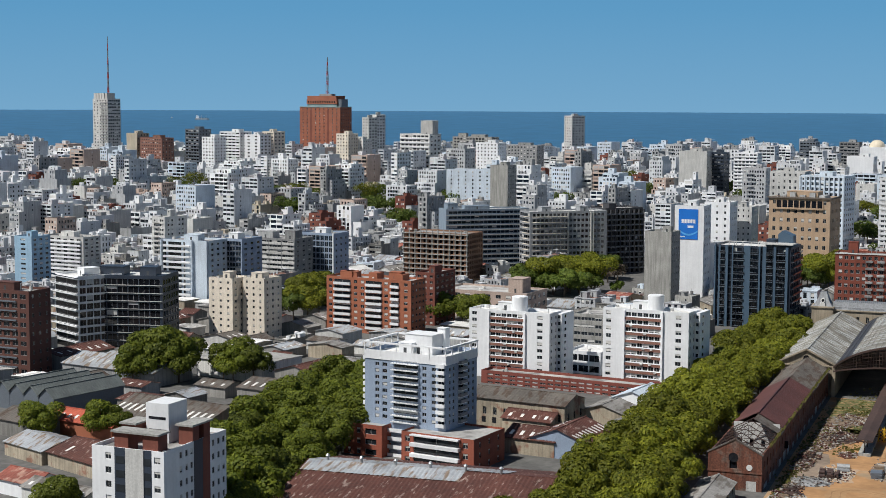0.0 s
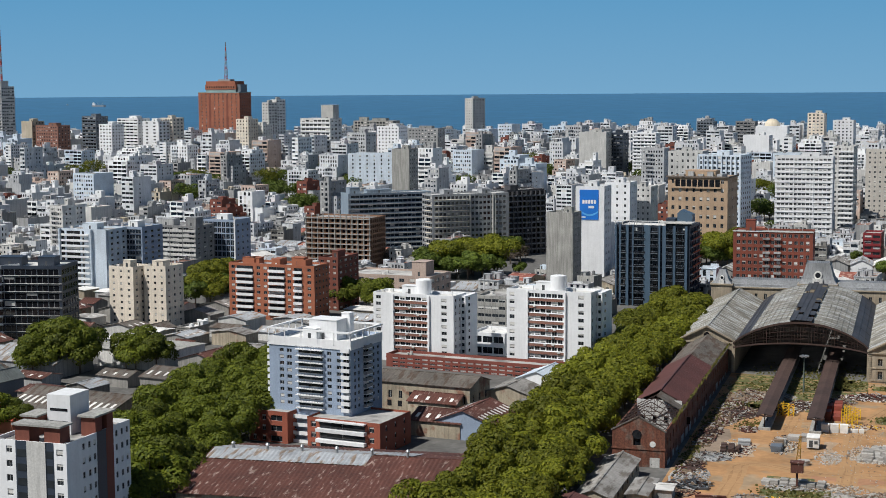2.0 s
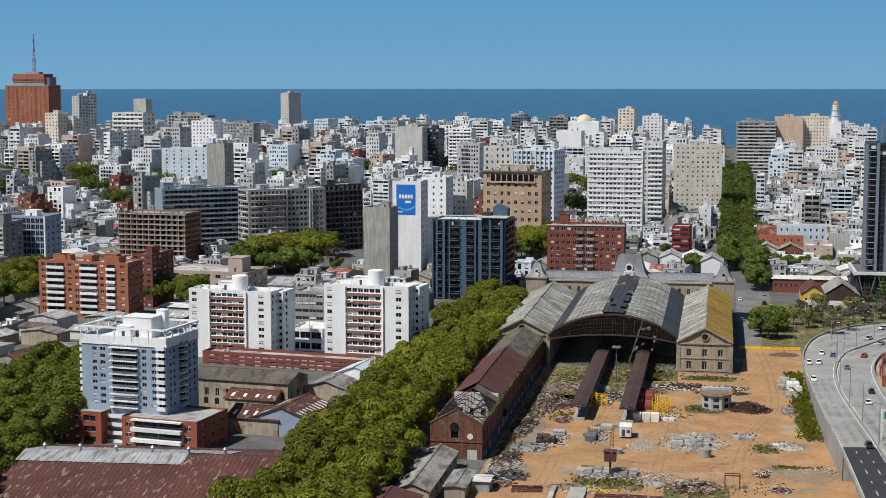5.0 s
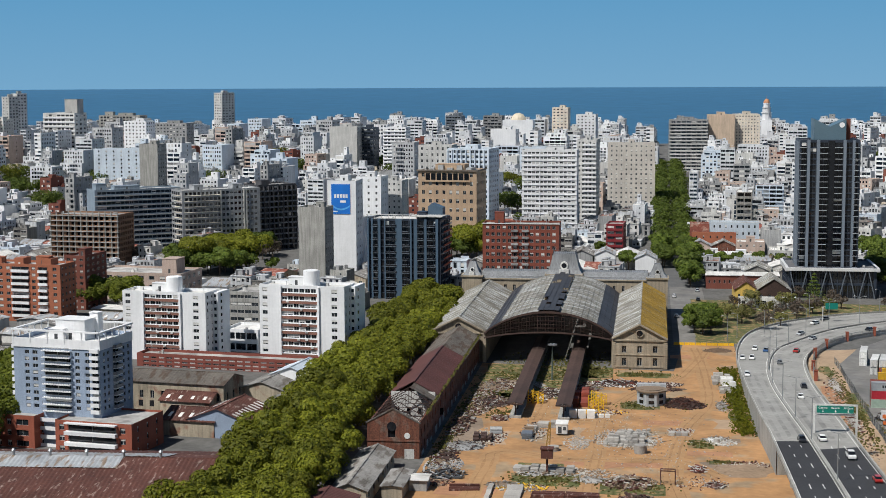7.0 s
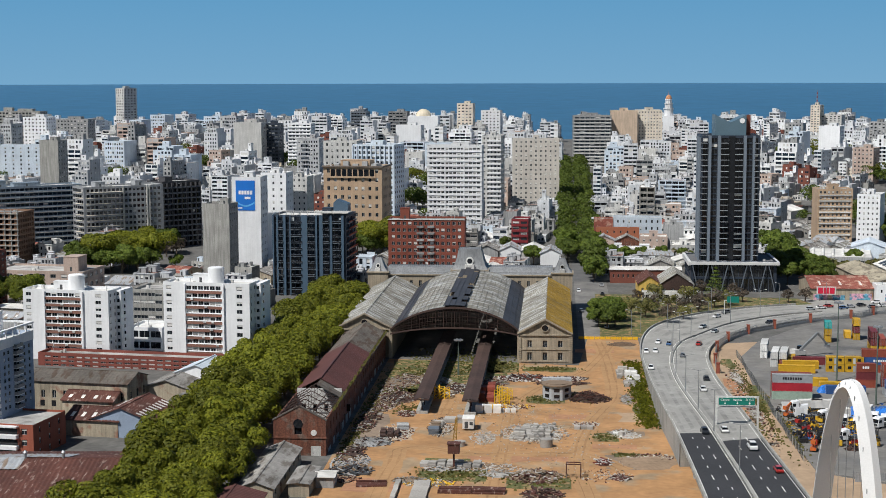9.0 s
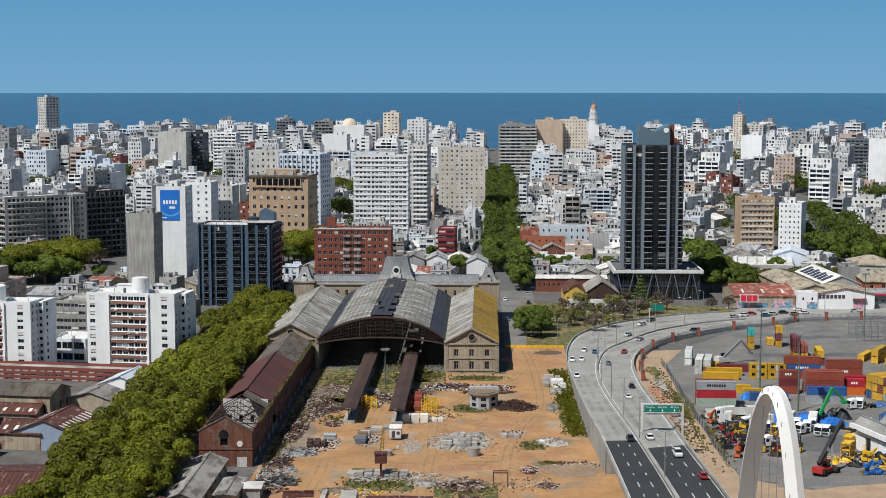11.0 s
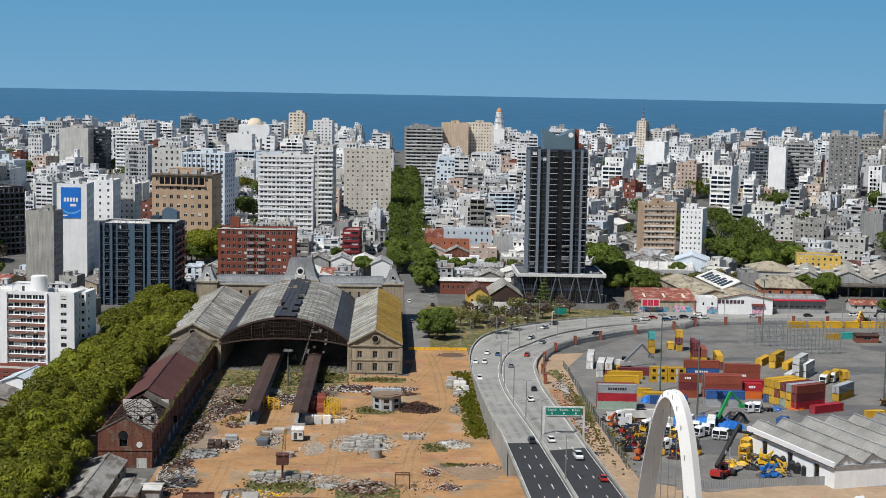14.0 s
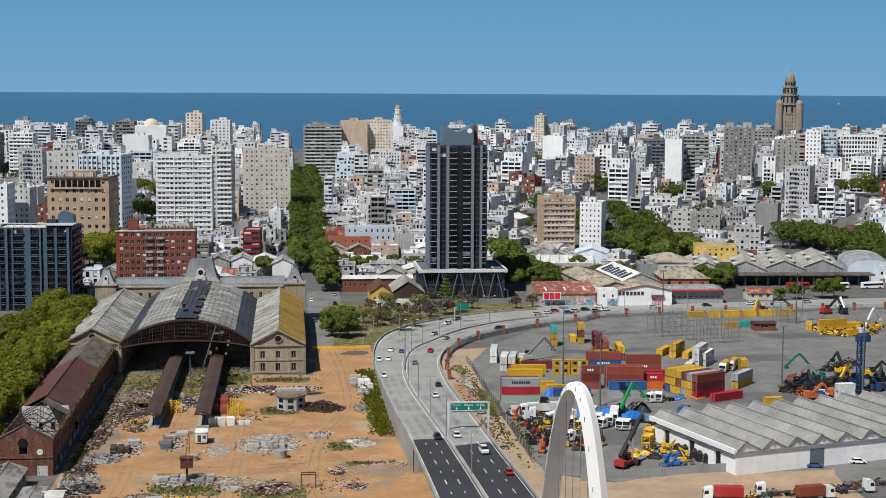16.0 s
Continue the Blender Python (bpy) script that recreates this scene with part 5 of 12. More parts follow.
# further blocks of the skyline and the middle distance
def quick(kind, label, x, y, w, ztop, wall, rz, bays=5, share=.5, tall=.45, d=16, blind=False, rooms=1):
    """A plain tall block known by its place in the skyline."""
    floors = max(2, int((ztop - ground_z(x, y)) / 2.95))
    spots = ((0.1, .5, .35, .4, 3.0), (-.3, .4, .2, .3, 4.2))[:rooms]
    r = building(kind, label + " among the dense city blocks", x, y, w, ztop, d, floors, {"front": 0 if blind else (bays, share, tall), "right": (4, .4, .42), "left": (3, .4, .42)}, wall, rz=rz, rooms=spots, clutter=1, bare=True)
    if share > .75:
        bands(r, 0, 1, 0, r["step"], floors, .8, .5, wall, r["w"])
    return r


quick("apartment_block", "brownish grey slab on the skyline", -805.8, 1265.2, 14.2, 69.6, BEIGE, -14, 3, .3, blind=True)
quick("apartment_block", "brown slab with close windows", -779.8, 1257.9, 28.7, 65.7, BROWNPANEL, -14, 9)
quick("apartment_block", "dark terraced block", -756.6, 1295.2, 19.1, 73.6, GREYPANEL, -16, 5, .85)
quick("apartment_block", "white stepped block", -723.6, 1268.1, 16.2, 66.8, WHITE, -14, 4)
quick("apartment_block", "white and dark stepped block", -725.1, 1313.1, 28.8, 71.2, WHITE, -18, 5, .8)
quick("apartment_tower", "cream stepped block of older style", -585.5, 1271.7, 13.5, 71.5, CREAM, -10, 4, .35)
quick("apartment_tower", "cream stepped block of older style", -578.0, 1286.1, 14.8, 66.1, OFFWHITE, -10, 4, .35)
quick("apartment_block", "big grey block with rows of windows", -450.5, 1378.3, 38.5, 60.3, GREYREN, -8, 11)
quick("apartment_block", "white block with square windows", -462.5, 1321.4, 23.1, 63.8, WHITE, -12, 6, .4)
quick("apartment_tower", "blind grey concrete block", -364.6, 1069.6, 14.2, 54.0, CONCRETE, -6, 3, .3, blind=True)
quick("warehouse", "long pale blue low block", -406.0, 1118.7, 39.1, 48.1, BLUEWHITE, -4, 6, .2, rooms=0)
quick("unfinished_building", "unfinished concrete frame on the skyline", -519.4, 1439.2, 44.6, 66.1, CONCRETE, -8, 12, .7, .6, rooms=2)
quick("apartment_tower", "pale grey tower with a blind wall", -259.6, 1263.6, 24.2, 60.8, OFFWHITE, -6, 4, .3, blind=True)
quick("office_block", "dark blue glazed block", -242.9, 1277.1, 14.5, 59.5, NAVY, -6, 5, .8)
quick("apartment_tower", "white tower with balcony rows", -217.0, 1271.6, 20.0, 59.9, WHITE, -4, 6, .8)
quick("apartment_tower", "dark tower on the skyline", -201.4, 1536.9, 16.3, 63.3, GREYPANEL, -8, 5, .8)
quick("apartment_tower", "dark fronted tower on the skyline", -156.6, 1491.8, 18.7, 64.5, GREYREN, -4, 5, .8)
quick("apartment_tower", "cream tower with a yellow top", -92.0, 1517.2, 15.9, 71.9, CREAM, -6, 4)
quick("apartment_tower", "white skyline tower", -64.6, 1478.6, 18.9, 65.9, WHITE, -6, 5, .4)
quick("apartment_tower", "white tall block with blind wall", -129.8, 1323.7, 22.3, 56.5, WHITE, -6, 4, .3, blind=True)
quick("apartment_block", "grey block with window rows", 203.5, 1334.6, 15.4, 58.2, GREYREN, -20, 5)
quick("apartment_block", "white blind block", 224.4, 1280.5, 17.5, 57.6, WHITE, -24, 4, .3, blind=True)
quick("apartment_block", "faded pink block", 236.0, 1197.0, 16.3, 43.4, PINK, -28, 5, .4)
quick("apartment_tower", "grey banded tower", 331.2, 1215.7, 22.2, 60.2, GREYREN, -14, 6, .85, rooms=2)
quick("apartment_block", "white block with blind wall", 309.1, 1200.9, 13.5, 57.5, WHITE, -20, 3, .3, blind=True)
quick("apartment_block", "dark terraced block", 317.7, 1301.8, 19.1, 53.9, GREYPANEL, -16, 5, .8)
quick("apartment_block", "grey stepped block", 286.3, 1390.8, 14.9, 57.5, GREYREN, -20, 4)
quick("apartment_block", "grey-brown old block with dark windows", 436.5, 1361.8, 21.3, 60.2, DARKREN, -14, 6, .6)
quick("apartment_block", "grey concrete flank with small windows", 423.8, 1260.7, 20.0, 55.0, CONCRETE, -14, 4, .25)
quick("office_block", "low dark red brick office block", 388.1, 1114.4, 30.4, 25.3, DEEPBRICK, -10, 9, .8, rooms=0)
quick("apartment_block", "grey stained block", 310.2, 961.2, 14.4, 24.5, GREYREN, -26, 3, .3, blind=True)
quick("apartment_block", "grey block with rows of windows", 270.2, 962.8, 18.5, 18.3, CONCRETE, -12, 6, .4)
quick("apartment_block", "white block with rows of windows", 258.0, 976.5, 12.6, 18.3, OFFWHITE, -20, 4, .5)
quick("office_block", "orange brick block on a grey base", 525.3, 1319.3, 33.1, 32.7, DARKBRICK, -12, 7, .4)
quick("apartment_block", "broad white block with balconies", 264.7, 1067.7, 27.4, 20.5, OFFWHITE, -26, 7, .5)
quick("apartment_block", "white low block beside the trees", 267.9, 864.4, 15.3, 18.2, OFFWHITE, -24, 5, .5)
quick("house_row", "ochre low block behind the market", 228.6, 792.9, 22.6, 15.0, YELLOW, -12, 7, .35, rooms=0)
quick("apartment_block", "white block with a brick wing", -20.1, 829.8, 9.3, 21.5, mat("dark_red_front", (0.20, 0.02, 0.025), .5), -4, 2, .8, rooms=0)


def far_details():
    # city hall: stepped crown, dark vertical window strips, mast
    w = MUN["w"]
    top = MUN["top"]
    crown = mat("crown_teal", (0.22, 0.30, 0.30), 0.6)
    for x0, x1, y0, y1, z0, z1, m in ((-w * .50, w * .50, -.3, 18.3, .7, 1.6, crown), (-w * .34, w * .38, 2, 16, -0.2, 4.2, crown), (-w * .35, w * .39, 1.5, 17, 4.2, 9.4, CIVICBRICK), (-w * .34, w * .37, 2, 16, 9.4, 13.0, CIVICBRICK), (w * .39, w * .47, 4, 14, 0.5, 9.5, GREYPANEL), (-w * .1, w * .2, 6, 12, 13.0, 15.0, GREYREN)):
        b = Build()
        b.box(x0, x1, y0, y1, top + z0, top + z1)
        part("crown_step", b, m, MUN)
    for k in range(12):
        b = Build()
        b.box(-w * .33 + w * .70 * k / 12 + 0.9, -w * .33 + w * .70 * (k + 1) / 12 - 0.9, 1.4, 1.5, top + 5.6, top + 7.6)
        part("crown_window", b, GLASSDARK, MUN)
    for f in (-.22, .2):
        b = Build()
        b.box(f * w - 1.4, f * w + 1.4, -0.08, 0, 4, top - 2)
        part("dark_window_strip", b, DARKBRICK, MUN)
    mast(MUN, 3, 9, top + 14.5, 40, 2.6)
    mast(FT1, 6, 6, FT1["top"] + 6, 58, 1.3)
    w = FT1["w"]
    b = Build()
    for k in range(5):
        b.box(-w * .45 + k * w * .19, -w * .31 + k * w * .19, .5, 10, FT1["top"] - .1, FT1["top"] + 6.5)
    part("roof_pier", b, OFFWHITE, FT1, "tall pale piers crowning the tower")
    mast(AN, 0, 8, AN["top"], 15, 0.7)
    mast(FT2, 2, 8, FT2["top"], 4, 0.6)
    # ornate tower: corner turrets, upper drum and dome
    w, d, top = SAL["w"], 36.0, SAL["top"]
    w2 = w * .84
    cx, cy = 0, w2 / 2
    for sx in (-1, 1):
        for sy in (0, 1):
            b = Build()
            x, y = sx * w * .42, cy + (sy * 2 - 1) * w * .42
            b.tube(x, y, top - 22, top - 16, 1.2, 3.6, 12)
            b.tube(x, y, top - 16, top + 9, 3.6, 3.6, 12)
            for i in range(5):
                a0, a1 = math.pi / 2 * i / 5, math.pi / 2 * (i + 1) / 5
                b.tube(x, y, top + 9 + 5 * math.sin(a0), top + 9 + 5 * math.sin(a1), 3.8 * math.cos(a0), max(0.1, 3.8 * math.cos(a1)), 12)
            part("corner_turret", b, GREYSTONE, SAL, "round stone corner turret with a domed cap")
    z = top
    for r0, r1, h in ((.46, .44, 10), (.36, .35, 9), (.30, .29, 8), (.22, .22, 6)):
        b = Build()
        b.tube(cx, cy, z - 0.5, z + h, w * r0, w * r1, 12)
        b.tube(cx, cy, z + h - 1.2, z + h, w * r0 * 1.1, w * r0 * 1.1, 12)
        for k in range(12):
            a = 2 * math.pi * (k + .5) / 12
            b.box(cx + w * r0 * .97 * math.cos(a) - 0.7, cx + w * r0 * .97 * math.cos(a) + 0.7, cy + w * r0 * .97 * math.sin(a) - 0.7, cy + w * r0 * .97 * math.sin(a) + 0.7, z + 2, z + h - 2.4, 1)
        part("upper_drum", b, [GREYSTONE, GLASSDARK], SAL)
        z += h
    b = Build()
    for i in range(7):
        a0, a1 = math.pi / 2 * i / 7, math.pi / 2 * (i + 1) / 7
        b.tube(cx, cy, z + 8 * math.sin(a0), z + 8 * math.sin(a1), w * .2 * math.cos(a0), max(0.15, w * .2 * math.cos(a1)), 14)
    b.tube(cx, cy, z + 8, z + 13, 0.5, 0.1, 6)
    part("dome", b, GREYSTONE, SAL, "grey ribbed stone dome")


def mast(root, x, y, z, h, w):
    b = Build()
    for k in range(8):
        f0, f1 = k / 8, (k + 1) / 8
        s0, s1 = w * (1 - .85 * f0) / 2, w * (1 - .85 * f1) / 2
        for a, c in ((-1, -1), (1, -1), (1, 1), (-1, 1)):
            b.beam((x + a * s0, y + c * s0, z + h * f0), (x + a * s1, y + c * s1, z + h * f1), 0.32, mi=k % 2)
            b.beam((x + a * s0, y + c * s0, z + h * f0), (x - a * s1, y + c * s1, z + h * f1), 0.2, mi=k % 2)
        b.box(x - s1 - .2, x + s1 + .2, y - s1 - .2, y + s1 + .2, z + h * f1 - .2, z + h * f1, k % 2)
    part("roof_mast", b, [mat("mast_red", (0.40, 0.06, 0.04), 0.6), METAL], root, "red and white lattice mast")


far_details()


def lighthouse_church():
    x, y, z = 106.4, 1476.2, 60.8
    z0 = ground_z(x, y)
    r = thing("church_tower", "slim white church tower with an orange cupola", "church tower", x, y, z0)
    b = Build()
    h = z - z0
    b.box(-5, 5, -5, 5, -0.5, h)
    part("shaft", b, WHITE, r)
    for k, (rr, hh) in enumerate(((4.6, 7), (3.8, 5), (3.0, 4))):
        b = Build()
        b.tube(0, 0, h, h + hh, rr, rr, 10)
        b.tube(0, 0, h + hh - .8, h + hh, rr * 1.15, rr * 1.15, 10)
        part("drum", b, WHITE, r)
        h += hh
    b = Build()
    for i in range(5):
        a0, a1 = math.pi / 2 * i / 5, math.pi / 2 * (i + 1) / 5
        b.tube(0, 0, h + 4 * math.sin(a0), h + 4 * math.sin(a1), 3 * math.cos(a0), max(.1, 3 * math.cos(a1)), 10)
    b.tube(0, 0, h + 4, h + 8, .3, .05, 6)
    part("cupola", b, mat("cupola_tile", (0.50, 0.24, 0.12), 0.7), r, "orange tiled cupola")
    return r


lighthouse_church()


def gold_dome():
    x, y, z = -123.3, 1394.6, 63.0
    r = thing("domed_building", "white building with a pale gold dome", "building", x, y, ground_z(x, y) - 0.5)
    h = z - ground_z(x, y)
    b = Build()
    b.box(-14, 14, 0, 26, 0, h)
    for k in range(6):
        for i in range(7):
            b.box(-12.5 + i * 4, -10.5 + i * 4, -.05, 0, 4 + k * 3.5, 5.8 + k * 3.5, 1)
    part("wall", b, [WHITE, GLASS], r)
    b = Build()
    for i in range(6):
        a0, a1 = math.pi / 2 * i / 6, math.pi / 2 * (i + 1) / 6
        b.tube(0, 10, h + 6.5 * math.sin(a0), h + 6.5 * math.sin(a1), 7 * math.cos(a0), max(.1, 7 * math.cos(a1)), 16)
    part("dome", b, mat("dome_gold", (0.66, 0.58, 0.44), 0.6), r, "pale gold dome")
    return r


gold_dome()

# large blue poster on the blind wall
def poster():
    w = SGN["w"]
    b = Build()
    h = SGN["top"]
    b.box(-w * .36, w * .30, -0.25, -0.02, h - 16.5, h - 1.0, bottom=True)
    part("poster", b, mat("poster_blue", (0.01, 0.16, 0.58), 0.5, vary=0.05, stain=0.08), SGN, "large bright blue poster")
    b = Build()
    for k in range(5):
        b.box(-w * .26 + k * w * .10, -w * .26 + k * w * .10 + w * .075, -0.30, -0.26, h - 8.2, h - 6.2)
    b.box(-w * .05, w * .15, -0.30, -0.26, h - 10.6, h - 9.4)
    b.box(-w * .30, -w * .14, -0.30, -0.26, h - 15.5, h - 14.9)
    part("poster_mark", b, WHITE, SGN, "white bars of lettering on the poster")
    b = Build()
    pts = [(-w * .36 + w * .66 * k / 12, h - 11.5 - 2.2 * math.sin(k / 12 * 3.0)) for k in range(13)]
    for p, q in zip(pts, pts[1:]):
        b.poly([(p[0], -0.27, p[1] - 0.9), (q[0], -0.27, q[1] - 0.9), (q[0], -0.27, q[1]), (p[0], -0.27, p[1])])
    part("poster_wave", b, mat("poster_sky", (0.10, 0.38, 0.75), 0.5), SGN)


poster()


def cargo_ship(x, y, z, length, rz):
    """A small cargo ship: tapered hull, holds, wheelhouse aft, two masts."""
    r = thing("cargo_ship", "grey and white cargo ship far out on the water", "ship", x, y, z, rz)
    b = Build()
    ring = [(-length / 2, -length * .07), (length * .36, -length * .07), (length / 2, 0), (length * .36, length * .07), (-length / 2, length * .07)]
    b.prism(ring, -.5, length * .085)
    part("hull", b, GREYREN, r)
    b = Build()
    b.box(-length * .44, -length * .24, -length * .06, length * .06, length * .08, length * .24)
    b.box(-length * .41, -length * .29, -length * .07, length * .07, length * .24, length * .29)
    part("wheelhouse", b, WHITE, r)
    for f in (-.05, .3):
        b = Build()
        b.tube(length * f, 0, length * .08, length * .3, length * .012, n=6)
        b.beam((length * f, 0, length * .26), (length * (f - .14), 0, length * .12), length * .012)
        part("derrick_mast", b, METAL, r)


for x, y, z, l, rz in ((-2060, 3580, 52.4, 38, 12), (-2188, 3638, 55.6, 10, -30), (1452, 3904, 53.3, 18, 20)):
    cargo_ship(x, y, z, l, rz)
SPARE = [(-195, -82, 330, 480), (25, 110, 690, 742), (-82, 10, 470, 665)]



# ---- the old railway station ----
def shed(x0, x1, y0, y1):
    """The train shed: a low arched roof on trusses, with a dark lantern strip and an open gable screen."""
    w, n = x1 - x0, 24
    spring, crown = 10.5, 18.6
    root = thing("train_shed", "derelict iron train shed with a rusted arched roof", "train shed", (x0 + x1) / 2, y0, 0)
    d = y1 - y0

    def arc(i):
        a = i / n
        return (-w / 2 + w * a, spring + (crown - spring) * (1 - (2 * a - 1) ** 2) ** 0.85)
    gaps = random.Random(3)
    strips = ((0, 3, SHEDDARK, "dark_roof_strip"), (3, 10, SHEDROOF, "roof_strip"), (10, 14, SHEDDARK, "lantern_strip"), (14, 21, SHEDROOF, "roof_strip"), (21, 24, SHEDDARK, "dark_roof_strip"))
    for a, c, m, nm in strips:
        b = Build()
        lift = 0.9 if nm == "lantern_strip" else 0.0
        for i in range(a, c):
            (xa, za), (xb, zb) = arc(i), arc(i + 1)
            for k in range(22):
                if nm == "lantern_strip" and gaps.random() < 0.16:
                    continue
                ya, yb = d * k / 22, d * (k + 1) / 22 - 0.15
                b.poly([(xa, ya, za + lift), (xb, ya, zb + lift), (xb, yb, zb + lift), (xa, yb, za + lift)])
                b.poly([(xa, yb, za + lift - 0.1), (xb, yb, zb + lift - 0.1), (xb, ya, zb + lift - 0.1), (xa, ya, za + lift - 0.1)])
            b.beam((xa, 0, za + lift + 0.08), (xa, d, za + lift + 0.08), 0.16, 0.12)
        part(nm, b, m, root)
    for k in range(9):
        yy = d * k / 8
        b = Build()
        for i in range(n):
            (xa, za), (xb, zb) = arc(i), arc(i + 1)
            b.beam((xa, yy, za - 0.2), (xb, yy, zb - 0.2), 0.3, 0.35)
            if i % 2 == 0 and 0 < i < n:
                b.beam((xa, yy, za - 0.2), (xa, yy, 9.0 + (za - 10.5) * 0.25), 0.15)
            if i % 2 == 0:
                b.beam((xa, yy, 9.0 + (za - 10.5) * 0.25), (arc(i + 2)[0], yy, 9.0 + (arc(i + 2)[1] - 10.5) * 0.25), 0.2)
        part("truss", b, RUSTDARK, root)
    b = Build()
    rows = 5
    for i in range(0, n * 2 + 1):
        xa = -w / 2 + w * i / (2 * n)
        za = arc(i / 2)[1]
        b.beam((xa, -0.3, 9.0 + (za - 10.5) * 0.30), (xa, -0.3, za), 0.075)
    for r in range(1, rows):
        for i in range(n):
            (xa, za), (xb, zb) = arc(i), arc(i + 1)
            f = r / rows
            la, lb = 9.0 + (za - 10.5) * 0.30, 9.0 + (zb - 10.5) * 0.30
            b.beam((xa, -0.3, la + (za - la) * f), (xb, -0.3, lb + (zb - lb) * f), 0.075)
    part("gable_screen", b, RUSTDARK, root, "open rusted iron gable screen")
    b = Build()
    b.rib([arc(i) for i in range(n + 1)], -0.35, 0.4, 0.7)
    part("gable_arch", b, RUSTDARK, root)
    b = Build()
    b.rib([(arc(i)[0], 9.0 + (arc(i)[1] - 10.5) * 0.30) for i in range(n + 1)], -0.35, 0.35, 0.5)
    part("gable_tie", b, RUSTDARK, root)
    for s in (-1, 1):
        b = Build()
        b.box(s * w / 2 - 0.6, s * w / 2 + 0.6, 1.0, d, -0.3, spring)
        part("side_wall", b, STONE, root)


def pavilion(x, y, w, d, label, roof_mat):
    """A two-storey stone end pavilion with a pediment and a pitched roof."""
    root = thing("station_pavilion", label, "station building", x, y, 0)
    b, p = Build(), Build()
    eave, ridge = 10.6, 15.4
    for face, (at, length, turn) in sides(w, d).items():
        n = 3 if face in ("front", "back") else int(d / 5.5)
        cols = cuts(length, n, 0.30, 1.0)
        for o in facade(b, at, length, -0.3, eave, cols, [(1.2, 4.0), (5.8, 8.2)], 0.4, 0):
            pane_into(p, (lambda a: lambda u, v, q: a(u, v, q - 0.38))(at), *o, 0, 0, 1, 2)
    for yy, s in ((0.0, 1), (d, -1)):
        q = [(-w / 2, yy, eave), (w / 2, yy, eave), (0, yy, ridge)]
        b.poly(q if s > 0 else q[::-1])
    part("wall", b, STONE, root)
    tagged(part("glazing", p, [GLASS, FRAME, SHUTTER], root), kind="stuff")
    roof_planes(root, w, d, eave, ridge, "y", roof_mat[0], 0.6, 0, True)
    if roof_mat[1] is not roof_mat[0]:
        b = Build()
        e = w / 2 + 0.6
        z_e = eave - 0.6 * (ridge - eave) / (w / 2)
        b.poly([(e, -0.55, z_e + 0.28), (e, d + 0.55, z_e + 0.28), (0.3, d + 0.55, ridge + 0.2), (0.3, -0.55, ridge + 0.2)])
        for k in range(int(d / 1.1)):
            b.beam((e, k * 1.1 + 0.5, z_e + 0.3), (0.3, k * 1.1 + 0.5, ridge + 0.22), 0.14, 0.1)
        part("roof_slope", b, roof_mat[1], root, "roof slope covered in ochre lichen")
    for z, t, o in ((4.9, 0.35, 0.25), (9.9, 0.5, 0.45), (0.6, 0.5, 0.2)):
        b = Build()
        b.box(-w / 2 - o, w / 2 + o, -o, 0, z, z + t, bottom=True)
        b.box(-w / 2 - o, -w / 2, 0.004, d, z, z + t, bottom=True)
        b.box(w / 2, w / 2 + o, 0.004, d, z, z + t, bottom=True)
        part("cornice", b, STONE, root)
    for s in (-1, 1):
        b = Build()
        b.beam((s * (w / 2 + 0.5), -0.4, eave + 0.1), (0, -0.4, ridge + 0.35), 0.9, 0.5)
        part("pediment_moulding", b, STONE, root)
        b = Build()
        for k in range(14):
            b.box(s * w / 2 - 0.55 - (0.0 if s < 0 else 0.25), s * w / 2 + 0.55 + (0.25 if s < 0 else 0.0), -0.18, 0.0, 0.2 + k * 0.68, 0.2 + k * 0.68 + 0.55)
        part("quoins", b, STONE, root)
    b = Build()
    b.tube(0, 0, 0, 0.3, 1.1, n=20)
    ob = part("round_window", b, GLASSDARK, root, m=pose(0, -0.02, 12.6, 90))
    b = Build()
    for k in range(20):
        a0, a1 = 2 * math.pi * k / 20, 2 * math.pi * (k + 1) / 20
        b.beam((1.2 * math.cos(a0), -0.36, 12.6 + 1.2 * math.sin(a0)), (1.2 * math.cos(a1), -0.36, 12.6 + 1.2 * math.sin(a1)), 0.25)
    part("round_window_frame", b, STONE, root)


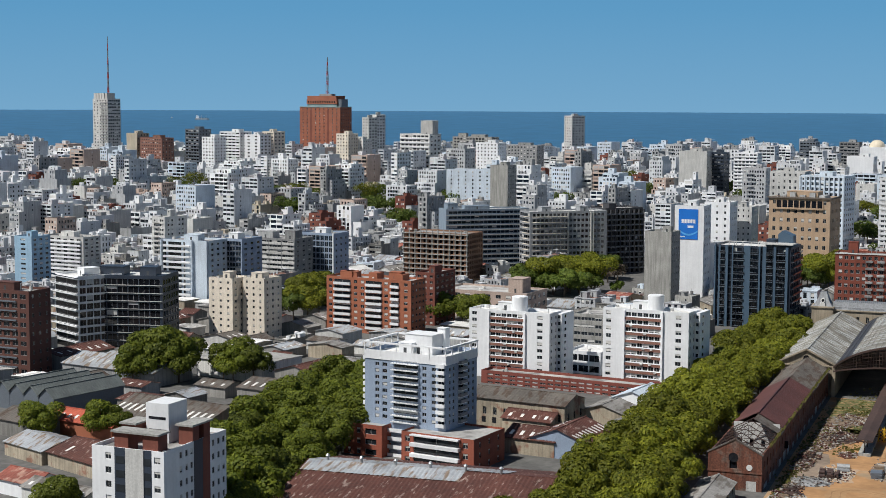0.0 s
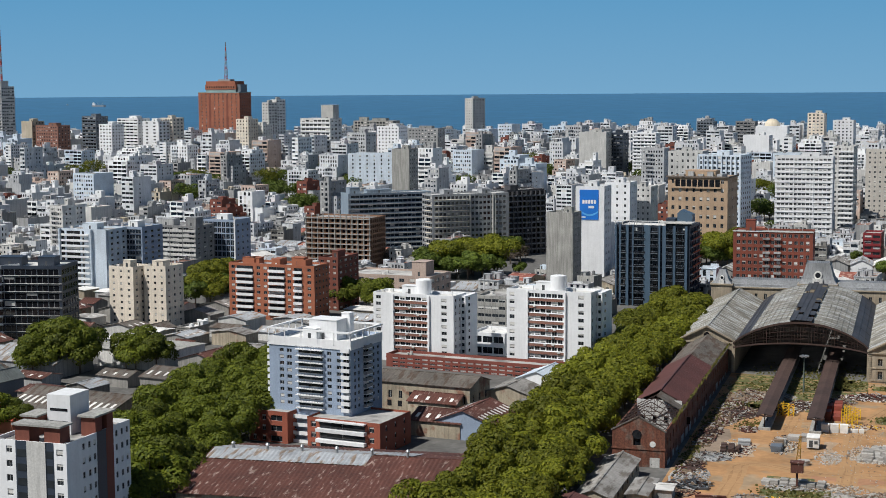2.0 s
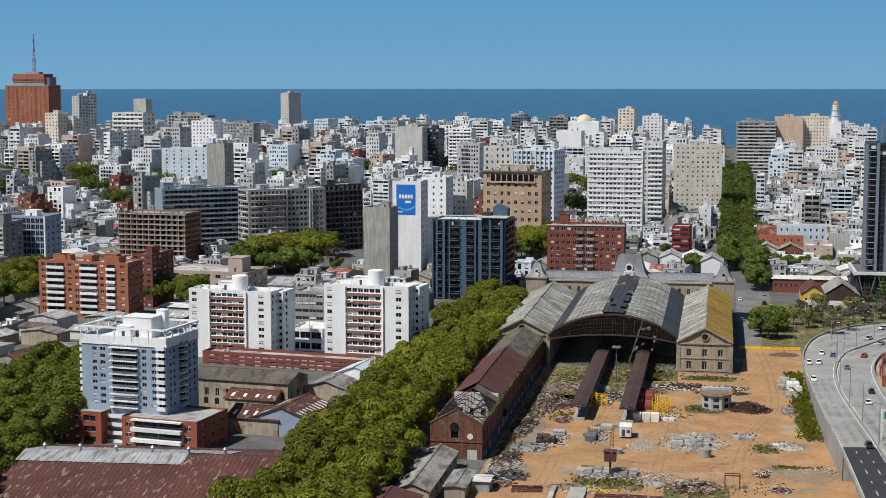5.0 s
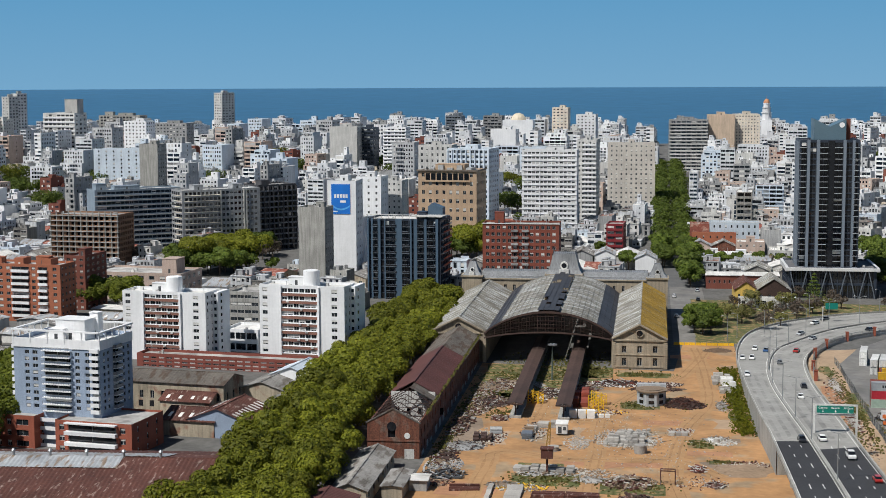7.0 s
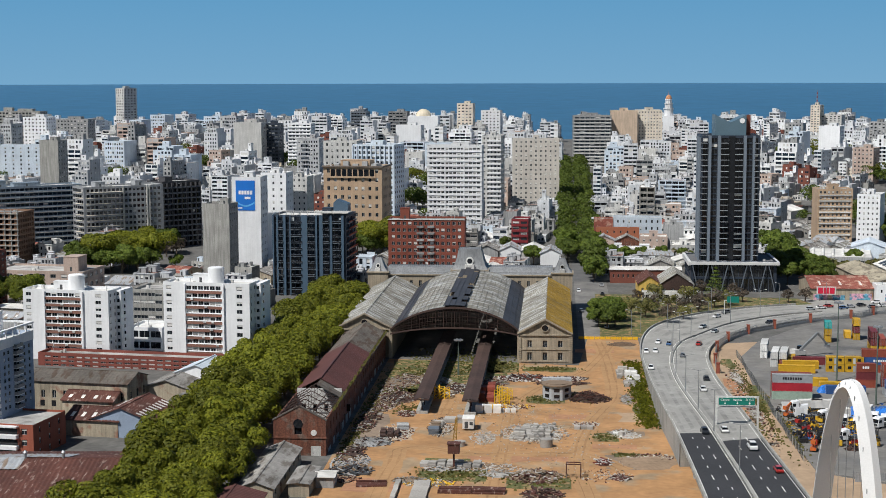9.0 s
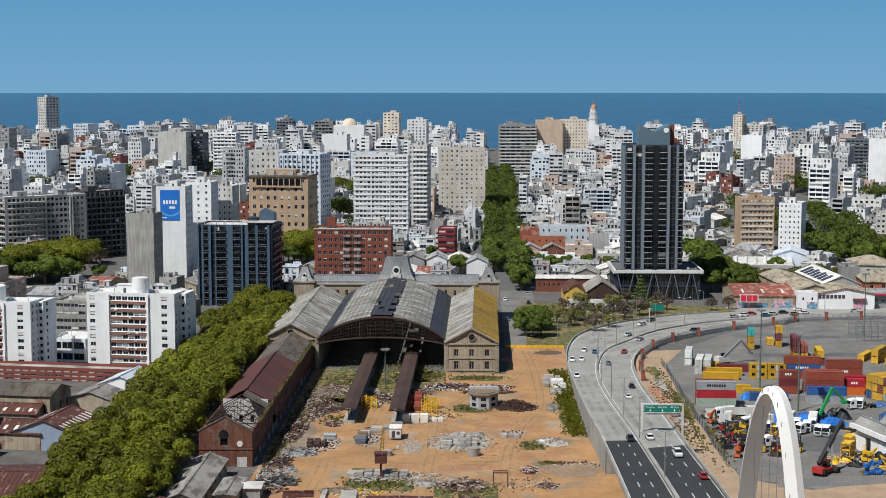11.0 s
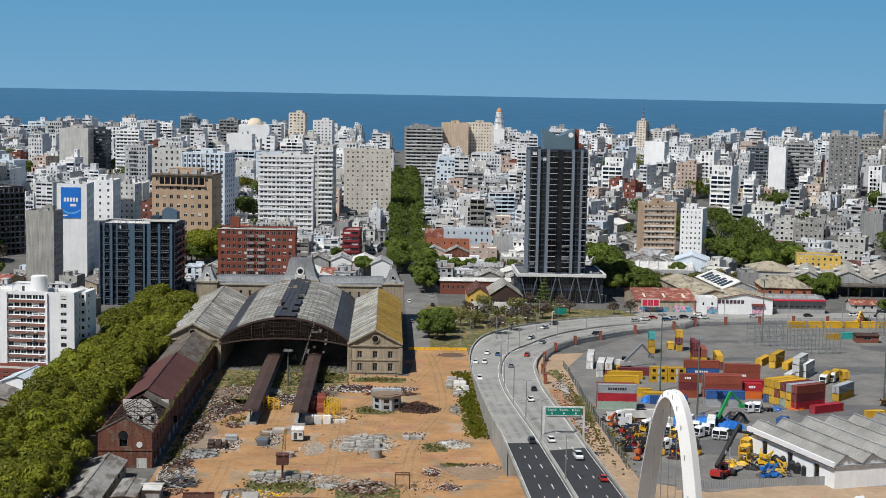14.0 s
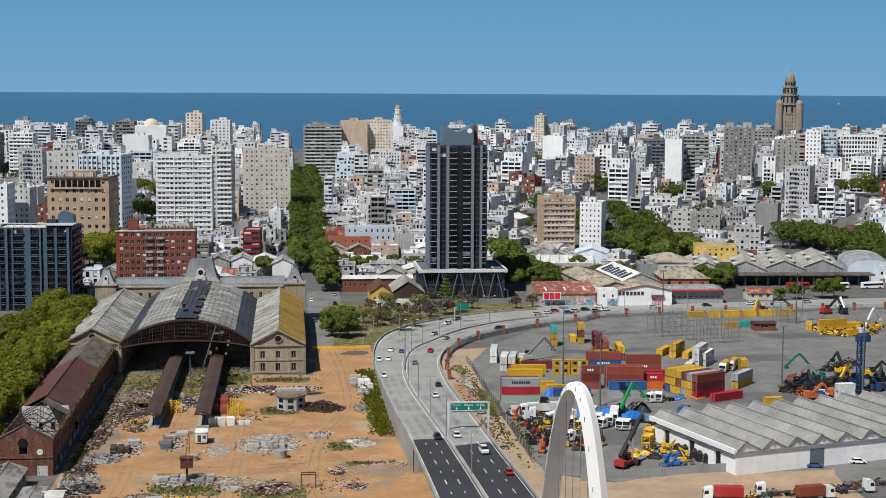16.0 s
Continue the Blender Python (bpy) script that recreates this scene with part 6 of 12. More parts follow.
def mansard(root, x, y, z, w, d, h, inset, dormer=True, crest=True):
    """A steep cut-off roof with a round dormer and iron cresting."""
    b = Build()
    lo = [(x - w / 2, y - d / 2, z), (x + w / 2, y - d / 2, z), (x + w / 2, y + d / 2, z), (x - w / 2, y + d / 2, z)]
    steps = 5
    rings = []
    for k in range(steps + 1):
        f = k / steps
        s = inset * (f ** 0.6)
        rings.append([(x - w / 2 + s, y - d / 2 + s, z + h * f), (x + w / 2 - s, y - d / 2 + s, z + h * f), (x + w / 2 - s, y + d / 2 - s, z + h * f), (x - w / 2 + s, y + d / 2 - s, z + h * f)])
    for a, c in zip(rings, rings[1:]):
        for i in range(4):
            j = (i + 1) % 4
            b.poly([a[i], a[j], c[j], c[i]])
    b.poly(rings[-1])
    roof = part("mansard_roof", b, SLATE, root, "grey slate mansard roof")
    if dormer:
        b = Build()
        b.tube(0, 0, 0, 1.6, w * 0.11, n=16, mi=0)
        b.tube(0, 0, 1.55, 1.7, w * 0.07, n=16, mi=1)
        part("dormer", b, [OFFWHITE, GLASSDARK], root, m=pose(x, y - d / 2 + inset * 0.9, z + h * 0.42, 90))
        b = Build()
        b.box(x - w * 0.13, x + w * 0.13, y - d / 2 - 0.3, y - d / 2 + inset, z, z + h * 0.25)
        part("dormer_base", b, OFFWHITE, root)
    if crest:
        b = Build()
        q = rings[-1]
        for i in range(4):
            p, r = Vector(q[i]), Vector(q[(i + 1) % 4])
            b.beam(tuple(p + Vector((0, 0, 0.9))), tuple(r + Vector((0, 0, 0.9))), 0.1)
            m = max(2, int((r - p).length / 0.8))
            for k in range(m + 1):
                c = p.lerp(r, k / m)
                b.beam(tuple(c), tuple(c + Vector((0, 0, 1.1))), 0.08)
        part("roof_cresting", b, DARKFRAME, root)


def head_house(x0, x1, y0, d):
    root = thing("station_head_house", "long stone station head house with slate mansard roofs", "station building", (x0 + x1) / 2, y0, 0)
    w, eave = x1 - x0, 15.2
    b, p = Build(), Build()
    for face, (at, length, turn) in sides(w, d).items():
        cols = cuts(length, 22 if face in ("front", "back") else 4, 0.32, 1.0)
        for o in facade(b, at, length, -0.3, eave, cols, [(1.4, 4.6), (6.2, 8.8), (10.6, 13.0)], 0.4, 0):
            pane_into(p, (lambda a: lambda u, v, q: a(u, v, q - 0.38))(at), *o, 0, 0, 1, 2)
    b.box(-w / 2 - 0.5, w / 2 + 0.5, -0.5, d + 0.5, eave, eave + 0.5, bottom=True)
    part("wall", b, STONE, root)
    tagged(part("glazing", p, [GLASS, FRAME, SHUTTER], root), kind="stuff")
    for a, c in ((-w / 2 + 8, -7.5), (7.5, w / 2 - 8)):
        b = Build()
        b.poly([(a, 0, eave + 0.5), (c, 0, eave + 0.5), (c, 4, eave + 3.2), (a, 4, eave + 3.2)])
        b.poly([(c, d, eave + 0.5), (a, d, eave + 0.5), (a, d - 4, eave + 3.2), (c, d - 4, eave + 3.2)])
        b.poly([(a, 4, eave + 3.2), (c, 4, eave + 3.2), (c, d - 4, eave + 3.2), (a, d - 4, eave + 3.2)])
        for k in range(int((c - a) / 0.9)):
            b.beam((a + k * 0.9 + 0.4, 0, eave + 0.52), (a + k * 0.9 + 0.4, 4, eave + 3.22), 0.1)
        part("slate_roof", b, SLATE, root)
        b = Build()
        b.beam((a, 0.3, eave + 1.3), (c, 0.3, eave + 1.3), 0.12)
        b.beam((a, 4, eave + 4.1), (c, 4, eave + 4.1), 0.1)
        for k in range(int((c - a) / 0.8)):
            b.beam((a + k * 0.8, 4, eave + 3.2), (a + k * 0.8, 4, eave + 4.3), 0.07)
        part("roof_railing", b, DARKFRAME, root)
    for sx in (-1, 1):
        b = Build()
        b.box(sx * (w / 2 - 4) - 4.3, sx * (w / 2 - 4) + 4.3, -0.9, 8.0, -0.3, eave + 1.4)
        b.box(sx * (w / 2 - 4) - 4.8, sx * (w / 2 - 4) + 4.8, -1.4, 8.5, eave + 1.0, eave + 1.6, bottom=True)
        part("corner_pavilion", b, STONE, root)
        mansard(root, sx * (w / 2 - 4), 3.6, eave + 1.6, 8.4, 8.4, 5.6, 2.9)
    b = Build()
    b.box(-7.5, 7.5, -1.6, d - 1, -0.3, eave + 2.2)
    b.box(-8.1, 8.1, -2.2, d - 0.5, eave + 1.9, eave + 2.7, bottom=True)
    part("central_pavilion", b, STONE, root)
    mansard(root, 0, (d - 2.6) / 2, eave + 2.7, 15.5, d, 8.4, 3.0)


SX0, SX1, SY0, SY1 = -58.5, -13.0, 528.0, 634.0
shed(SX0, SX1, SY0, SY1)
pavilion(-3.8, 522.5, 18.0, 112.0, "stone station pavilion with pediment and lichen-covered roof", (SHEDROOF, MOSS))
pavilion(-68.0, 531.0, 19.0, 105.0, "weathered stone station wing with a streaked pitched roof", (SHEDROOF, SHEDROOF))
head_house(-80.0, 6.5, 640.0, 15.0)


BUSRED = mat("bus_red", (0.40, 0.03, 0.03), .4)
BUSORANGE = mat("bus_orange", (0.55, 0.13, 0.03), .4)
# ---- low buildings along the avenue ----
SIGNRED = mat("sign_red", (0.65, 0.02, 0.06), .5)
GRAFFITI = mat("graffiti_paint", (0.10, 0.30, 0.42), 0.7, grain=0.9, vary=0.5, second=(0.55, 0.30, 0.38), second_amount=0.5, second_scale=0.45)
LICHENROOF = mat("tan_lichen_sheet", (0.36, 0.32, 0.24), 0.9, grain=1.0, vary=0.15, stain=0.3, second=(0.20, 0.17, 0.13), second_amount=0.35, second_scale=0.5, run=(1.0, 0.3, 0.5))


def hip_house(label, x, y, w, d, eave, apex, ridge, wall, roof, rz=0.0, cols=4):
    """A low hall under a hipped sheet roof with a short ridge."""
    root = thing("hipped_hall", label, "hall", x, y, 0, rz)
    footprint(x, y, w, d, rz)
    b, p = Build(), Build()
    for face, (at, length, turn) in sides(w, d).items():
        for o in facade(b, at, length, -.4, eave, cuts(length, cols, .3, .5), [(eave * .4, eave * .75)], .25, 0):
            pane_into(p, (lambda a: lambda u, v, q: a(u, v, q - .23))(at), *o, 0, 0, 1, 2)
    part("wall", b, wall, root)
    tagged(part("glazing", p, [GLASS, FRAME, SHUTTER], root), kind="stuff")
    o, c = .6, d / 2
    e = [(-w / 2 - o, -o, eave), (w / 2 + o, -o, eave), (w / 2 + o, d + o, eave), (-w / 2 - o, d + o, eave)]
    r0, r1 = (-ridge / 2, c, apex), (ridge / 2, c, apex)
    b = Build()
    b.poly([e[0], e[1], r1, r0])
    b.poly([e[1], e[2], r1])
    b.poly([e[2], e[3], r0, r1])
    b.poly([e[3], e[0], r0])
    b.poly([(q[0], q[1], q[2] - .15) for q in e[::-1]])
    for k in range(4):
        m, n = e[k], e[(k + 1) % 4]
        b.poly([(m[0], m[1], m[2] - .15), (n[0], n[1], n[2] - .15), n, m])
    part("roof", b, roof, root)
    b = Build()
    for k, q in enumerate((r0, r1, r1, r0)):
        b.beam(e[k], (q[0], q[1], q[2] + .06), .4, .16)
    b.beam((r0[0], c, apex + .06), (r1[0], c, apex + .06), .5, .2)
    part("ridge_cap", b, roof, root)
    return root


# the rusty red shed on the corner, with its big shop sign and painted walls
g = gable_hall("red_sheet_shed", "old shed with a rusty red sheet roof and painted walls", 127, 681, 27, 36, 5.2, 8.6, OLDWALL, DULLRED, along="x", front_cols=0, skylights=3)
for u0, u1, h in ((-12.6, -6.5, 2.6), (-4.6, 1.2, 2.2), (3.2, 12.8, 3.0)):
    b = Build()
    b.box(u0, u1, -.07, -.02, .1, h)
    part("graffiti", b, GRAFFITI, g, "blue and pink graffiti along the wall")
bd = thing("shop_sign", "red shop sign of thick bars on a white board", "sign", 119.5, 678.5, 0)
b = Build()
for u in (-3, 3):
    b.box(u - .12, u + .12, -.12, .12, -.2, 3.2)
part("post", b, DARKFRAME, bd)
b = Build()
b.box(-4.2, 4.2, -.2, .2, 2.9, 6.4, bottom=True)
part("board", b, OFFWHITE, bd)
for k in range(3):
    b = Build()
    b.box(-3.7 + k * 2.55, -1.5 + k * 2.55, -.32, -.19, 3.3, 6.0)
    part("sign_bar", b, SIGNRED, bd)
# the long grey workshop, the hall with blue roof panels and the white gabled shop front
g = gable_hall("workshop_hall", "long grey workshop hall with a pitched fibre cement roof", 150.5, 687, 18, 62, 7, 9.7, OLDWALL, LICHENROOF, along="y", rz=5)
g = gable_hall("workshop_hall", "workshop hall with dark blue panels on a white roof", 166, 702, 17, 47, 8.3, 11.8, GREYREN, ROOFWHITE, along="y", rz=4)
for k in range(7):
    b = Build()
    y0 = 5 + k * 5.6
    sl = 3.5 / 8.5
    q = [(-7.6, y0, 8.3 + .9 * sl + .32), (-7.6, y0 + 3.4, 8.3 + .9 * sl + .32), (-2.2 - (k % 2), y0 + 3.4, 8.3 + (6.3 - k % 2) * sl + .32), (-2.2 - (k % 2), y0, 8.3 + (6.3 - k % 2) * sl + .32)]
    b.poly(q[::-1])
    b.beam(q[0], q[3], .12, .24)
    b.beam(q[1], q[2], .12, .24)
    b.beam(q[0], q[1], .12, .24)
    b.beam(q[2], q[3], .12, .24)
    part("roof_panel", b, NAVY, g)
g = gable_hall("shop_hall", "white gabled shop hall with a dark sign and painted shutters", 162.2, 677, 25.6, 24, 6.8, 9.3, WHITE, LICHENROOF, along="y", category="shop", skylights=3)
for k in range(7):
    b = Build()
    b.box(-12.2 + k * 1.75, -10.9 + k * 1.75, -.14, -.03, 4.9, 6.5)
    part("sign_bar", b, mat("dark_letter", (0.07, 0.035, 0.05), .6) if k == 0 else MATS["dark_letter"], g, "dark bar of lettering")
for u0, u1 in ((3.4, 8.4),):
    b = Build()
    b.box(u0, u1, -.08, -.02, .1, 3.9)
    part("shutter_door", b, GRAFFITI, g, "roller shutter covered in graffiti")
    b = Build()
    b.box(u0 - .3, u1 + .6, -1.0, -.02, 3.9, 4.9, 0, True)
    part("awning", b, DEEPBRICK, g)
b = Build()
b.beam((0, -.3, 9.5), (-13.2, -.3, 6.95), .5, .25)
b.beam((0, -.3, 9.5), (13.2, -.3, 6.95), .5, .25)
part("gable_edge", b, DEEPBRICK, g)
g = building("shop_block", "white flat-topped shop front with graffiti on its shutter", 145.2, 676.4, 8.6, 7.6, 9, 1, {"front": (2, .2, .2)}, WHITE, rooms=(), clutter=1, z0=0.0, roof=ROOFWHITE)
b = Build()
b.box(-.4, 4.1, -.08, -.02, .1, 3.4)
part("shutter_door", b, GRAFFITI, g, "roller shutter covered in graffiti")
SHOP = building("shop_block", "long low grey shop with a dark and red fascia", 187.6, 681.5, 25.4, 7.0, 16, 1, {"front": (9, 0.6, 0.36)}, GREYREN, rooms=(), z0=0.0, roof=ZINC, shut=.2)
b = Build()
b.box(-12.0, 12.7, -.9, -.02, 3.7, 5.9, 0, True)
b.box(-12.7, 12.7, -.95, -.02, 5.9, 6.5, 1, True)
b.box(-12.72, -11.9, -.96, -.02, 0, 5.9, 1, True)
part("fascia", b, [DARKFRAME, SIGNRED], SHOP)
hip_house("brick hall under a hipped tan sheet roof", 194.5, 726, 23, 32, 6.0, 10.0, 8, ORANGEBRICK, LICHENROOF, -4)
hip_house("pale hall under a hipped tan sheet roof", 199.5, 776, 21, 26, 8.2, 12.0, 4, OFFWHITE, LICHENROOF, -6)
building("house_row", "stained grey party wall with white roof rooms", 182.0, 752, 9, 10.2, 18, 2, {"front": 0}, GREYREN, rz=-6, clutter=2, rooms=((-.2, .2, .4, .3, 2.4),))
building("house_row", "small white house beside the tan roofs", 213.0, 757, 8, 9.0, 14, 2, {"front": (2, .3, .4)}, WHITE, rz=-6, clutter=2)
# the wide white-roofed works behind the corner trees
WRK = building("works_hall", "wide low works with a white roof and tube skylights", 142.5, 772.5, 31, 8.6, 40, 1, {"front": (12, .8, .3)}, GREYREN, rz=-10, rooms=(), clutter=0, roof=ROOFWHITE, parapet=.4)
for k in range(6):
    b = Build()
    x0 = -13.5 + k * 5.0
    n = 8
    for q in range(n):
        a0, a1 = math.pi * q / n, math.pi * (q + 1) / n
        b.poly([(x0 - .8 * math.cos(a0), 3, 8.85 + .8 * math.sin(a0)), (x0 - .8 * math.cos(a1), 3, 8.85 + .8 * math.sin(a1)), (x0 - .8 * math.cos(a1), 36, 8.85 + .8 * math.sin(a1)), (x0 - .8 * math.cos(a0), 36, 8.85 + .8 * math.sin(a0))])
    b.poly([(x0 - .8 * math.cos(math.pi * q / n), 3, 8.85 + .8 * math.sin(math.pi * q / n)) for q in range(n + 1)][::-1])
    part("tube_skylight", b, ROOFWHITE, WRK)
gable_hall("works_hall", "pale blue roofed hall with a raised ridge light", 163.5, 806, 18, 24, 9.5, 12.6, BLUEWHITE, BLUEWHITE, along="y", rz=-12, skylights=2)
# low roofs between the station and the red-fronted house
for x, y, w, wall, roof in ((-24.5, 804, 11, WHITE, ZINC), (-12.5, 803, 12, OFFWHITE, ROOFWHITE), (-37, 803, 12, GREYREN, FIBRE), (-3, 790, 11, WHITE, ZINC)):
    gable_hall("workshop_hall", "low white-walled workshop with a pale pitched roof", x, y, w, 20, 7.2, 9.8, wall, roof, skylights=2)
# low roofs between the hill street and the dark tower
for x, w, wall, roof in ((26.0, 12, PINK, ZINC), (38.8, 12.5, OLDBRICK, FIBRE)):
    gable_hall("workshop_hall", "low gabled workshop with a pale sheet roof", x, 837, w, 12, 9.3, 12.2, wall, roof, z0=ground_z(x, 837) - .3, skylights=2)
building("house_row", "low pink-walled house with a white roof", 53, 833, 15, 12.0, 16, 3, {"front": (4, .3, .35)}, PINK, rz=-2, clutter=3, roof=ROOFWHITE)
building("house_row", "white terraced low houses", 41, 823, 26, 6.6, 12, 2, {"front": (9, .4, .4)}, WHITE, rz=-2, clutter=6, roof=ROOFWHITE, rooms=((-.3, .6, .15, .4, 2.6), (.25, .4, .2, .5, 2.4)))
building("house_row", "off-white low houses with roof terraces", 68.5, 824, 14, 8.5, 22, 2, {"front": (5, .4, .4)}, OFFWHITE, rz=-4, clutter=5, roof=ROOFWHITE)
building("house_row", "bare brick block under a light roof", 34, 851, 24, 15.0, 4, 3, {"front": (6, .2, .3)}, ORANGEBRICK, rz=-1, clutter=2, rooms=())
building("house_row", "pale blue and white house row with small windows", 45.5, 857, 27, 20.2, 12, 5, {"front": (8, .3, .42)}, BLUEWHITE, rz=-1, clutter=3, rooms=())
building("house_row", "dark red sided wing", 26.3, 857.5, 10.6, 19.4, 11, 3, {"front": 0}, DULLRED, rz=-1, clutter=2, rooms=())
building("house_row", "stained grey blind block", 65, 850, 11, 17.0, 14, 4, {"front": 0}, GREYREN, rz=-3, clutter=3)
# market halls and the long canopy
PALEFIBRE = mat("pale_fibre_sheet", (0.33, 0.315, 0.28), 0.9, grain=1.0, vary=0.12, stain=0.25, second=(0.25, 0.235, 0.21), second_amount=0.35, second_scale=0.5, run=(1.0, 0.3, 0.5))
for k, (x, w, rf) in enumerate(((212, 22, PALEFIBRE), (233, 22, PALEFIBRE), (254, 22, PALEFIBRE), (275, 22, PALEFIBRE))):
    g = gable_hall("market_hall", "wide grey market hall with roof lights", x, 752 + k * 2, w, 60, 6.5, 11, GREYREN, rf, rz=-14, along="y", skylights=0)
    for q in range(5):
        for sx in (-5, 5):
            b = Build()
            b.beam((sx - 1.4, 6 + q * 11, 9.2), (sx + 1.4, 6 + q * 11, 9.6 if abs(sx) < 1 else 9.2), 1.6, .9)
            part("roof_light", b, ROOFWHITE if (q + k) % 2 else DARKFRAME, g)
bar = thing("vaulted_hall", "white hall with a curved grey roof", "warehouse", 301, 756, 0, -14)
b = Build()
n = 14
for k in range(n):
    a0, a1 = math.pi * k / n, math.pi * (k + 1) / n
    b.poly([(12 * -math.cos(a0), 0, 6 + 5 * math.sin(a0)), (12 * -math.cos(a0), 50, 6 + 5 * math.sin(a0)), (12 * -math.cos(a1), 50, 6 + 5 * math.sin(a1)), (12 * -math.cos(a1), 0, 6 + 5 * math.sin(a1))][::-1])
part("vault", b, ZINC, bar)
b = Build()
b.poly([(12 * -math.cos(math.pi * k / n), 0.02, 6 + 5 * math.sin(math.pi * k / n)) for k in range(n + 1)][::-1], 0)
b.box(-12, 12, 0, 50, -.3, 6, 0)
part("wall", b, BLUEWHITE, bar)
can = thing("bus_canopy", "long flat bus station canopy on posts", "canopy", 255, 738, 0, -3)
b = Build()
b.box(-40, 40, 0, 10, 5.2, 6.0, bottom=True)
part("canopy_roof", b, SOOTYROOF, can)
for k in range(14):
    b = Build()
    b.box(-38 + k * 5.8, -37.6 + k * 5.8, .6, 1.0, 0, 5.2)
    part("post", b, DARKFRAME, can)
b = Build()
b.box(-40, 40, 9.5, 10, 0, 5.2)
part("back_wall", b, NAVY, can)


def bus(x, y, rz, m, label):
    root = thing("bus", label, "bus", x, y, .1, rz)
    b = Build()
    b.box(-5.8, 5.8, -1.25, 1.25, .4, 3.1, 0, True)
    b.box(-5.4, 5.4, -1.28, 1.28, 1.6, 2.6, 1, True)
    b.box(-4, 3, -.8, .8, 3.1, 3.35, 0)
    part("body", b, [m, GLASSDARK], root)
    for px in (-3.6, 3.6):
        for s in (-1, 1):
            b = Build()
            b.tube(0, 0, -.15, .15, .5, n=12)
            part("wheel", b, TYRE, root, m=pose(px, s * 1.15, .5, 90))


for x, y, rz, m, l in ((272, 727, 6, WHITE, "white"), (290, 727, 8, WHITE, "white"), (252, 728, 8, BUSRED, "red"), (304, 724, 8, BUSRED, "red")):
    bus(x, y, rz, m, f"{l} city bus at the terminal")
g = gable_hall("kiosk", "small kiosk with a red tiled roof", 221, 690, 12, 8, 3.4, 5.2, OFFWHITE, DULLRED, along="x", front_cols=3, category="kiosk")
g = gable_hall("kiosk", "brown hut on the container yard", 195, 602, 9, 5, 3, 3.6, DARKBRICK, RUSTDARK, along="x", front_cols=1, category="hut")
# houses at the square beside the dark tower
g = gable_hall("ochre_house", "old ochre gabled house with a rusty roof", 42.0, 685.6, 10, 24, 6.0, 9.5, YELLOW, RUST, along="y", front_cols=3, category="house")
g = gable_hall("timber_hall", "old brown hall with a patched tin roof", 54.1, 684.7, 15, 26, 6.0, 11, RUSTDARK, SHEDROOF, along="y", front_cols=4, category="hall")
g = gable_hall("brick_hall", "long low brick hall with a white roof edge", 42.9, 731.4, 34, 10, 6.5, 7.5, DARKBRICK, ROOFWHITE, along="x", front_cols=14)
LOWF = building("shop_row", "row of low pale shops with a cornice", 50.5, 670.9, 25, 4.6, 4, 1, {"front": (8, .5, .5)}, OFFWHITE, rooms=(), z0=0, clutter=0)

# ---- workshops left of the avenue ----
def big_rust_hall():
    g = gable_hall("large_workshop", "large old workshop with a patchy rusted sheet roof", -131, 317, 66, 50, 5.5, 10.2, OLDWALL, RUST, rz=4, along="x", corrugated=True)
    b = Build()
    b.sheet((18, 37, 8.3), (-33, 37, 8.3), (-33, 25, 10.55), (18, 25, 10.55))
    b.sheet((-33, 18.5, 9.33), (8, 18.5, 9.33), (8, 25, 10.55), (-33, 25, 10.55))
    part("zinc_cover", b, ZINC, g, "newer pale zinc sheets along the ridge")
    for k in range(6):
        b = Build()
        b.tube(-28 + k * 9, 25, 10.3, 11.7, .35, .35, 10)
        b.tube(-28 + k * 9, 25, 11.7, 12.2, .6, .2, 10)
        part("roof_ventilator", b, METAL, g)
    b = Build()
    for k in range(13):
        b.box(-32.5 + k * 5.0, -28.0 + k * 5.0, -.12, -.02, .5, 4.2)
    part("white_wall_panel", b, WHITE, g)


big_rust_hall()
g = gable_hall("old_depot", "old stone depot with arched windows and a grey roof", -143.4, 438.3, 33, 15, 8.8, 11.0, OLDWALL, SOOTYROOF, rz=-8, along="x", front_cols=9, side_cols=3, win_h=2.4)
for k in range(9):
    c, b = -16.5 + 33 * (k + .5) / 9, Build()
    b.box(c - .7, c + .7, -.06, .0, 1.2, 3.0)
    part("lower_window", b, GLASSDARK, g)
g = gable_hall("workshop", "low workshop with a dull red sheet roof", -129.1, 406.7, 16, 14, 4.6, 7, OLDWALL, RUST, rz=-8, along="x", skylights=5)
g = gable_hall("workshop", "workshop with striped rusty and white sheets", -120.4, 405.7, 18, 20, 5, 8.4, PALEBLUE, RUST, rz=-8, along="y", skylights=9)
g = gable_hall("workshop", "low workshop with a rusted roof", -138.0, 431.8, 16, 10, 4.6, 6.6, OLDWALL, RUST, rz=-8, along="x", skylights=4)
g = gable_hall("workshop", "grey roofed workshop under the trees", -118.7, 448.3, 16, 26, 5, 7.6, OLDWALL, FIBRE, rz=-8, along="y", skylights=0)
g = gable_hall("white_house", "plain white gabled house with a pale blue roof", -112.5, 461, 14, 17, 7.4, 10.0, WHITE, BLUEWHITE, rz=-8, along="y", category="house", corrugated=False)
g = gable_hall("old_house", "small old house front with a heavy cornice", -106.5, 424, 10, 12, 6.4, 6.8, OLDWALL, FIBRE, rz=-8, along="x", front_cols=3, category="house")
DEPOTROOF = mat("green_grey_sheet", (0.12, 0.135, 0.13), 0.8, grain=1.0, vary=0.15, stain=0.3)
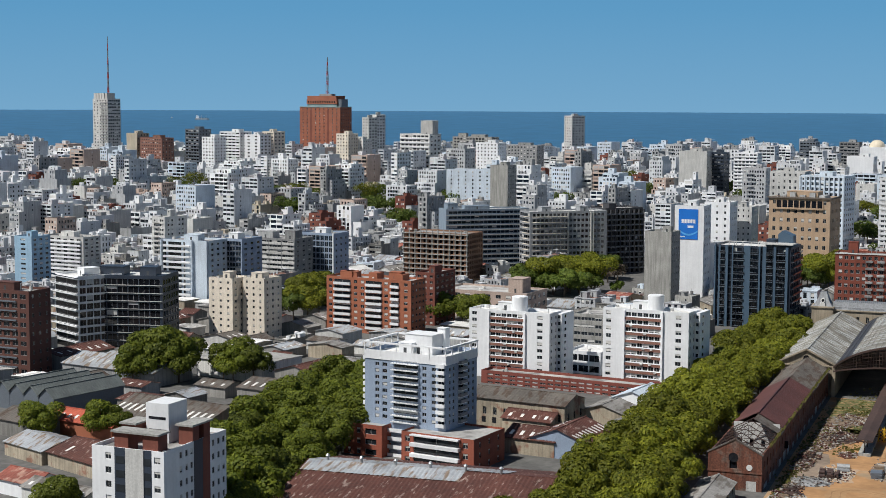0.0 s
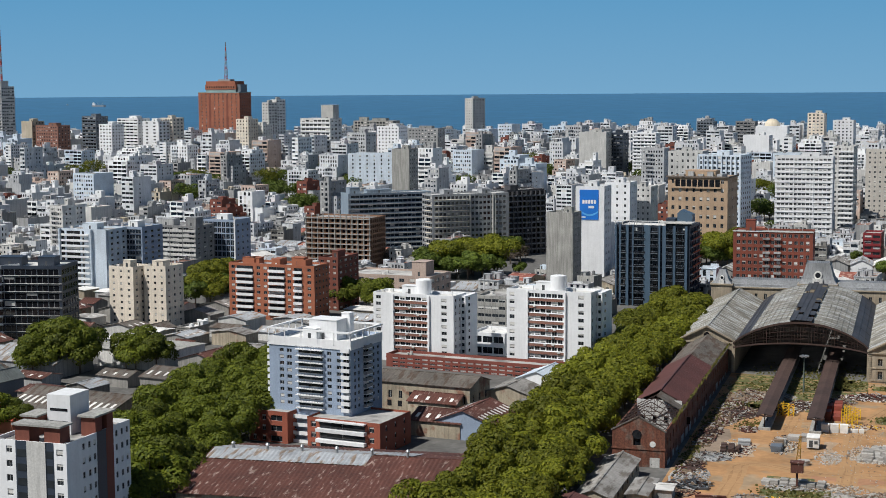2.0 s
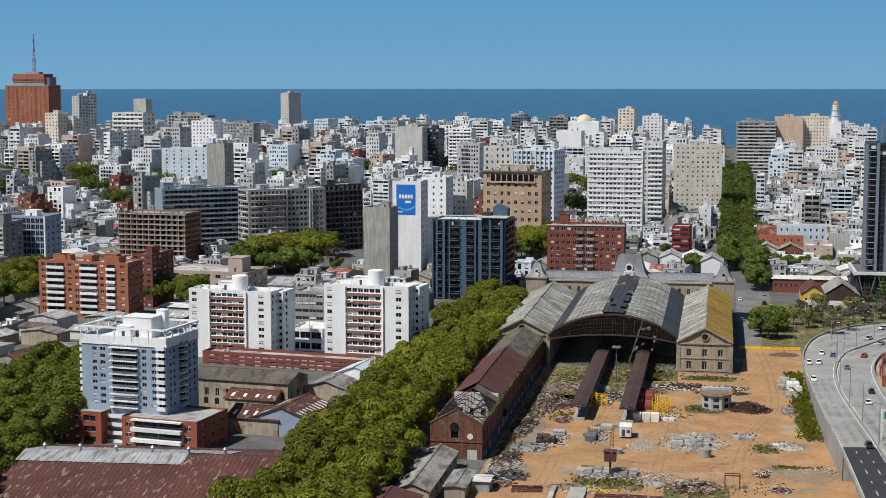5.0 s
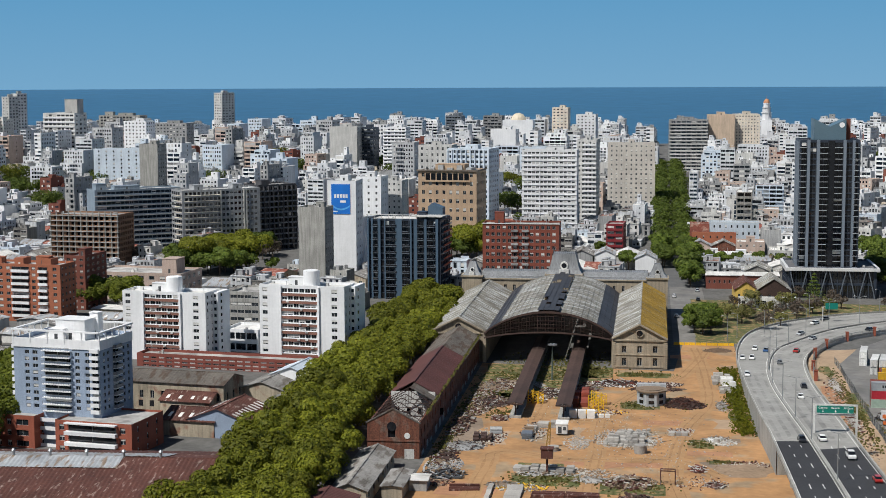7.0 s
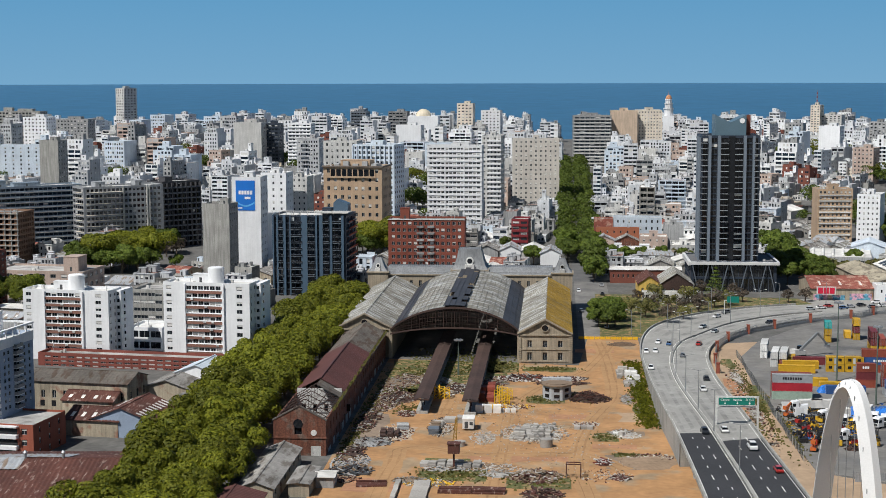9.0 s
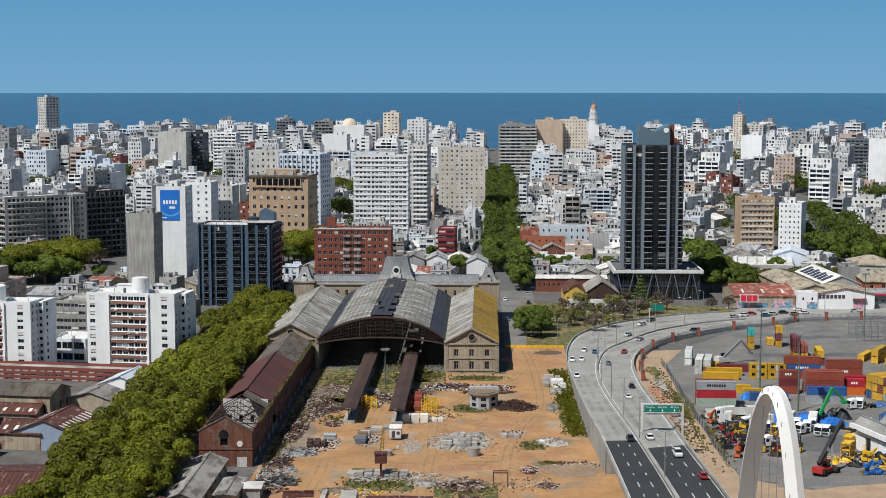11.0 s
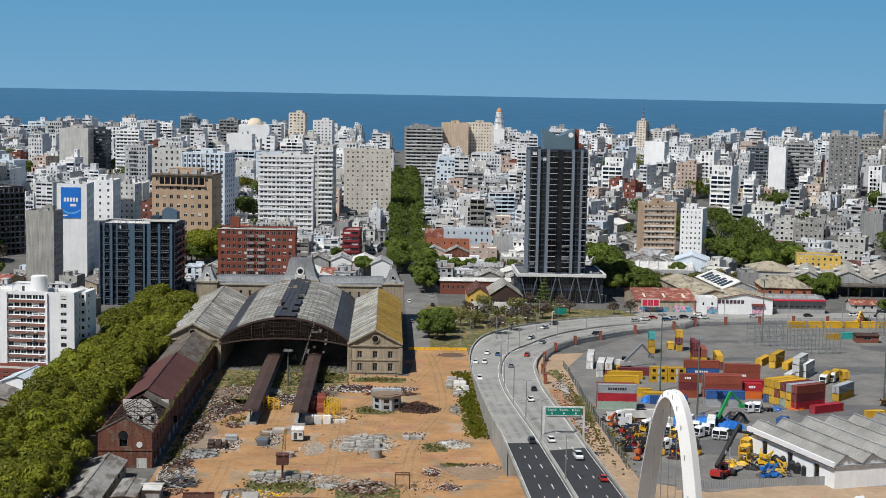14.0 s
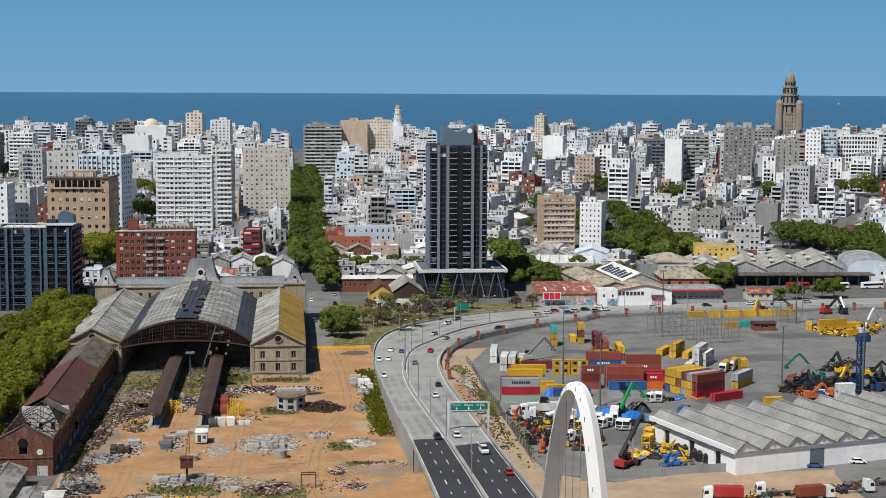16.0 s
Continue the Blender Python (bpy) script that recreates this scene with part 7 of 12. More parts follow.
for k in range(4):
    g = gable_hall("gabled_depot", "dark rendered gabled depot with a green-grey roof", -309.3, 406.2, 7.0, 30, 6.0, 8.8, GREYPANEL, DEPOTROOF, rz=-14, along="y", group="row of gabled depots") if k == 0 else copy_thing(g0, pose(g0.location.x + k * 6.9, g0.location.y - k * 1.7, 0, 0, 0, -14))
    g0 = g if k == 0 else g0
    footprint(g.location.x, g.location.y, 7, 30, -14)
g = gable_hall("skylight_hall", "wide sooty hall with rows of pale roof lights", -239.3, 384.7, 37, 27, 6, 9.6, GREYREN, SOOTYROOF, rz=-10, along="x", skylights=15)
g = gable_hall("workshop", "sooty gabled hall with plain walls", -222.3, 398.7, 15, 26, 6, 8.8, DARKREN, SOOTYROOF, rz=-10, along="y")
g = gable_hall("workshop", "long pale green-grey roofed hall", -303.5, 458.4, 44, 20, 5, 8.0, GREYREN, ZINC, rz=-10, along="x", skylights=6)
g = gable_hall("workshop", "flat-roofed concrete store with plain walls", -266.2, 479.8, 30, 24, 6.5, 6.9, OFFWHITE, CONCRETE, rz=-10, along="x", corrugated=False)
g = gable_hall("workshop", "low hall with a patched brown roof", -237.9, 475.6, 17, 22, 5, 7.4, DARKREN, RUST, rz=-10, along="y")
g = gable_hall("workshop", "low hall with a grey-white striped roof", -229.8, 488.8, 18, 24, 5, 7.0, GREYREN, FIBRE, rz=-10, along="x", skylights=10)
g = gable_hall("workshop", "low hall with a dull brown roof", -234.9, 442.4, 17, 18, 5, 7.2, DARKREN, SOOTYROOF, rz=-10, along="x", skylights=5)
g = gable_hall("workshop", "long workshop with an orange-red sheet roof", -260.7, 378.4, 26, 11, 4.5, 7.0, ORANGEBRICK, ORANGEROOF, rz=-10, along="x", skylights=9)
g = gable_hall("workshop", "low workshop with a red sheet roof", -238.3, 383.2, 20, 8, 4, 5.8, ORANGEBRICK, ORANGEROOF, rz=-10, along="x", skylights=6)
g = gable_hall("workshop", "long workshop with a dull red striped roof", -214.8, 393.7, 25, 12, 4.5, 6.8, DARKBRICK, DULLRED, rz=-10, along="x", skylights=9)
g = gable_hall("workshop", "workshop with a rust-streaked sheet roof", -236.9, 340.4, 24, 18, 4, 6.8, OLDWALL, RUST, rz=-22, along="x", skylights=2)
g = gable_hall("workshop", "workshop with a streaked zinc roof", -258.3, 347.7, 19, 15, 4, 6.0, OLDWALL, ZINC, rz=-22, along="x")
g = gable_hall("workshop", "workshop with a pale grey zinc roof", -218.3, 340.9, 20, 14, 4, 6.2, OLDWALL, ZINC, rz=-14, along="x", skylights=3)
g = gable_hall("workshop", "workshop with a dull red roof", -236.2, 314.1, 14, 10, 4, 6.0, WHITE, DULLRED, rz=-14, along="x")
g = gable_hall("workshop", "workshop with a grey striped roof", -220.9, 308.2, 22, 9, 4, 5.6, OFFWHITE, FIBRE, rz=-14, along="x", skylights=6)
g = gable_hall("workshop", "small workshop with a weathered brown roof", -213.2, 366.1, 17, 13, 4, 6.2, OLDWALL, RUST, rz=-14, along="x", skylights=4)
g = gable_hall("workshop", "small workshop with a sooty roof", -279.4, 370.9, 17, 16, 5, 7.2, DARKREN, SOOTYROOF, rz=-14, along="x")
srng = random.Random(21)
for _ in range(640):
    x, y = srng.uniform(-400, -188), srng.uniform(335, 640)
    w, d = srng.uniform(8, 17), srng.uniform(8, 15)
    if math.degrees(math.atan2(x, y)) < -39 or (y < 482 and x > -226 - (y - 306) * .14 + 20) or any(x - w / 2 < b and x + w / 2 > a and y < f and y + d > c for a, b, c, f in FOOT):
        continue
    e = srng.uniform(3.4, 5.6)
    roof = srng.choice((SOOTYROOF, FIBRE, ZINC, RUST, ZINC, ROOFWHITE, ROOFGREY, ZINC, ROOFWHITE))
    gable_hall("small_workshop", "small crowded workshop under a " + {"sooty_brown_sheet": "sooty brown", "fibre_cement_sheet": "grey", "weathered_zinc": "weathered zinc", "rusted_sheet": "rusted", "roof_white_coat": "white coated", "roof_felt": "grey felted"}[roof.name] + " sheet roof", x, y, w, d, e, e + (srng.uniform(.3, .6) if roof in (ROOFWHITE, ROOFGREY) else srng.uniform(1.0, 2.4)), srng.choice((OLDWALL, GREYREN, DARKREN, OFFWHITE)), roof, rz=-11, along=srng.choice("xy"), skylights=srng.choice((0, 0, 3)))


# ---- trees ----
PLANES = [tree_proto("plane_tree", "broad leafy plane tree in fresh spring green", 11 + i, 16.5, 7.9, LEAF, 2050, 0.44) for i in range(4)]
GROVE = [tree_proto("plane_tree", "broad leafy plane tree in deep olive green", 21 + i, 16.5, 7.9, LEAFGROVE, 2050, 0.44) for i in range(2)]
DARKS = [tree_proto("leafy_tree", "dense dark green street tree", 31 + i, 12.5, 6.0, LEAFDARK, 1300, 0.50) for i in range(3)]
OLIVES = [tree_proto("young_leaf_tree", "thin tree with sparse olive leaves", 51 + i, 9.5, 4.6, LEAFOLIVE, 420, 0.42) for i in range(2)]
BARES = [tree_proto("bare_tree", "nearly bare park tree with fine twigs", 61 + i, 9.0, 4.2, TWIG, 420, 0.34) for i in range(2)]
trng = random.Random(5)
# the avenue beside the old goods sheds, two rows
for k in range(34):
    yy = 300 + k * 10.6
    for xx in (-97.0, -84.5):
        if xx < -95 and 385 < yy < 455:
            xx = -94.5
        if yy > 630 and xx > -92:
            continue
        plant(PLANES, xx + trng.uniform(-2.0, 2.0), yy + trng.uniform(-2, 2), trng, 0.85, 1.12, 0.0, "avenue of plane trees")
for yy in (318, 330, 341, 352, 363, 374):
    plant(PLANES, -79.5 + trng.uniform(-1, 1), yy, trng, 0.75, 0.9, 0.0, "avenue of plane trees")
# the grove left of the blue-grey tower
for k in range(15):
    yy = 306 + k * 11.5
    for xx in (-181, -193) if yy > 425 else (-169, -181, -193):
        plant(GROVE, xx - (yy - 306) * 0.14 + trng.uniform(-2, 2), yy + trng.uniform(-2, 2), trng, 0.85, 1.1, 0.0, "side street of plane trees")
# trees among the low workshops
GROVES = []
for x, y, n, s in ((-294.3, 457.9, 2, 1.0), (-287.7, 463.0, 3, 1.35), (-279.9, 468.6, 2, 1.1), (-264.6, 474.9, 2, 1.0), (-256.8, 478.1, 2, 1.0), (-268.4, 368.9, 2, 0.8), (-251.8, 380.6, 2, 0.75), (-212.9, 303.2, 2, 0.7), (-228, 632, 4, 1.0), (-246, 640, 4, 1.0), (-380, 700, 3, 1.0)):
    for _ in range(n):
        plant(GROVE, x + trng.uniform(-4, 4), y + trng.uniform(-4, 4), trng, s * 0.9, s * 1.08, group="")
    GROVES.append((x - 10, x + 10, y - 14, y + 8))
# the long street of trees behind the station, climbing the hill
for k in range(48):
    yy = 735 + k * 12.5
    for xx in (6.0, 19.0):
        if yy < 800 and xx < 10:
            continue
        plant(DARKS, xx + trng.uniform(-1.5, 1.5), yy, trng, 0.98, 1.25, group="street trees on the hill")
# square in front of the dark tower
for x, y, kind in ((16.9, 601.0, 0), (20.2, 597.1, 0), (23.4, 600.0, 0), (18.9, 613.8, 0), (22.6, 614.0, 0), (16.8, 622.3, 0), (25.7, 622.9, 1), (23.1, 637.8, 2), (31.3, 633.7, 1), (36.9, 626.5, 1), (40.2, 641.9, 2), (53.7, 645.9, 2), (60.1, 649.5, 2), (68.1, 656.4, 1), (45, 612, 2), (52, 622, 1), (60, 640, 2), (68, 655, 2), (48, 650, 1), (40, 640, 1), (75, 662, 1), (82, 672, 2),  (102, 672, 2), (110, 676, 2), (58, 668, 1), (44, 672, 1), (66, 690, 2), (80, 690, 2), (36, 668, 2)):
    plant((DARKS, OLIVES, BARES)[kind], x, y, trng, 0.7, 1.0, 0.0)
for x, y, s in ((110.4, 731.2, .85), (119.4, 739.9, .8), (111.8, 760.4, 1.05), (120.9, 767.6, 1.05), (126.9, 765.8, .8), (113.0, 787.3, 1.05), (121.9, 797.3, 1.05), (116.3, 821.3, 1.1), (124.0, 832.1, 1.1), (118.1, 852.8, 1.1)):
    plant(DARKS, x, y, trng, s * 1.12, s * 1.28)
for x, y, kind in ((126, 724, 0), (129, 742, 0), (140, 757, 1), (147, 764, 1), (135, 764, 1), (163, 770, 1), (170, 776, 1), (176, 766, 1), (157, 762, 1)):
    plant((DARKS, OLIVES)[kind], x, y, trng, 0.95, 1.2)
for x, y, kind in ((32, 813, 0), (38, 815, 0), (45, 812, 0), (50, 814, 1), (56, 813, 0), (62, 815, 1), (68, 812, 0), (77, 800, 1)):
    plant((DARKS, OLIVES)[kind], x, y, trng, 0.72, 0.9, group="row of small trees behind the low roofs")
for x, y, n in ((205, 838, 8), (212, 862, 7), (219, 890, 7), (224, 920, 6), (232, 960, 5), (322, 905, 7), (334, 918, 6), (352, 842, 6), (366, 850, 5), (240, 1010, 4), (212, 742, 2), (318, 720, 3), (345, 760, 3)):
    for _ in range(n):
        plant(DARKS, x + trng.uniform(-9, 9), y + trng.uniform(-9, 9), trng, 0.8, 1.15)
    GROVES.append((x - 11, x + 11, y - 9, y + 9))


def conifer(x, y, h, r):
    """A dark cedar: tiers of flat boughs round a straight trunk."""
    rng = random.Random(int(x))
    root = thing("cedar_tree", "dark green cedar with tiers of flat boughs", "tree", x, y, 0)
    t, b = Build(), Build()
    t.tube(0, 0, -.4, h * .95, .4, .06, 8)
    for _ in range(1500):
        f = rng.random() ** .8
        tier = (int(f * 9) + rng.uniform(.3, .7)) / 9
        a, q = rng.uniform(0, 6.28), math.sqrt(rng.random())
        rr = r * (1 - tier) * q + .2
        px, py, pz = rr * math.cos(a), rr * math.sin(a), h * (.12 + .86 * tier) - rr * .18
        s = rng.uniform(.25, .5)
        c, e = math.cos(a) * s, math.sin(a) * s
        b.poly([(px - c, py - e, pz + .1), (px + e * .6, py - c * .6, pz), (px + c, py + e, pz - .15), (px - e * .6, py + c * .6, pz)])
    part("trunk", t, BARK, root)
    part("crown", b, LEAFDARK, root)


conifer(71.4, 683.6, 15.0, 6.5)
# shrubs and leafless trees at the foot of the avenue slabs
for x, y, kind in ((-263, 794, 1), (-244, 804, 1), (-275, 804, 1), (-278, 795, 1), (-252, 798, 1), (-216, 824, 1), (-212, 831, 1), (-236, 800, 1), (-226, 806, 1), (-242, 748, 0), (-232, 750, 0), (-220, 752, 0), (-213, 756, 0), (-228, 758, 0)):
    plant((DARKS, BARES)[kind], x, y, trng, 1.0, 1.35)
for x, y in ((-226, 788), (-219, 790)):
    conifer(x, y, 13.0, 6.0)
# gardens between the far houses
for x, y, n in ((-439, 1217, 7), (-456, 1220, 5), (-472, 1203, 5), (-454, 1091, 6), (-501, 1143, 4), (-552, 1361, 4), (-567, 1131, 6), (-662, 1122, 6), (-661, 1149, 5), (-731, 1112, 4), (-1074, 1984, 4), (-869, 1227, 4), (-1321, 2206, 4), (-1567, 3081, 3), (-335, 1322, 5), (-278, 1376, 5), (-222, 1310, 6), (-227, 1396, 5), (-235, 762, 5), (-225, 771, 5), (-214, 771, 4), (-221, 835, 3), (-310, 638, 6), (-313, 627, 5), (-101, 870, 5), (-102, 844, 4), (-207, 1296, 6), (-451, 1242, 6), (-101, 1056, 4), (-103, 1149, 4), (197, 1386, 4), (235, 1386, 3), (239, 1200, 4), (193, 1395, 4), (374, 1245, 4), (362, 1130, 4), (448, 1134, 5), (433, 1155, 4), (-109, 893, 5), (-98, 830, 4)):
    for _ in range(n):
        plant(DARKS + PLANES[:1], x + trng.uniform(-10, 10), y + trng.uniform(-7, 7), trng, 1.0, 1.4)
    GROVES.append((x - 13, x + 13, y - 28, y + 8))

# larger clumps of garden trees between the far blocks
CLUMPS = ((-432, 1151), (-420, 1143), (-408, 1141), (-400, 1150), (-316, 1275), (-303, 1276), (-266, 1317), (-211, 1250), (-202, 1251), (-183, 1274), (-526, 1044), (-516, 1043), (-469, 1071), (-426, 1018), (-416, 1011), (-425, 1119), (-341, 1165), (-619, 1104), (-547, 1128), (-480, 1108), (268, 1402), (391, 1427), (210, 1333), (192, 1388), (285, 1120), (255, 1180))
for x, y in CLUMPS:
    for _ in range(3):
        plant(DARKS, x + trng.uniform(-7, 7), y + trng.uniform(-5, 5), trng, 1.05, 1.4)
    GROVES.append((x - 9, x + 9, y - 34, y + 7))
# rows of big trees in the western quarters
for x, y in ((227, 1048), (224, 1020), (222, 994), (220, 966), (218, 941), (218, 912), (221, 887), (223, 864), (228, 850), (230, 835), (313, 920), (313, 899), (320, 892), (327, 892), (326, 856), (328, 838), (333, 830), (179, 1069), (181, 1040), (185, 1021), (187, 999), (189, 972), (190, 946), (191, 926), (192, 901), (193, 876), (195, 857), (305, 894), (316, 903), (316, 878), (321, 867), (321, 838), (323, 824), (330, 818), (352, 888), (-221, 1300), (-736, 1083), (-214, 1296), (-214, 1375), (-97, 1042), (-502, 1165), (-462, 1270)):
    for _ in range(2):
        plant(DARKS, x + trng.uniform(-5, 5), y + trng.uniform(-5, 5), trng, 1.15, 1.5)
    GROVES.append((x - 9, x + 9, y - 16, y + 7))
# single trees and small groups along the streets of the hill
for _ in range(60):
    a, r = radians(trng.uniform(-31, 20)), trng.uniform(790, 1500)
    plant(DARKS, r * math.sin(a), r * math.cos(a), trng, 0.6, 1.0)

# ---- the city's ordinary houses ----
KINDS = {"white_paint": "white painted", "offwhite_render": "off-white rendered", "grey_render": "stained grey rendered", "beige_render": "beige rendered", "cream_paint": "cream painted", "pink_render": "faded pink rendered", "blue_white_paint": "pale blue painted", "red_brick": "red brick", "bare_concrete": "bare concrete", "tan_stone": "tan stone-faced", "soft_white_paint": "soft white painted", "dull_white_paint": "dull white painted", "dark_render": "dark stained rendered", "old_brick": "old brown brick", "dark_brick": "dark brick"}
# bluish shade and distance haze are put into the colour of these whites
SOFTWHITE = mat("soft_white_paint", (0.68, 0.70, 0.725), 0.8, streak=0.18, piece=0.2)
DULLWHITE = mat("dull_white_paint", (0.50, 0.515, 0.53), 0.85, streak=0.28, piece=0.25)

PALETTE = [WHITE] * 7 + [SOFTWHITE] * 9 + [OFFWHITE] * 6 + [DULLWHITE] * 7 + [GREYREN] * 6 + [DARKREN] * 3 + [BEIGE] * 3 + [CREAM, CONCRETE, CONCRETE, CONCRETE, BLUEWHITE, BLUEWHITE, BLUEWHITE, PINK, OLDBRICK]
FARPALETTE = [WHITE] * 8 + [SOFTWHITE] * 9 + [BLUEWHITE] * 4 + [OFFWHITE] * 4 + [DULLWHITE] * 6 + [GREYREN] * 4 + [DARKREN, DARKREN, CONCRETE, BEIGE, CREAM, PINK, DARKBRICK]
ROOFS = [ROOFGREY] * 5 + [ROOFWHITE] * 4 + [ROOFRED] * 2


class House:
    """The pattern of an ordinary flat-roofed town house of several joined volumes; it stands as a thing with its parts, or joins the far quarters."""

    def __init__(self, seed, w, d, floors, plain):
        rng = self.rng = random.Random(seed)
        self.w, self.d, self.floors, self.plain = w, d, floors, plain
        palette = FARPALETTE if plain else PALETTE
        self.wall, self.roof = rng.choice(palette), rng.choice(ROOFS)
        self.second = rng.choice((self.wall, self.wall, WHITE, GREYREN, SOFTWHITE))
        self.third = rng.choice((self.wall, rng.choice(palette), DULLWHITE, CONCRETE))
        self.glass = rng.choice((GLASS, GLASS, GLASSDARK, GLASSBLUE))
        self.b, self.p, self.rooms = Build(), Build(), []
        self.mats = (self.wall, self.roof, self.third, DARKFRAME)
        self.step = rng.uniform(2.8, 3.2)
        if floors <= 3:
            self.low_house()
        else:
            self.tall_house()

    def volume(self, x0, x1, y0, y1, z1, floors, style, mi, side_style="blind", z0=-3.0):
        """One box-shaped volume with windows on its faces, a parapet and a flat roof."""
        rng, b, p = self.rng, self.b, self.p
        w, d = x1 - x0, y1 - y0
        par = rng.uniform(0.35, 1.1)
        top = z1 - par
        step = top / floors
        skip = int(max(0, z0) / step)
        for face, (at0, length, turn) in sides(w, d).items():
            at = (lambda a: lambda u, z, o: (lambda q: (q[0] + (x0 + x1) / 2, q[1] + y0, q[2]))(a(u, z, o)))(at0)
            st = style if face == "front" else side_style
            if face == "back":
                st = "none"
            base = step * 0.3
            if st == "grid":
                cols, tall = cuts(length, max(2, int(length / rng.uniform(2.0, 3.1))), rng.choice((.42, .5, .6)), length * .05), rng.uniform(.48, .60)
            elif st == "ribbon":
                cols, tall = cuts(length, max(2, int(length / 3.4)), .93, length * .03), rng.uniform(.44, .56)
            elif st == "loggia":
                cols, tall, base = cuts(length, max(1, int(length / 4.6)), .88, length * .04), .62, step * .34
            elif st == "strips":
                cols, tall, base = cuts(length, max(2, int(length / 3.0)), .46, length * .06), .8, step * .12
            elif st == "pair":
                cols, tall = [(length * f, length * f + 1.2) for f in (.14, .30, .62, .78) if length * f + 1.3 < length], .46
            elif st == "blind":
                f = rng.uniform(.2, .7)
                cols, tall = ([(length * f, length * f + .9)] if rng.random() < .6 and length > 3 else []), .34
            else:
                cols, tall = [], .4
            rows = [(step * k + base, step * (k + tall) + base) for k in range(skip, floors)] if cols else []
            rows = [(a, min(c, top - .15)) for a, c in rows]
            if self.plain:
                b.poly([at(0, z0, 0), at(length, z0, 0), at(length, z1, 0), at(0, z1, 0)], mi)
                for r in rows:
                    for c in cols:
                        roll = rng.random()
                        if roll < .94:
                            p.poly([at(c[0], r[0], .03), at(c[1], r[0], .03), at(c[1], r[1], .03), at(c[0], r[1], .03)], 2 if roll < .14 else 1 if roll < .2 else 0)
                            if roll > .82 and st in ("grid", "pair"):
                                p.poly([at(c[0], r[1] - (r[1] - r[0]) * .5, .06), at(c[1], r[1] - (r[1] - r[0]) * .5, .06), at(c[1], r[1], .06), at(c[0], r[1], .06)], 2)
            else:
                for o in facade(b, at, length, z0, z1, cols, rows, .9 if st == "loggia" else .3, mi):
                    pane_into(p, (lambda a: lambda u, v, q: a(u, v, q - (.88 if st == "loggia" else .28)))(at), *o, rng.choice((-1, -1, 0, 1, 2)), 0, 1, 2)
                b.poly([at(0, z1, 0), at(length, z1, 0), at(length - .25, z1, -.25), at(.25, z1, -.25)], mi)
                b.poly([at(.25, z1, -.25), at(length - .25, z1, -.25), at(length - .25, top, -.25), at(.25, top, -.25)], mi)
            if st == "loggia" and self.plain:
                for k in range(max(skip, 1), floors):
                    q0, q1 = at(length * .03, 0, 0), at(length * .97, 0, 0)
                    if turn == 0:
                        b.box(q0[0], q1[0], q0[1] - .9, q0[1], step * k - .1, step * k + .95, mi, True)
            if st in ("grid", "ribbon", "pair"):
                for c in cols:
                    if turn == 0 and rng.random() < .22:
                        q, zz = at((c[0] + c[1]) / 2, 0, 0), step * rng.randrange(skip, floors) + .25
                        b.box(q[0] - .45, q[0] + .45, q[1] - .4, q[1], zz, zz + .55, 0, True)
        i = 0.25
        b.poly([(x0 + i, y0 + i, top), (x1 - i, y0 + i, top), (x1 - i, y1 - i, top), (x0 + i, y1 - i, top)], 1)
        return top, step

    def roof_things(self, x0, x1, y0, y1, top, n):
        """Stair houses, tanks on legs, flues, air units, partition walls and aerials on a flat roof."""
        rng = self.rng
        joint = Build()
        for _ in range(n):
            x, y, kind = rng.uniform(x0 + .9, x1 - .9), rng.uniform(y0 + .9, max(y0 + 1.0, y1 - .9)), rng.random()
            if kind < .22:
                q, rw, rd, rh = Build(), rng.uniform(2.2, 4.2), rng.uniform(2.2, 4.0), rng.uniform(2.1, 3.2)
                xa, ya = max(x0 + .3, x - rw / 2), max(y0 + .3, y - rd / 2)
                xb, yb = min(x1 - .3, xa + rw), min(y1 - .3, ya + rd)
                if xb - xa < 1.2 or yb - ya < 1.2:
                    continue
                q.box(xa, xb, ya, yb, top - .1, top + rh, 0)
                q.box(xa - .15, xb + .15, ya - .15, yb + .15, top + rh, top + rh + .15, 0, True)
                q.box(xa + .4, xa + 1.2, ya - .04, ya, top, top + 2.0, 1)
                self.rooms.append(("stair_house", q))
            elif kind < .40:
                q, r = Build(), rng.uniform(.55, .95)
                for a in (45, 135, 225, 315):
                    q.box(x + r * .6 * math.cos(radians(a)) - .08, x + r * .6 * math.cos(radians(a)) + .08, y + r * .6 * math.sin(radians(a)) - .08, y + r * .6 * math.sin(radians(a)) + .08, top - .05, top + .75)
                q.tube(x, y, top + .7, top + .7 + rng.uniform(1.0, 1.8), r, n=8)
                self.rooms.append(("water_tank", q))
            elif kind < .56:
                joint.box(x - .3, x + .3, y - .22, y + .22, top - .1, top + rng.uniform(1.2, 2.6), 0)
            elif kind < .72:
                joint.box(x - .5, x + .5, y - .3, y + .3, top - .1, top + rng.uniform(.6, 1.0), rng.choice((0, 1)))
            elif kind < .84:
                l = rng.uniform(2.0, 6.0)
                joint.box(max(x0 + .3, x - l / 2), min(x1 - .3, x + l / 2), y - .1, y + .1, top - .1, top + rng.uniform(.9, 2.2), 0)
            elif kind < .93:
                l = rng.uniform(1.5, 3.0)
                for sx in (-l / 2, l / 2):
                    joint.box(x + sx - .05, x + sx + .05, y - .05, y + .05, top - .1, top + 2.3, 1)
                joint.box(x - l / 2 - .2, x + l / 2 + .2, y - 1.0, y + 1.0, top + 2.3, top + 2.4, rng.choice((0, 1)), True)
            else:
                joint.tube(x, y, top - .1, top + rng.uniform(2.5, 5.5), .07, .03, 5, 1)
        if joint.f:
            self.rooms.append(("roof_clutter", joint))

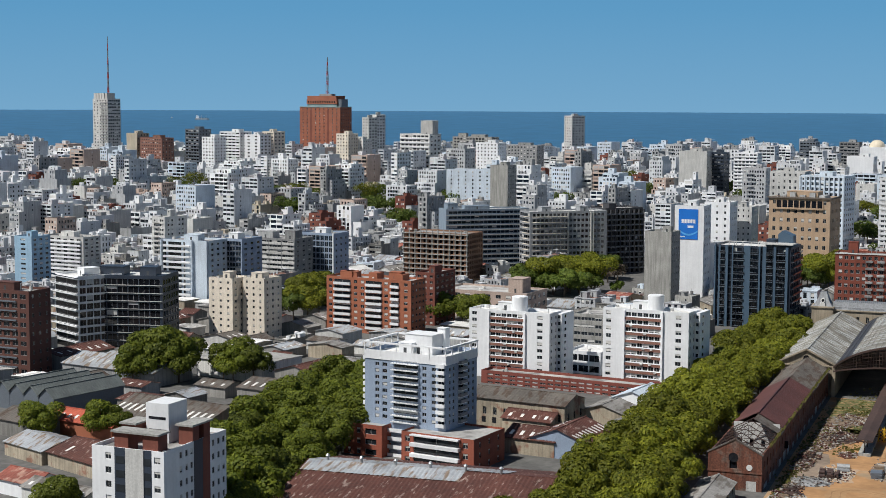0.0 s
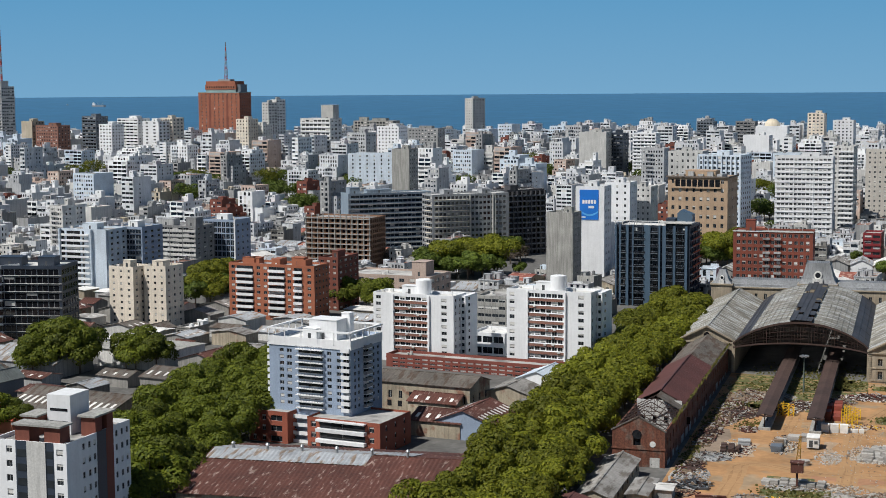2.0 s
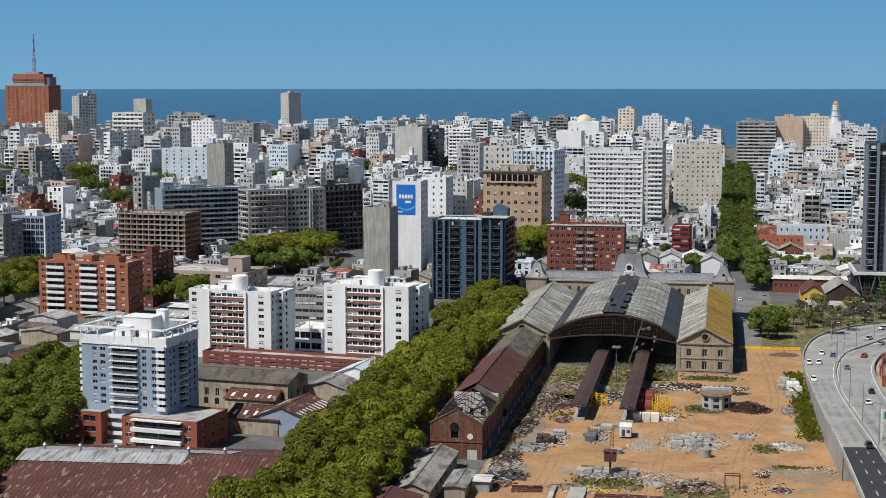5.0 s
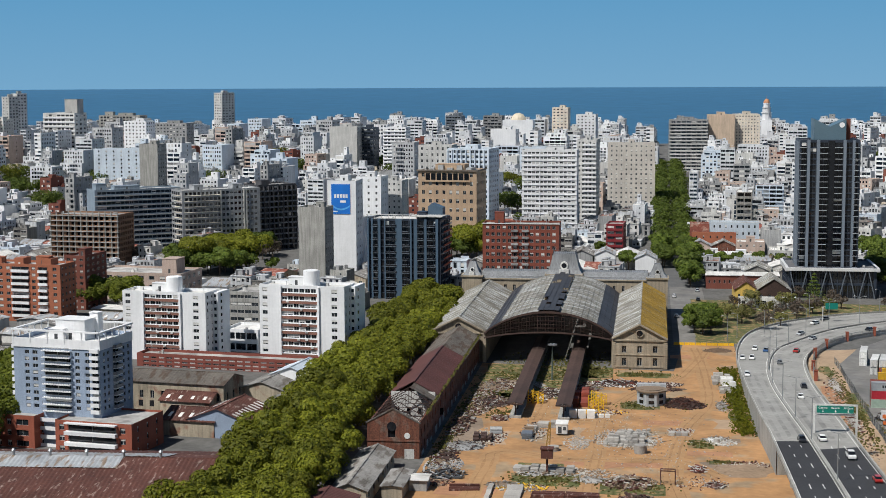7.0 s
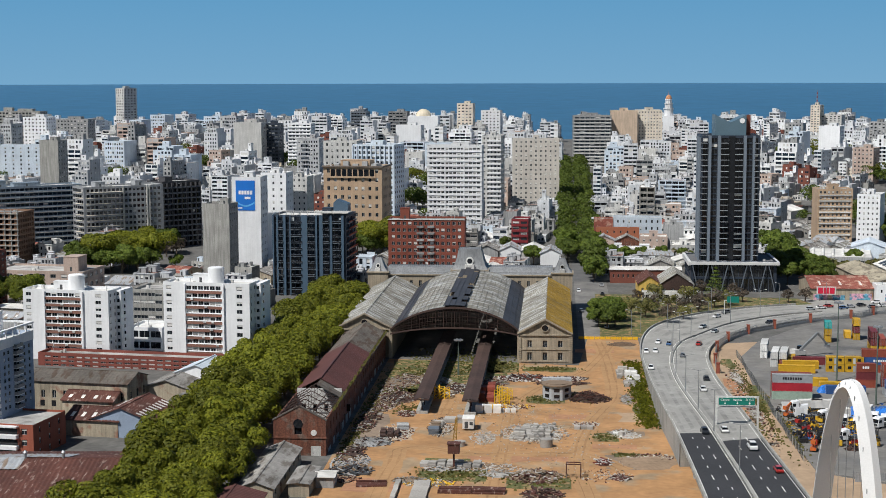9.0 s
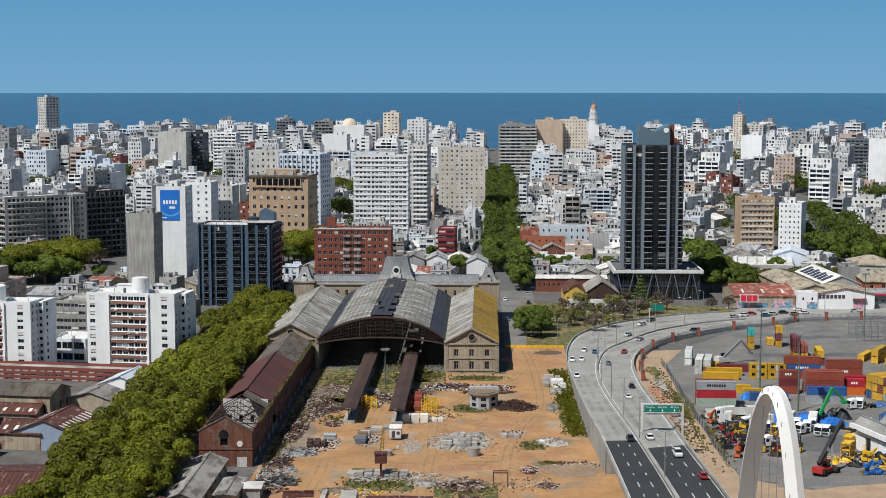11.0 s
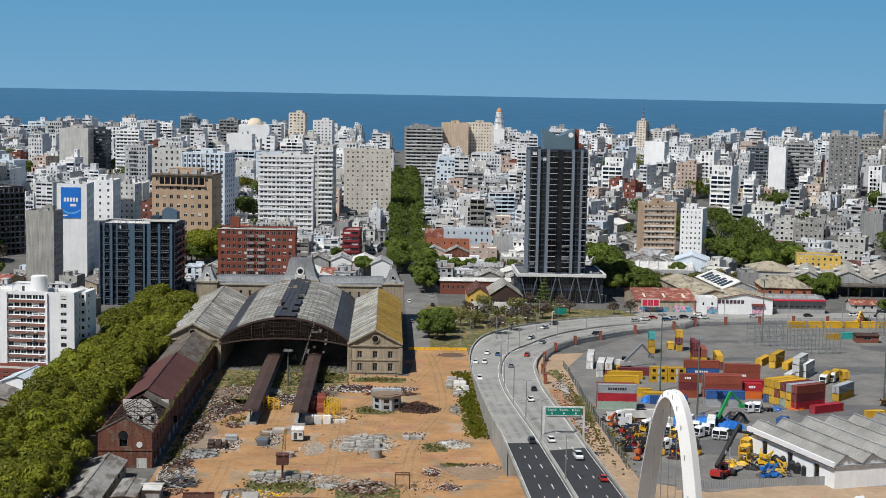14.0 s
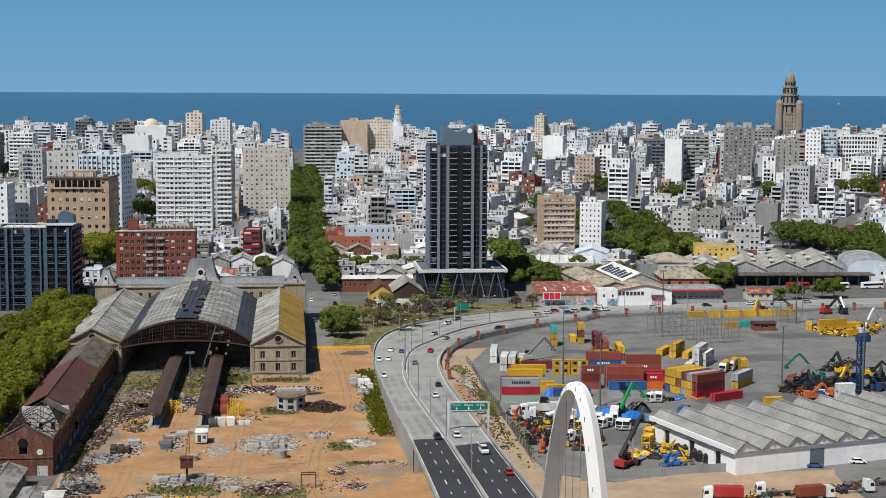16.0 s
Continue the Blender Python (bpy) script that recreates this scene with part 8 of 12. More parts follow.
    def low_house(self):
        rng, w, d, step = self.rng, self.w, self.d, self.step
        cut = rng.uniform(.35, .65)
        h1 = self.floors * step + rng.uniform(.7, 1.4)
        h2 = max(1, self.floors + rng.choice((-1, 0, 0, 1))) * step + rng.uniform(.5, 1.2)
        self.h = max(h1, h2)
        style = rng.choice(("grid", "strips", "pair", "grid", "ribbon"))
        t1, st = self.volume(-w / 2, w / 2, 0, d * cut, h1, self.floors, style, 0, rng.choice(("none", "blind")))
        self.roof_things(-w / 2, w / 2, 0, d * cut, t1, rng.randint(2, 5))
        f2 = max(1, int(h2 / step))
        if rng.random() < .55:
            m = rng.uniform(.35, .6) * w
            t2, _ = self.volume(-w / 2, -w / 2 + m, d * cut, d, h2, f2, rng.choice(("pair", "blind", "grid")), 2, "blind")
            self.roof_things(-w / 2, -w / 2 + m, d * cut, d, t2, rng.randint(2, 4))
            h3 = rng.uniform(.6, 1.0) * h1
            t3, _ = self.volume(-w / 2 + m + rng.uniform(0, 2.0), w / 2, d * cut + rng.uniform(0, 3), d, h3, max(1, int(h3 / step)), rng.choice(("pair", "blind")), 0, "none")
        else:
            t2, _ = self.volume(-w / 2 + rng.uniform(0, .25) * w, w / 2, d * cut, d, h2, f2, rng.choice(("pair", "grid", "blind")), 2, "blind")
            self.roof_things(-w / 4, w / 2, d * cut, d, t2, rng.randint(2, 5))
        # cornice and door
        self.b.box(-w / 2 - .1, w / 2 + .1, -.25, 0, h1 - .45, h1 - .2, 0, True)
        self.b.box(-w * .1, -w * .1 + 1.2, -.05, 0, 0, 2.3, 3)

    def tall_house(self):
        rng, w, d, step, n = self.rng, self.w, self.d, self.step, self.floors
        self.h = h = n * step + rng.uniform(.7, 1.5)
        style = rng.choice(("grid", "grid", "ribbon", "loggia", "loggia", "strips", "pair", "blind"))
        side = rng.choice(("blind", "pair", "grid", "none"))
        form = rng.random()
        if form < .35:
            # a slab with a lower rear or side wing
            m = rng.uniform(.55, .75) * w
            t, st = self.volume(-w / 2, -w / 2 + m, 0, d, h, n, style, 0, side)
            k = max(2, int(n * rng.uniform(.4, .85)))
            t2, _ = self.volume(-w / 2 + m, w / 2, rng.uniform(0, .3) * d, d, k * step + 1, k, rng.choice(("blind", "pair", "grid")), 2, side)
            self.roof_things(-w / 2 + m, w / 2, .3 * d, d, t2, 3)
            ends = (-w / 2, -w / 2 + m)
        elif form < .6:
            # terraced towards the top
            k = max(2, n - rng.randint(1, 3))
            t1, st = self.volume(-w / 2, w / 2, 0, d, k * step + .9, k, style, 0, side)
            self.roof_things(-w / 2, w / 2, 0, d * .25, t1, 2)
            ix, iy = rng.uniform(.05, .2) * w, rng.uniform(.1, .25) * d
            t, _ = self.volume(-w / 2 + ix, w / 2 - ix * rng.choice((0, 1)), iy, d, h, n, rng.choice(("ribbon", "grid")), 0, side, z0=k * step)
            ends = (-w / 2 + ix, w / 2 - ix)
        else:
            t, st = self.volume(-w / 2, w / 2, 0, d, h, n, style, 0, side)
            ends = (-w / 2, w / 2)
        if style in ("grid", "pair", "strips") and rng.random() < .6:
            # a stack of balconies
            a = rng.uniform(.05, .5)
            c = min(.95, a + rng.uniform(.25, .5))
            u0, u1 = ends[0] + a * (ends[1] - ends[0]), ends[0] + c * (ends[1] - ends[0])
            for k in range(1, n - 2 if form < .6 else n):
                q = self.b if self.plain else Build()
                q.box(u0, u1, -1.15, 0, st * k - .12, st * k + .05, 0, True)
                q.box(u0, u1, -1.15, -1.05, st * k + .05, st * k + .95, 0 if self.plain or k % 2 else 0)
                if not self.plain:
                    self.rooms.append(("balcony", q))
        if rng.random() < .5:
            # lift tower
            q, rw, rh = Build(), rng.uniform(.2, .4) * w, rng.uniform(3.0, 6.5)
            x = rng.uniform(ends[0] + rw / 2 + .3, ends[1] - rw / 2 - .3)
            q.box(x - rw / 2, x + rw / 2, d * .4, d * .4 + rng.uniform(3, 5), t - .1, t + rh, 0)
            q.box(x - .5, x + .5, d * .4 - .04, d * .4, t + rh - 1.6, t + rh - .7, 1)
            self.rooms.append(("lift_tower", q))
        self.roof_things(ends[0], ends[1], d * .12, d, t, rng.randint(3, 7))

    def stand(self):
        root = thing("town_house" if self.floors < 5 else "apartment_block", f"{KINDS[self.wall.name]} flat-roofed {'town house' if self.floors < 5 else 'apartment block'} of {self.floors} {'storey' if self.floors == 1 else 'storeys'}", "house" if self.floors < 5 else "apartment block", 0, 0, -400, data=self.b.mesh("house_wall", *self.mats))
        tagged(part("glazing", self.p, [self.glass, FRAME, SHUTTER], root), kind="stuff")
        for nm, q in self.rooms:
            ob = part(nm, q, [self.second, DARKFRAME], root)
            if nm == "roof_clutter":
                tagged(ob, kind="stuff")
        return root


hrng = random.Random(77)


def patterns(n, floors, widths, depths, seed, plain):
    return [House(seed + i, hrng.uniform(*widths), hrng.uniform(*depths), hrng.randint(*floors), plain) for i in range(n)]


NEARSET = {"low": patterns(30, (1, 3), (7, 13), (13, 22), 100, False), "mid": patterns(22, (3, 5), (8, 14), (13, 20), 200, False), "tall": patterns(18, (6, 10), (10, 19), (13, 20), 300, False)}
FARSET = {"low": patterns(20, (1, 3), (7, 14), (13, 22), 400, True), "mid": patterns(30, (3, 6), (8, 15), (13, 20), 500, True), "tall": patterns(30, (7, 11), (9, 20), (12, 20), 600, True)}
HALLS = []
for i, (w, d, e, r, wall, roof) in enumerate(((13, 22, 5, 7.2, WHITE, ZINC), (14, 24, 5.5, 8, OLDWALL, FIBRE), (12, 21, 5, 7, GREYREN, RUST), (15, 24, 5, 7.5, OFFWHITE, ROOFWHITE), (11, 20, 4.5, 6.8, OLDWALL, DULLRED), (13, 24, 5, 7.5, OFFWHITE, FIBRE), (16, 22, 5.5, 7.0, GREYREN, ZINC), (12, 22, 5.0, 7.4, DARKREN, SHEDROOF))):
    g = gable_hall("workshop", f"low workshop with a pitched {('zinc', 'fibre cement', 'rusted sheet', 'white coated', 'dull red sheet', 'grey sheet', 'weathered zinc', 'streaked brown')[i]} roof", 0, 0, w, d, e, r, wall, roof, along="y" if i % 2 else "x", z0=-400, front_cols=3, skylights=4 if i % 2 else 0)
    g["size"] = (w, d, r)
    HALLS.append(g)

TAKEN = FOOT[:]
TAKEN += [(-125, 140, 300, 690), (-125, -82, 300, 680), (140, 420, 300, 705), (-224, -168, 300, 478), (-215, -30, 800, 850), (118, 150, 690, 815), (200, 300, 690, 748)] + SPARE + GROVES
crng = random.Random(9)


def clear(x0, x1, y0, y1):
    return not any(x0 + 1.6 < b and x1 - 1.6 > a and y0 + 1.6 < d and y1 - 1.6 > c for a, b, c, d in TAKEN)


DISTRICTS = ((-40.0, -11.0, -13.0), (-11.0, 7.3, -5.0), (7.3, 25.0, -30.0))   # azimuth from, to, turn of the streets


def pick(r, roll):
    """Which sort of house stands at this distance."""
    table = ((660, (("hall", .6), ("low", .97), ("mid", 1))), (860, (("hall", .55), ("low", .97), ("mid", 1))), (1000, (("hall", .22), ("low", .66), ("mid", .97), ("tall", 1))), (1230, (("low", .40), ("mid", .90), ("tall", 1))), (9999, (("low", .12), ("mid", .72), ("tall", 1))))
    for limit, shares in table:
        if r < limit:
            return next(kind for kind, share in shares if roll <= share)


def lots():
    """Places for houses in rows along a grid of streets; low by the yards, taller on the ridge; the western quarters lie askew."""
    pitch, out = 95.0, []
    for a0, a1, turn in DISTRICTS:
        c, s = math.cos(radians(turn)), math.sin(radians(turn))
        for j in range(-16, 40):
            for i in range(-22, 22):
                bx, by = i * pitch + 27.0, j * pitch
                mx, my = (bx + 42) * c - (by + 42) * s, (bx + 42) * s + (by + 42) * c
                if not (250 < math.hypot(mx, my) < 1900 and -44 < math.degrees(math.atan2(mx, my)) < 29):
                    continue
                for row in range(4):
                    u = 0.0
                    while u < 80:
                        lx, ly = bx + u, by + row * 21.0
                        x, y = lx * c - ly * s, lx * s + ly * c
                        r = math.hypot(x, y)
                        pool = pick(r - (200 if x > r * 0.13 and r < 1150 else 0), crng.random())
                        k = crng.random()
                        near = r < 1000
                        if pool == "hall":
                            src = HALLS[int(k * len(HALLS))]
                            w, d = src["size"][:2]
                        else:
                            src = (NEARSET if near else FARSET)[pool]
                            src = src[int(k * len(src))]
                            w, d = src.w, src.d
                        sx, sz = crng.uniform(0.9, 1.15), crng.uniform(0.86, 1.14)
                        sy = min(1.15, 20.6 / d)
                        if u + w * sx > 86:
                            break
                        lx += w * sx / 2
                        ly += crng.uniform(0, 2)
                        x, y = lx * c - ly * s, lx * s + ly * c
                        u += w * sx + crng.choice((0.1, 0.1, 0.1, 2.0))
                        az = math.degrees(math.atan2(x, y))
                        m = w * sx / 2
                        if not a0 <= az < a1 or not 345 < math.hypot(x, y) < 1800 or az < -39.5 or az > 24.5:
                            continue
                        if y < 650 and x > -128 or abs(x - 12.5) < m + 8 and y > 640:
                            continue
                        ex = m * c + abs(d * sy * s) * .5
                        if not clear(x + (d * sy * -s) / 2 - ex, x + (d * sy * -s) / 2 + ex, y - m * abs(s), y + d * sy):
                            continue
                        out.append((math.hypot(x, y), pool, src, near, pose(x, y, ground_z(x, y) - 0.3, 0, 0, turn + crng.uniform(-1.2, 1.2)), (sx, sy, sz)))
    return sorted(out, key=lambda q: q[0])


def fill_city():
    stood, count = {}, {}
    far = Build()
    slots = []

    def slot(m):
        if m not in slots:
            slots.append(m)
        return slots.index(m)
    for r, pool, src, near, m, sc in lots():
        if pool == "hall":
            copy_thing(src, m).scale = sc
            continue
        kind = src.floors < 5
        if near and count.get(kind, 0) < 20:
            count[kind] = count.get(kind, 0) + 1
            if src not in stood:
                stood[src] = src.stand()
            copy_thing(stood[src], m).scale = sc
            continue
        full = m @ Matrix.Diagonal((*sc, 1))
        for build, mats in [(src.b, src.mats), (src.p, (src.glass, FRAME, SHUTTER))] + [(q, (src.second, DARKFRAME)) for _, q in src.rooms]:
            n = len(far.v)
            ids = [slot(x) for x in mats]
            pts = np.array(build.v) @ np.array(full.to_3x3()).T + np.array(full.translation)
            far.v.extend(pts.tolist())
            far.f.extend(tuple(n + i for i in fc) for fc in build.f)
            far.m.extend(ids[i] for i in build.m)
    tagged(new("far_houses", far.mesh("far_houses", *slots)), "crowded flat-roofed white and grey houses of the far quarters", "houses", kind="stuff")
    for ob in stood.values():
        drop_proto(ob)


fill_city()
tagged(new("far_trees", FAR_TREES.mesh("far_trees", *FAR_LEAVES)), "leafy street and garden trees on the far hill", "trees", kind="stuff")


def small_tree(x, y, s):
    """A street tree with a full dark crown."""
    rng = random.Random(int(x * 3 + y))
    return tree_at(x, y, s, rng)


KEEP = DARKS[1]


def tree_at(x, y, s, rng):
    ob = copy_thing(KEEP, pose(x, y, ground_z(x, y), 0, 0, rng.uniform(0, 360)))
    ob.scale = (s, s, s)
    return ob


for ob in PLANES + GROVE + [q for q in DARKS if q is not KEEP] + OLIVES + BARES + HALLS:
    drop_proto(ob)


# ---- the cleared yard, the goods sheds, the road and the container yard ----
def wavy(points, amount, seed):
    """A ring of (x, y) with uneven edges, from a few corners."""
    rng, out = random.Random(seed), []
    for (xa, ya), (xb, yb) in zip(points, points[1:] + points[:1]):
        n = max(1, int(math.hypot(xb - xa, yb - ya) / 6))
        for k in range(n):
            f = k / n
            j = amount if 0 < k else 0
            out.append((xa + (xb - xa) * f + rng.uniform(-j, j), ya + (yb - ya) * f + rng.uniform(-j, j)))
    return out


sheet("yard_ground", [(-59, 280), (58, 280), (52, 425), (29.5, 426), (29.5, 470), (31, 560), (31, 572), (12, 574), (8, 520), (-59, 528)], 0.06, DIRT, "bare sandy earth of the cleared rail yard", "ground")
sheet("verge", [(56, 280), (140, 280), (140, 366), (88, 366), (66, 381), (64.4, 436), (63.4, 483), (65.6, 538), (76, 571), (60, 566), (54, 540), (51.5, 464), (53, 400)], 0.05, DIRTPALE, "pale sandy verge beside the road", "ground")
sheet("container_yard", [(64.5, 436), (66.2, 382), (88, 368), (420, 362), (420, 652), (262, 656), (172, 648), (134, 641), (117, 630), (95, 604), (76, 572), (65.8, 540), (63.6, 483)], 0.07, YARD, "worn grey pavement of the container yard", "pavement")
sheet("station_street", [(8.5, 575), (24, 575), (24, 735), (8.5, 735)], 0.08, YARD, "worn grey street beside the station", "road")
sheet("hill_street", [(8, 735), (17, 735), (17, 850), (8, 850)], 0.08, STREET, "grey asphalt street below the trees", "road")
sheet("square_lawn", wavy([(17, 577), (32, 577), (40, 606), (50, 625), (66, 643), (86, 658), (112, 668), (108, 684), (60, 690), (17.5, 694)], 0.4, 3), 0.09, GRASS, "worn grass of the small square", "lawn")
sheet("avenue", [(70, 655), (100, 640), (120, 640), (140, 652), (175, 658), (262, 664), (420, 668), (420, 706), (262, 692), (175, 680), (120, 686), (92, 676)], 0.06, ROADGREY, "pale grey concrete avenue", "road")
for x, y, w, d, s in ((-37, 498, 40, 56, 1), (-20, 515, 14, 18, 2), (-2, 512, 18, 8, 3), (-3, 463, 12, 10, 4), (-45, 470, 12, 16, 5), (-26, 372, 18, 12, 6), (-4, 366, 16, 10, 7), (26.5, 478, 5, 70, 8), (14, 415, 7, 10, 9), (-28, 385, 12, 8, 10), (20, 395, 9, 4, 11), (64, 470, 4, 40, 12), (60, 520, 3, 30, 13)):
    sheet("grass_patch", wavy([(x - w / 2, y - d / 2), (x + w / 2, y - d / 2), (x + w / 2, y + d / 2), (x - w / 2, y + d / 2)], 1.6, s), 0.085, GRASS, "patch of rough grass on the yard", "grass")


def ribbon(name, points, width, z, material, label, category, seed):
    """A worn strip along a few points, with uneven edges."""
    rng, b = random.Random(seed), Build()
    line = bent(points, 40)
    edge = []
    for k, p in enumerate(line):
        q, r = line[max(0, k - 1)], line[min(len(line) - 1, k + 1)]
        l = math.hypot(r[0] - q[0], r[1] - q[1]) or 1
        nx, ny = -(r[1] - q[1]) / l, (r[0] - q[0]) / l
        a, c = width / 2 + rng.uniform(-.3, .3), width / 2 + rng.uniform(-.3, .3)
        edge.append(((p[0] + nx * a, p[1] + ny * a, z), (p[0] - nx * c, p[1] - ny * c, z)))
    for (a, c), (d, e) in zip(edge, edge[1:]):
        b.poly([c, e, d, a])
    return tagged(new(name, b.mesh(name, material)), label, category, kind="structure")


def deck_z(y):
    t = min(1.0, max(0.0, (y - 400) / 170))
    return 6.5 * (1 - t * t * (3 - 2 * t)) + 0.25


def bent(points, n=60):
    """A smooth line through a few (x, y) points."""
    out = []
    pts = [points[0]] + points + [points[-1]]
    for a, b, c, d in zip(pts, pts[1:], pts[2:], pts[3:]):
        for k in range(n // (len(points) - 1)):
            t = k / (n // (len(points) - 1))
            out.append(tuple(0.5 * (2 * q + (r - p) * t + (2 * p - 5 * q + 4 * r - s) * t * t + (3 * q - p - 3 * r + s) * t ** 3) for p, q, r, s in zip(a, b, c, d)))
    out.append(points[-1])
    return out


LEFT = bent([(33.5, 270), (33.1, 332), (31.7, 393), (30.2, 434), (29.8, 495), (31.0, 556), (37.0, 597), (48.0, 621), (63.0, 639), (84.0, 655), (104.0, 664)])
MEDIAN = bent([(45.5, 270), (44.2, 333), (41.4, 394), (39.2, 435), (38.3, 482), (40.5, 530), (46.0, 565), (55.0, 585), (70.0, 612), (91.0, 633), (112.0, 645)])
RIGHT = bent([(58.5, 270), (56.0, 334), (52.7, 400), (51.2, 464), (52.0, 505), (54.2, 540), (59.5, 566), (70.0, 588), (84.0, 604), (104.0, 623), (124.0, 634)])


def between(a, b, f):
    return (a[0] + (b[0] - a[0]) * f, a[1] + (b[1] - a[1]) * f)


def highway():
    root = thing("road_viaduct", "elevated city road with two carriageways and a median", "road", kind="structure")
    for nm, A, Bn, f0, f1 in (("left_carriageway", LEFT, MEDIAN, 0.0, 0.97), ("right_carriageway", MEDIAN, RIGHT, 0.03, 1.0)):
        for mname, material, lo, hi in (("asphalt", ASPHALT, 0, 389), ("concrete", ROADGREY, 389, 900)):
            b = Build()
            for k in range(len(A) - 1):
                if not lo <= (A[k][1] + A[k + 1][1]) / 2 < hi:
                    continue
                p = [between(A[k], Bn[k], f0), between(A[k], Bn[k], f1), between(A[k + 1], Bn[k + 1], f1), between(A[k + 1], Bn[k + 1], f0)]
                b.poly([(x, y, deck_z(y)) for x, y in p])
                b.poly([(x, y, deck_z(y) - 0.9) for x, y in p[::-1]])
                for i in (1, 3):
                    q, r = p[i], p[(i + 1) % 4]
                    b.poly([(q[0], q[1], deck_z(q[1]) - 0.9), (r[0], r[1], deck_z(r[1]) - 0.9), (r[0], r[1], deck_z(r[1])), (q[0], q[1], deck_z(q[1]))])
            part(f"{mname}_carriageway", b, material, root)
    for line, width, high, nm, off in ((LEFT, 0.45, 0.95, "parapet", 0), (RIGHT, 0.45, 0.95, "parapet", 0), (MEDIAN, 0.7, 0.8, "median_barrier", 0)):
        b = Build()
        for p, q in zip(line, line[1:]):
            za, zb = deck_z(p[1]), deck_z(q[1])
            b.beam((p[0], p[1], za + high / 2 - 0.25), (q[0], q[1], zb + high / 2 - 0.25), width, high)
        part(nm, b, CONCRETE if nm == "parapet" else ROADGREY, root)
    # side wall down to the ground, and piers where it is open below
    b = Build()
    for p, q in zip(LEFT, LEFT[1:]):
        if 383 < p[1] < 560:
            b.poly([(p[0] - 0.2, p[1], -0.3), (p[0] - 0.2, p[1], deck_z(p[1])), (q[0] - 0.2, q[1], deck_z(q[1])), (q[0] - 0.2, q[1], -0.3)])
    for p, q in zip(RIGHT, RIGHT[1:]):
        if 383 < p[1] < 560:
            b.poly([(p[0] + 0.2, p[1], -0.3), (q[0] + 0.2, q[1], -0.3), (q[0] + 0.2, q[1], deck_z(q[1])), (p[0] + 0.2, p[1], deck_z(p[1]))])
    k = next(i for i, p in enumerate(LEFT) if p[1] > 383)
    (lx, ly), (rx, ry) = LEFT[k], RIGHT[k]
    b.poly([(lx, ly, -.3), (rx, ry, -.3), (rx, ry, deck_z(ry) - .9), (lx, ly, deck_z(ly) - .9)])
    part("retaining_wall", b, CONCRETE, root)
    # darker wheel tracks worn into the concrete lanes
    b = Build()
    for A, Bn in ((LEFT, MEDIAN), (MEDIAN, RIGHT)):
        for f, half in ((.215, .055), (.505, .06), (.80, .05)):
            for i in range(len(A) - 1):
                if A[i][1] < 389:
                    continue
                q = [between(A[i], Bn[i], f - half), between(A[i], Bn[i], f + half), between(A[i + 1], Bn[i + 1], f + half), between(A[i + 1], Bn[i + 1], f - half)]
                b.poly([(u[0], u[1], deck_z(u[1]) + .006) for u in q])
    tagged(part("wheel_tracks", b, TYREWORN, root), kind="stuff")
    for yy in (280, 305, 330, 355, 380, 405):
        for xx in (36.5, 50.5):
            b = Build()
            b.box(xx - 0.7, xx + 0.7, yy - 0.7, yy + 0.7, -0.3, 5.0)
            b.box(xx - 3.8, xx + 3.8, yy - 0.9, yy + 0.9, 5.0, 6.0, bottom=True)
            part("pier", b, CONCRETE, root)
    # lane marks
    b = Build()
    for A, Bn in ((LEFT, MEDIAN), (MEDIAN, RIGHT)):
        for f in (0.36, 0.65):
            run = 0.0
            for k in range(len(A) - 1):
                p, q = between(A[k], Bn[k], f), between(A[k + 1], Bn[k + 1], f)
                L = math.hypot(q[0] - p[0], q[1] - p[1])
                m = max(1, int(L / 2))
                for i in range(m):
                    if p[1] < 389 and int((run + L * i / m) / 3.2) % 3 == 0:
                        u, v = between(p, q, i / m), between(p, q, (i + 1) / m)
                        b.poly([(u[0] - 0.1, u[1], deck_z(u[1]) + 0.012), (u[0] + 0.1, u[1], deck_z(u[1]) + 0.012), (v[0] + 0.1, v[1], deck_z(v[1]) + 0.012), (v[0] - 0.1, v[1], deck_z(v[1]) + 0.012)])
                run += L
        for f in (0.06, 0.94):
            for k in range(len(A) - 1):
                u, v = between(A[k], Bn[k], f), between(A[k + 1], Bn[k + 1], f)
                b.poly([(u[0] - 0.08, u[1], deck_z(u[1]) + 0.012), (u[0] + 0.08, u[1], deck_z(u[1]) + 0.012), (v[0] + 0.08, v[1], deck_z(v[1]) + 0.012), (v[0] - 0.08, v[1], deck_z(v[1]) + 0.012)])
    tagged(part("lane_marks", b, LINE, root), kind="stuff")


highway()


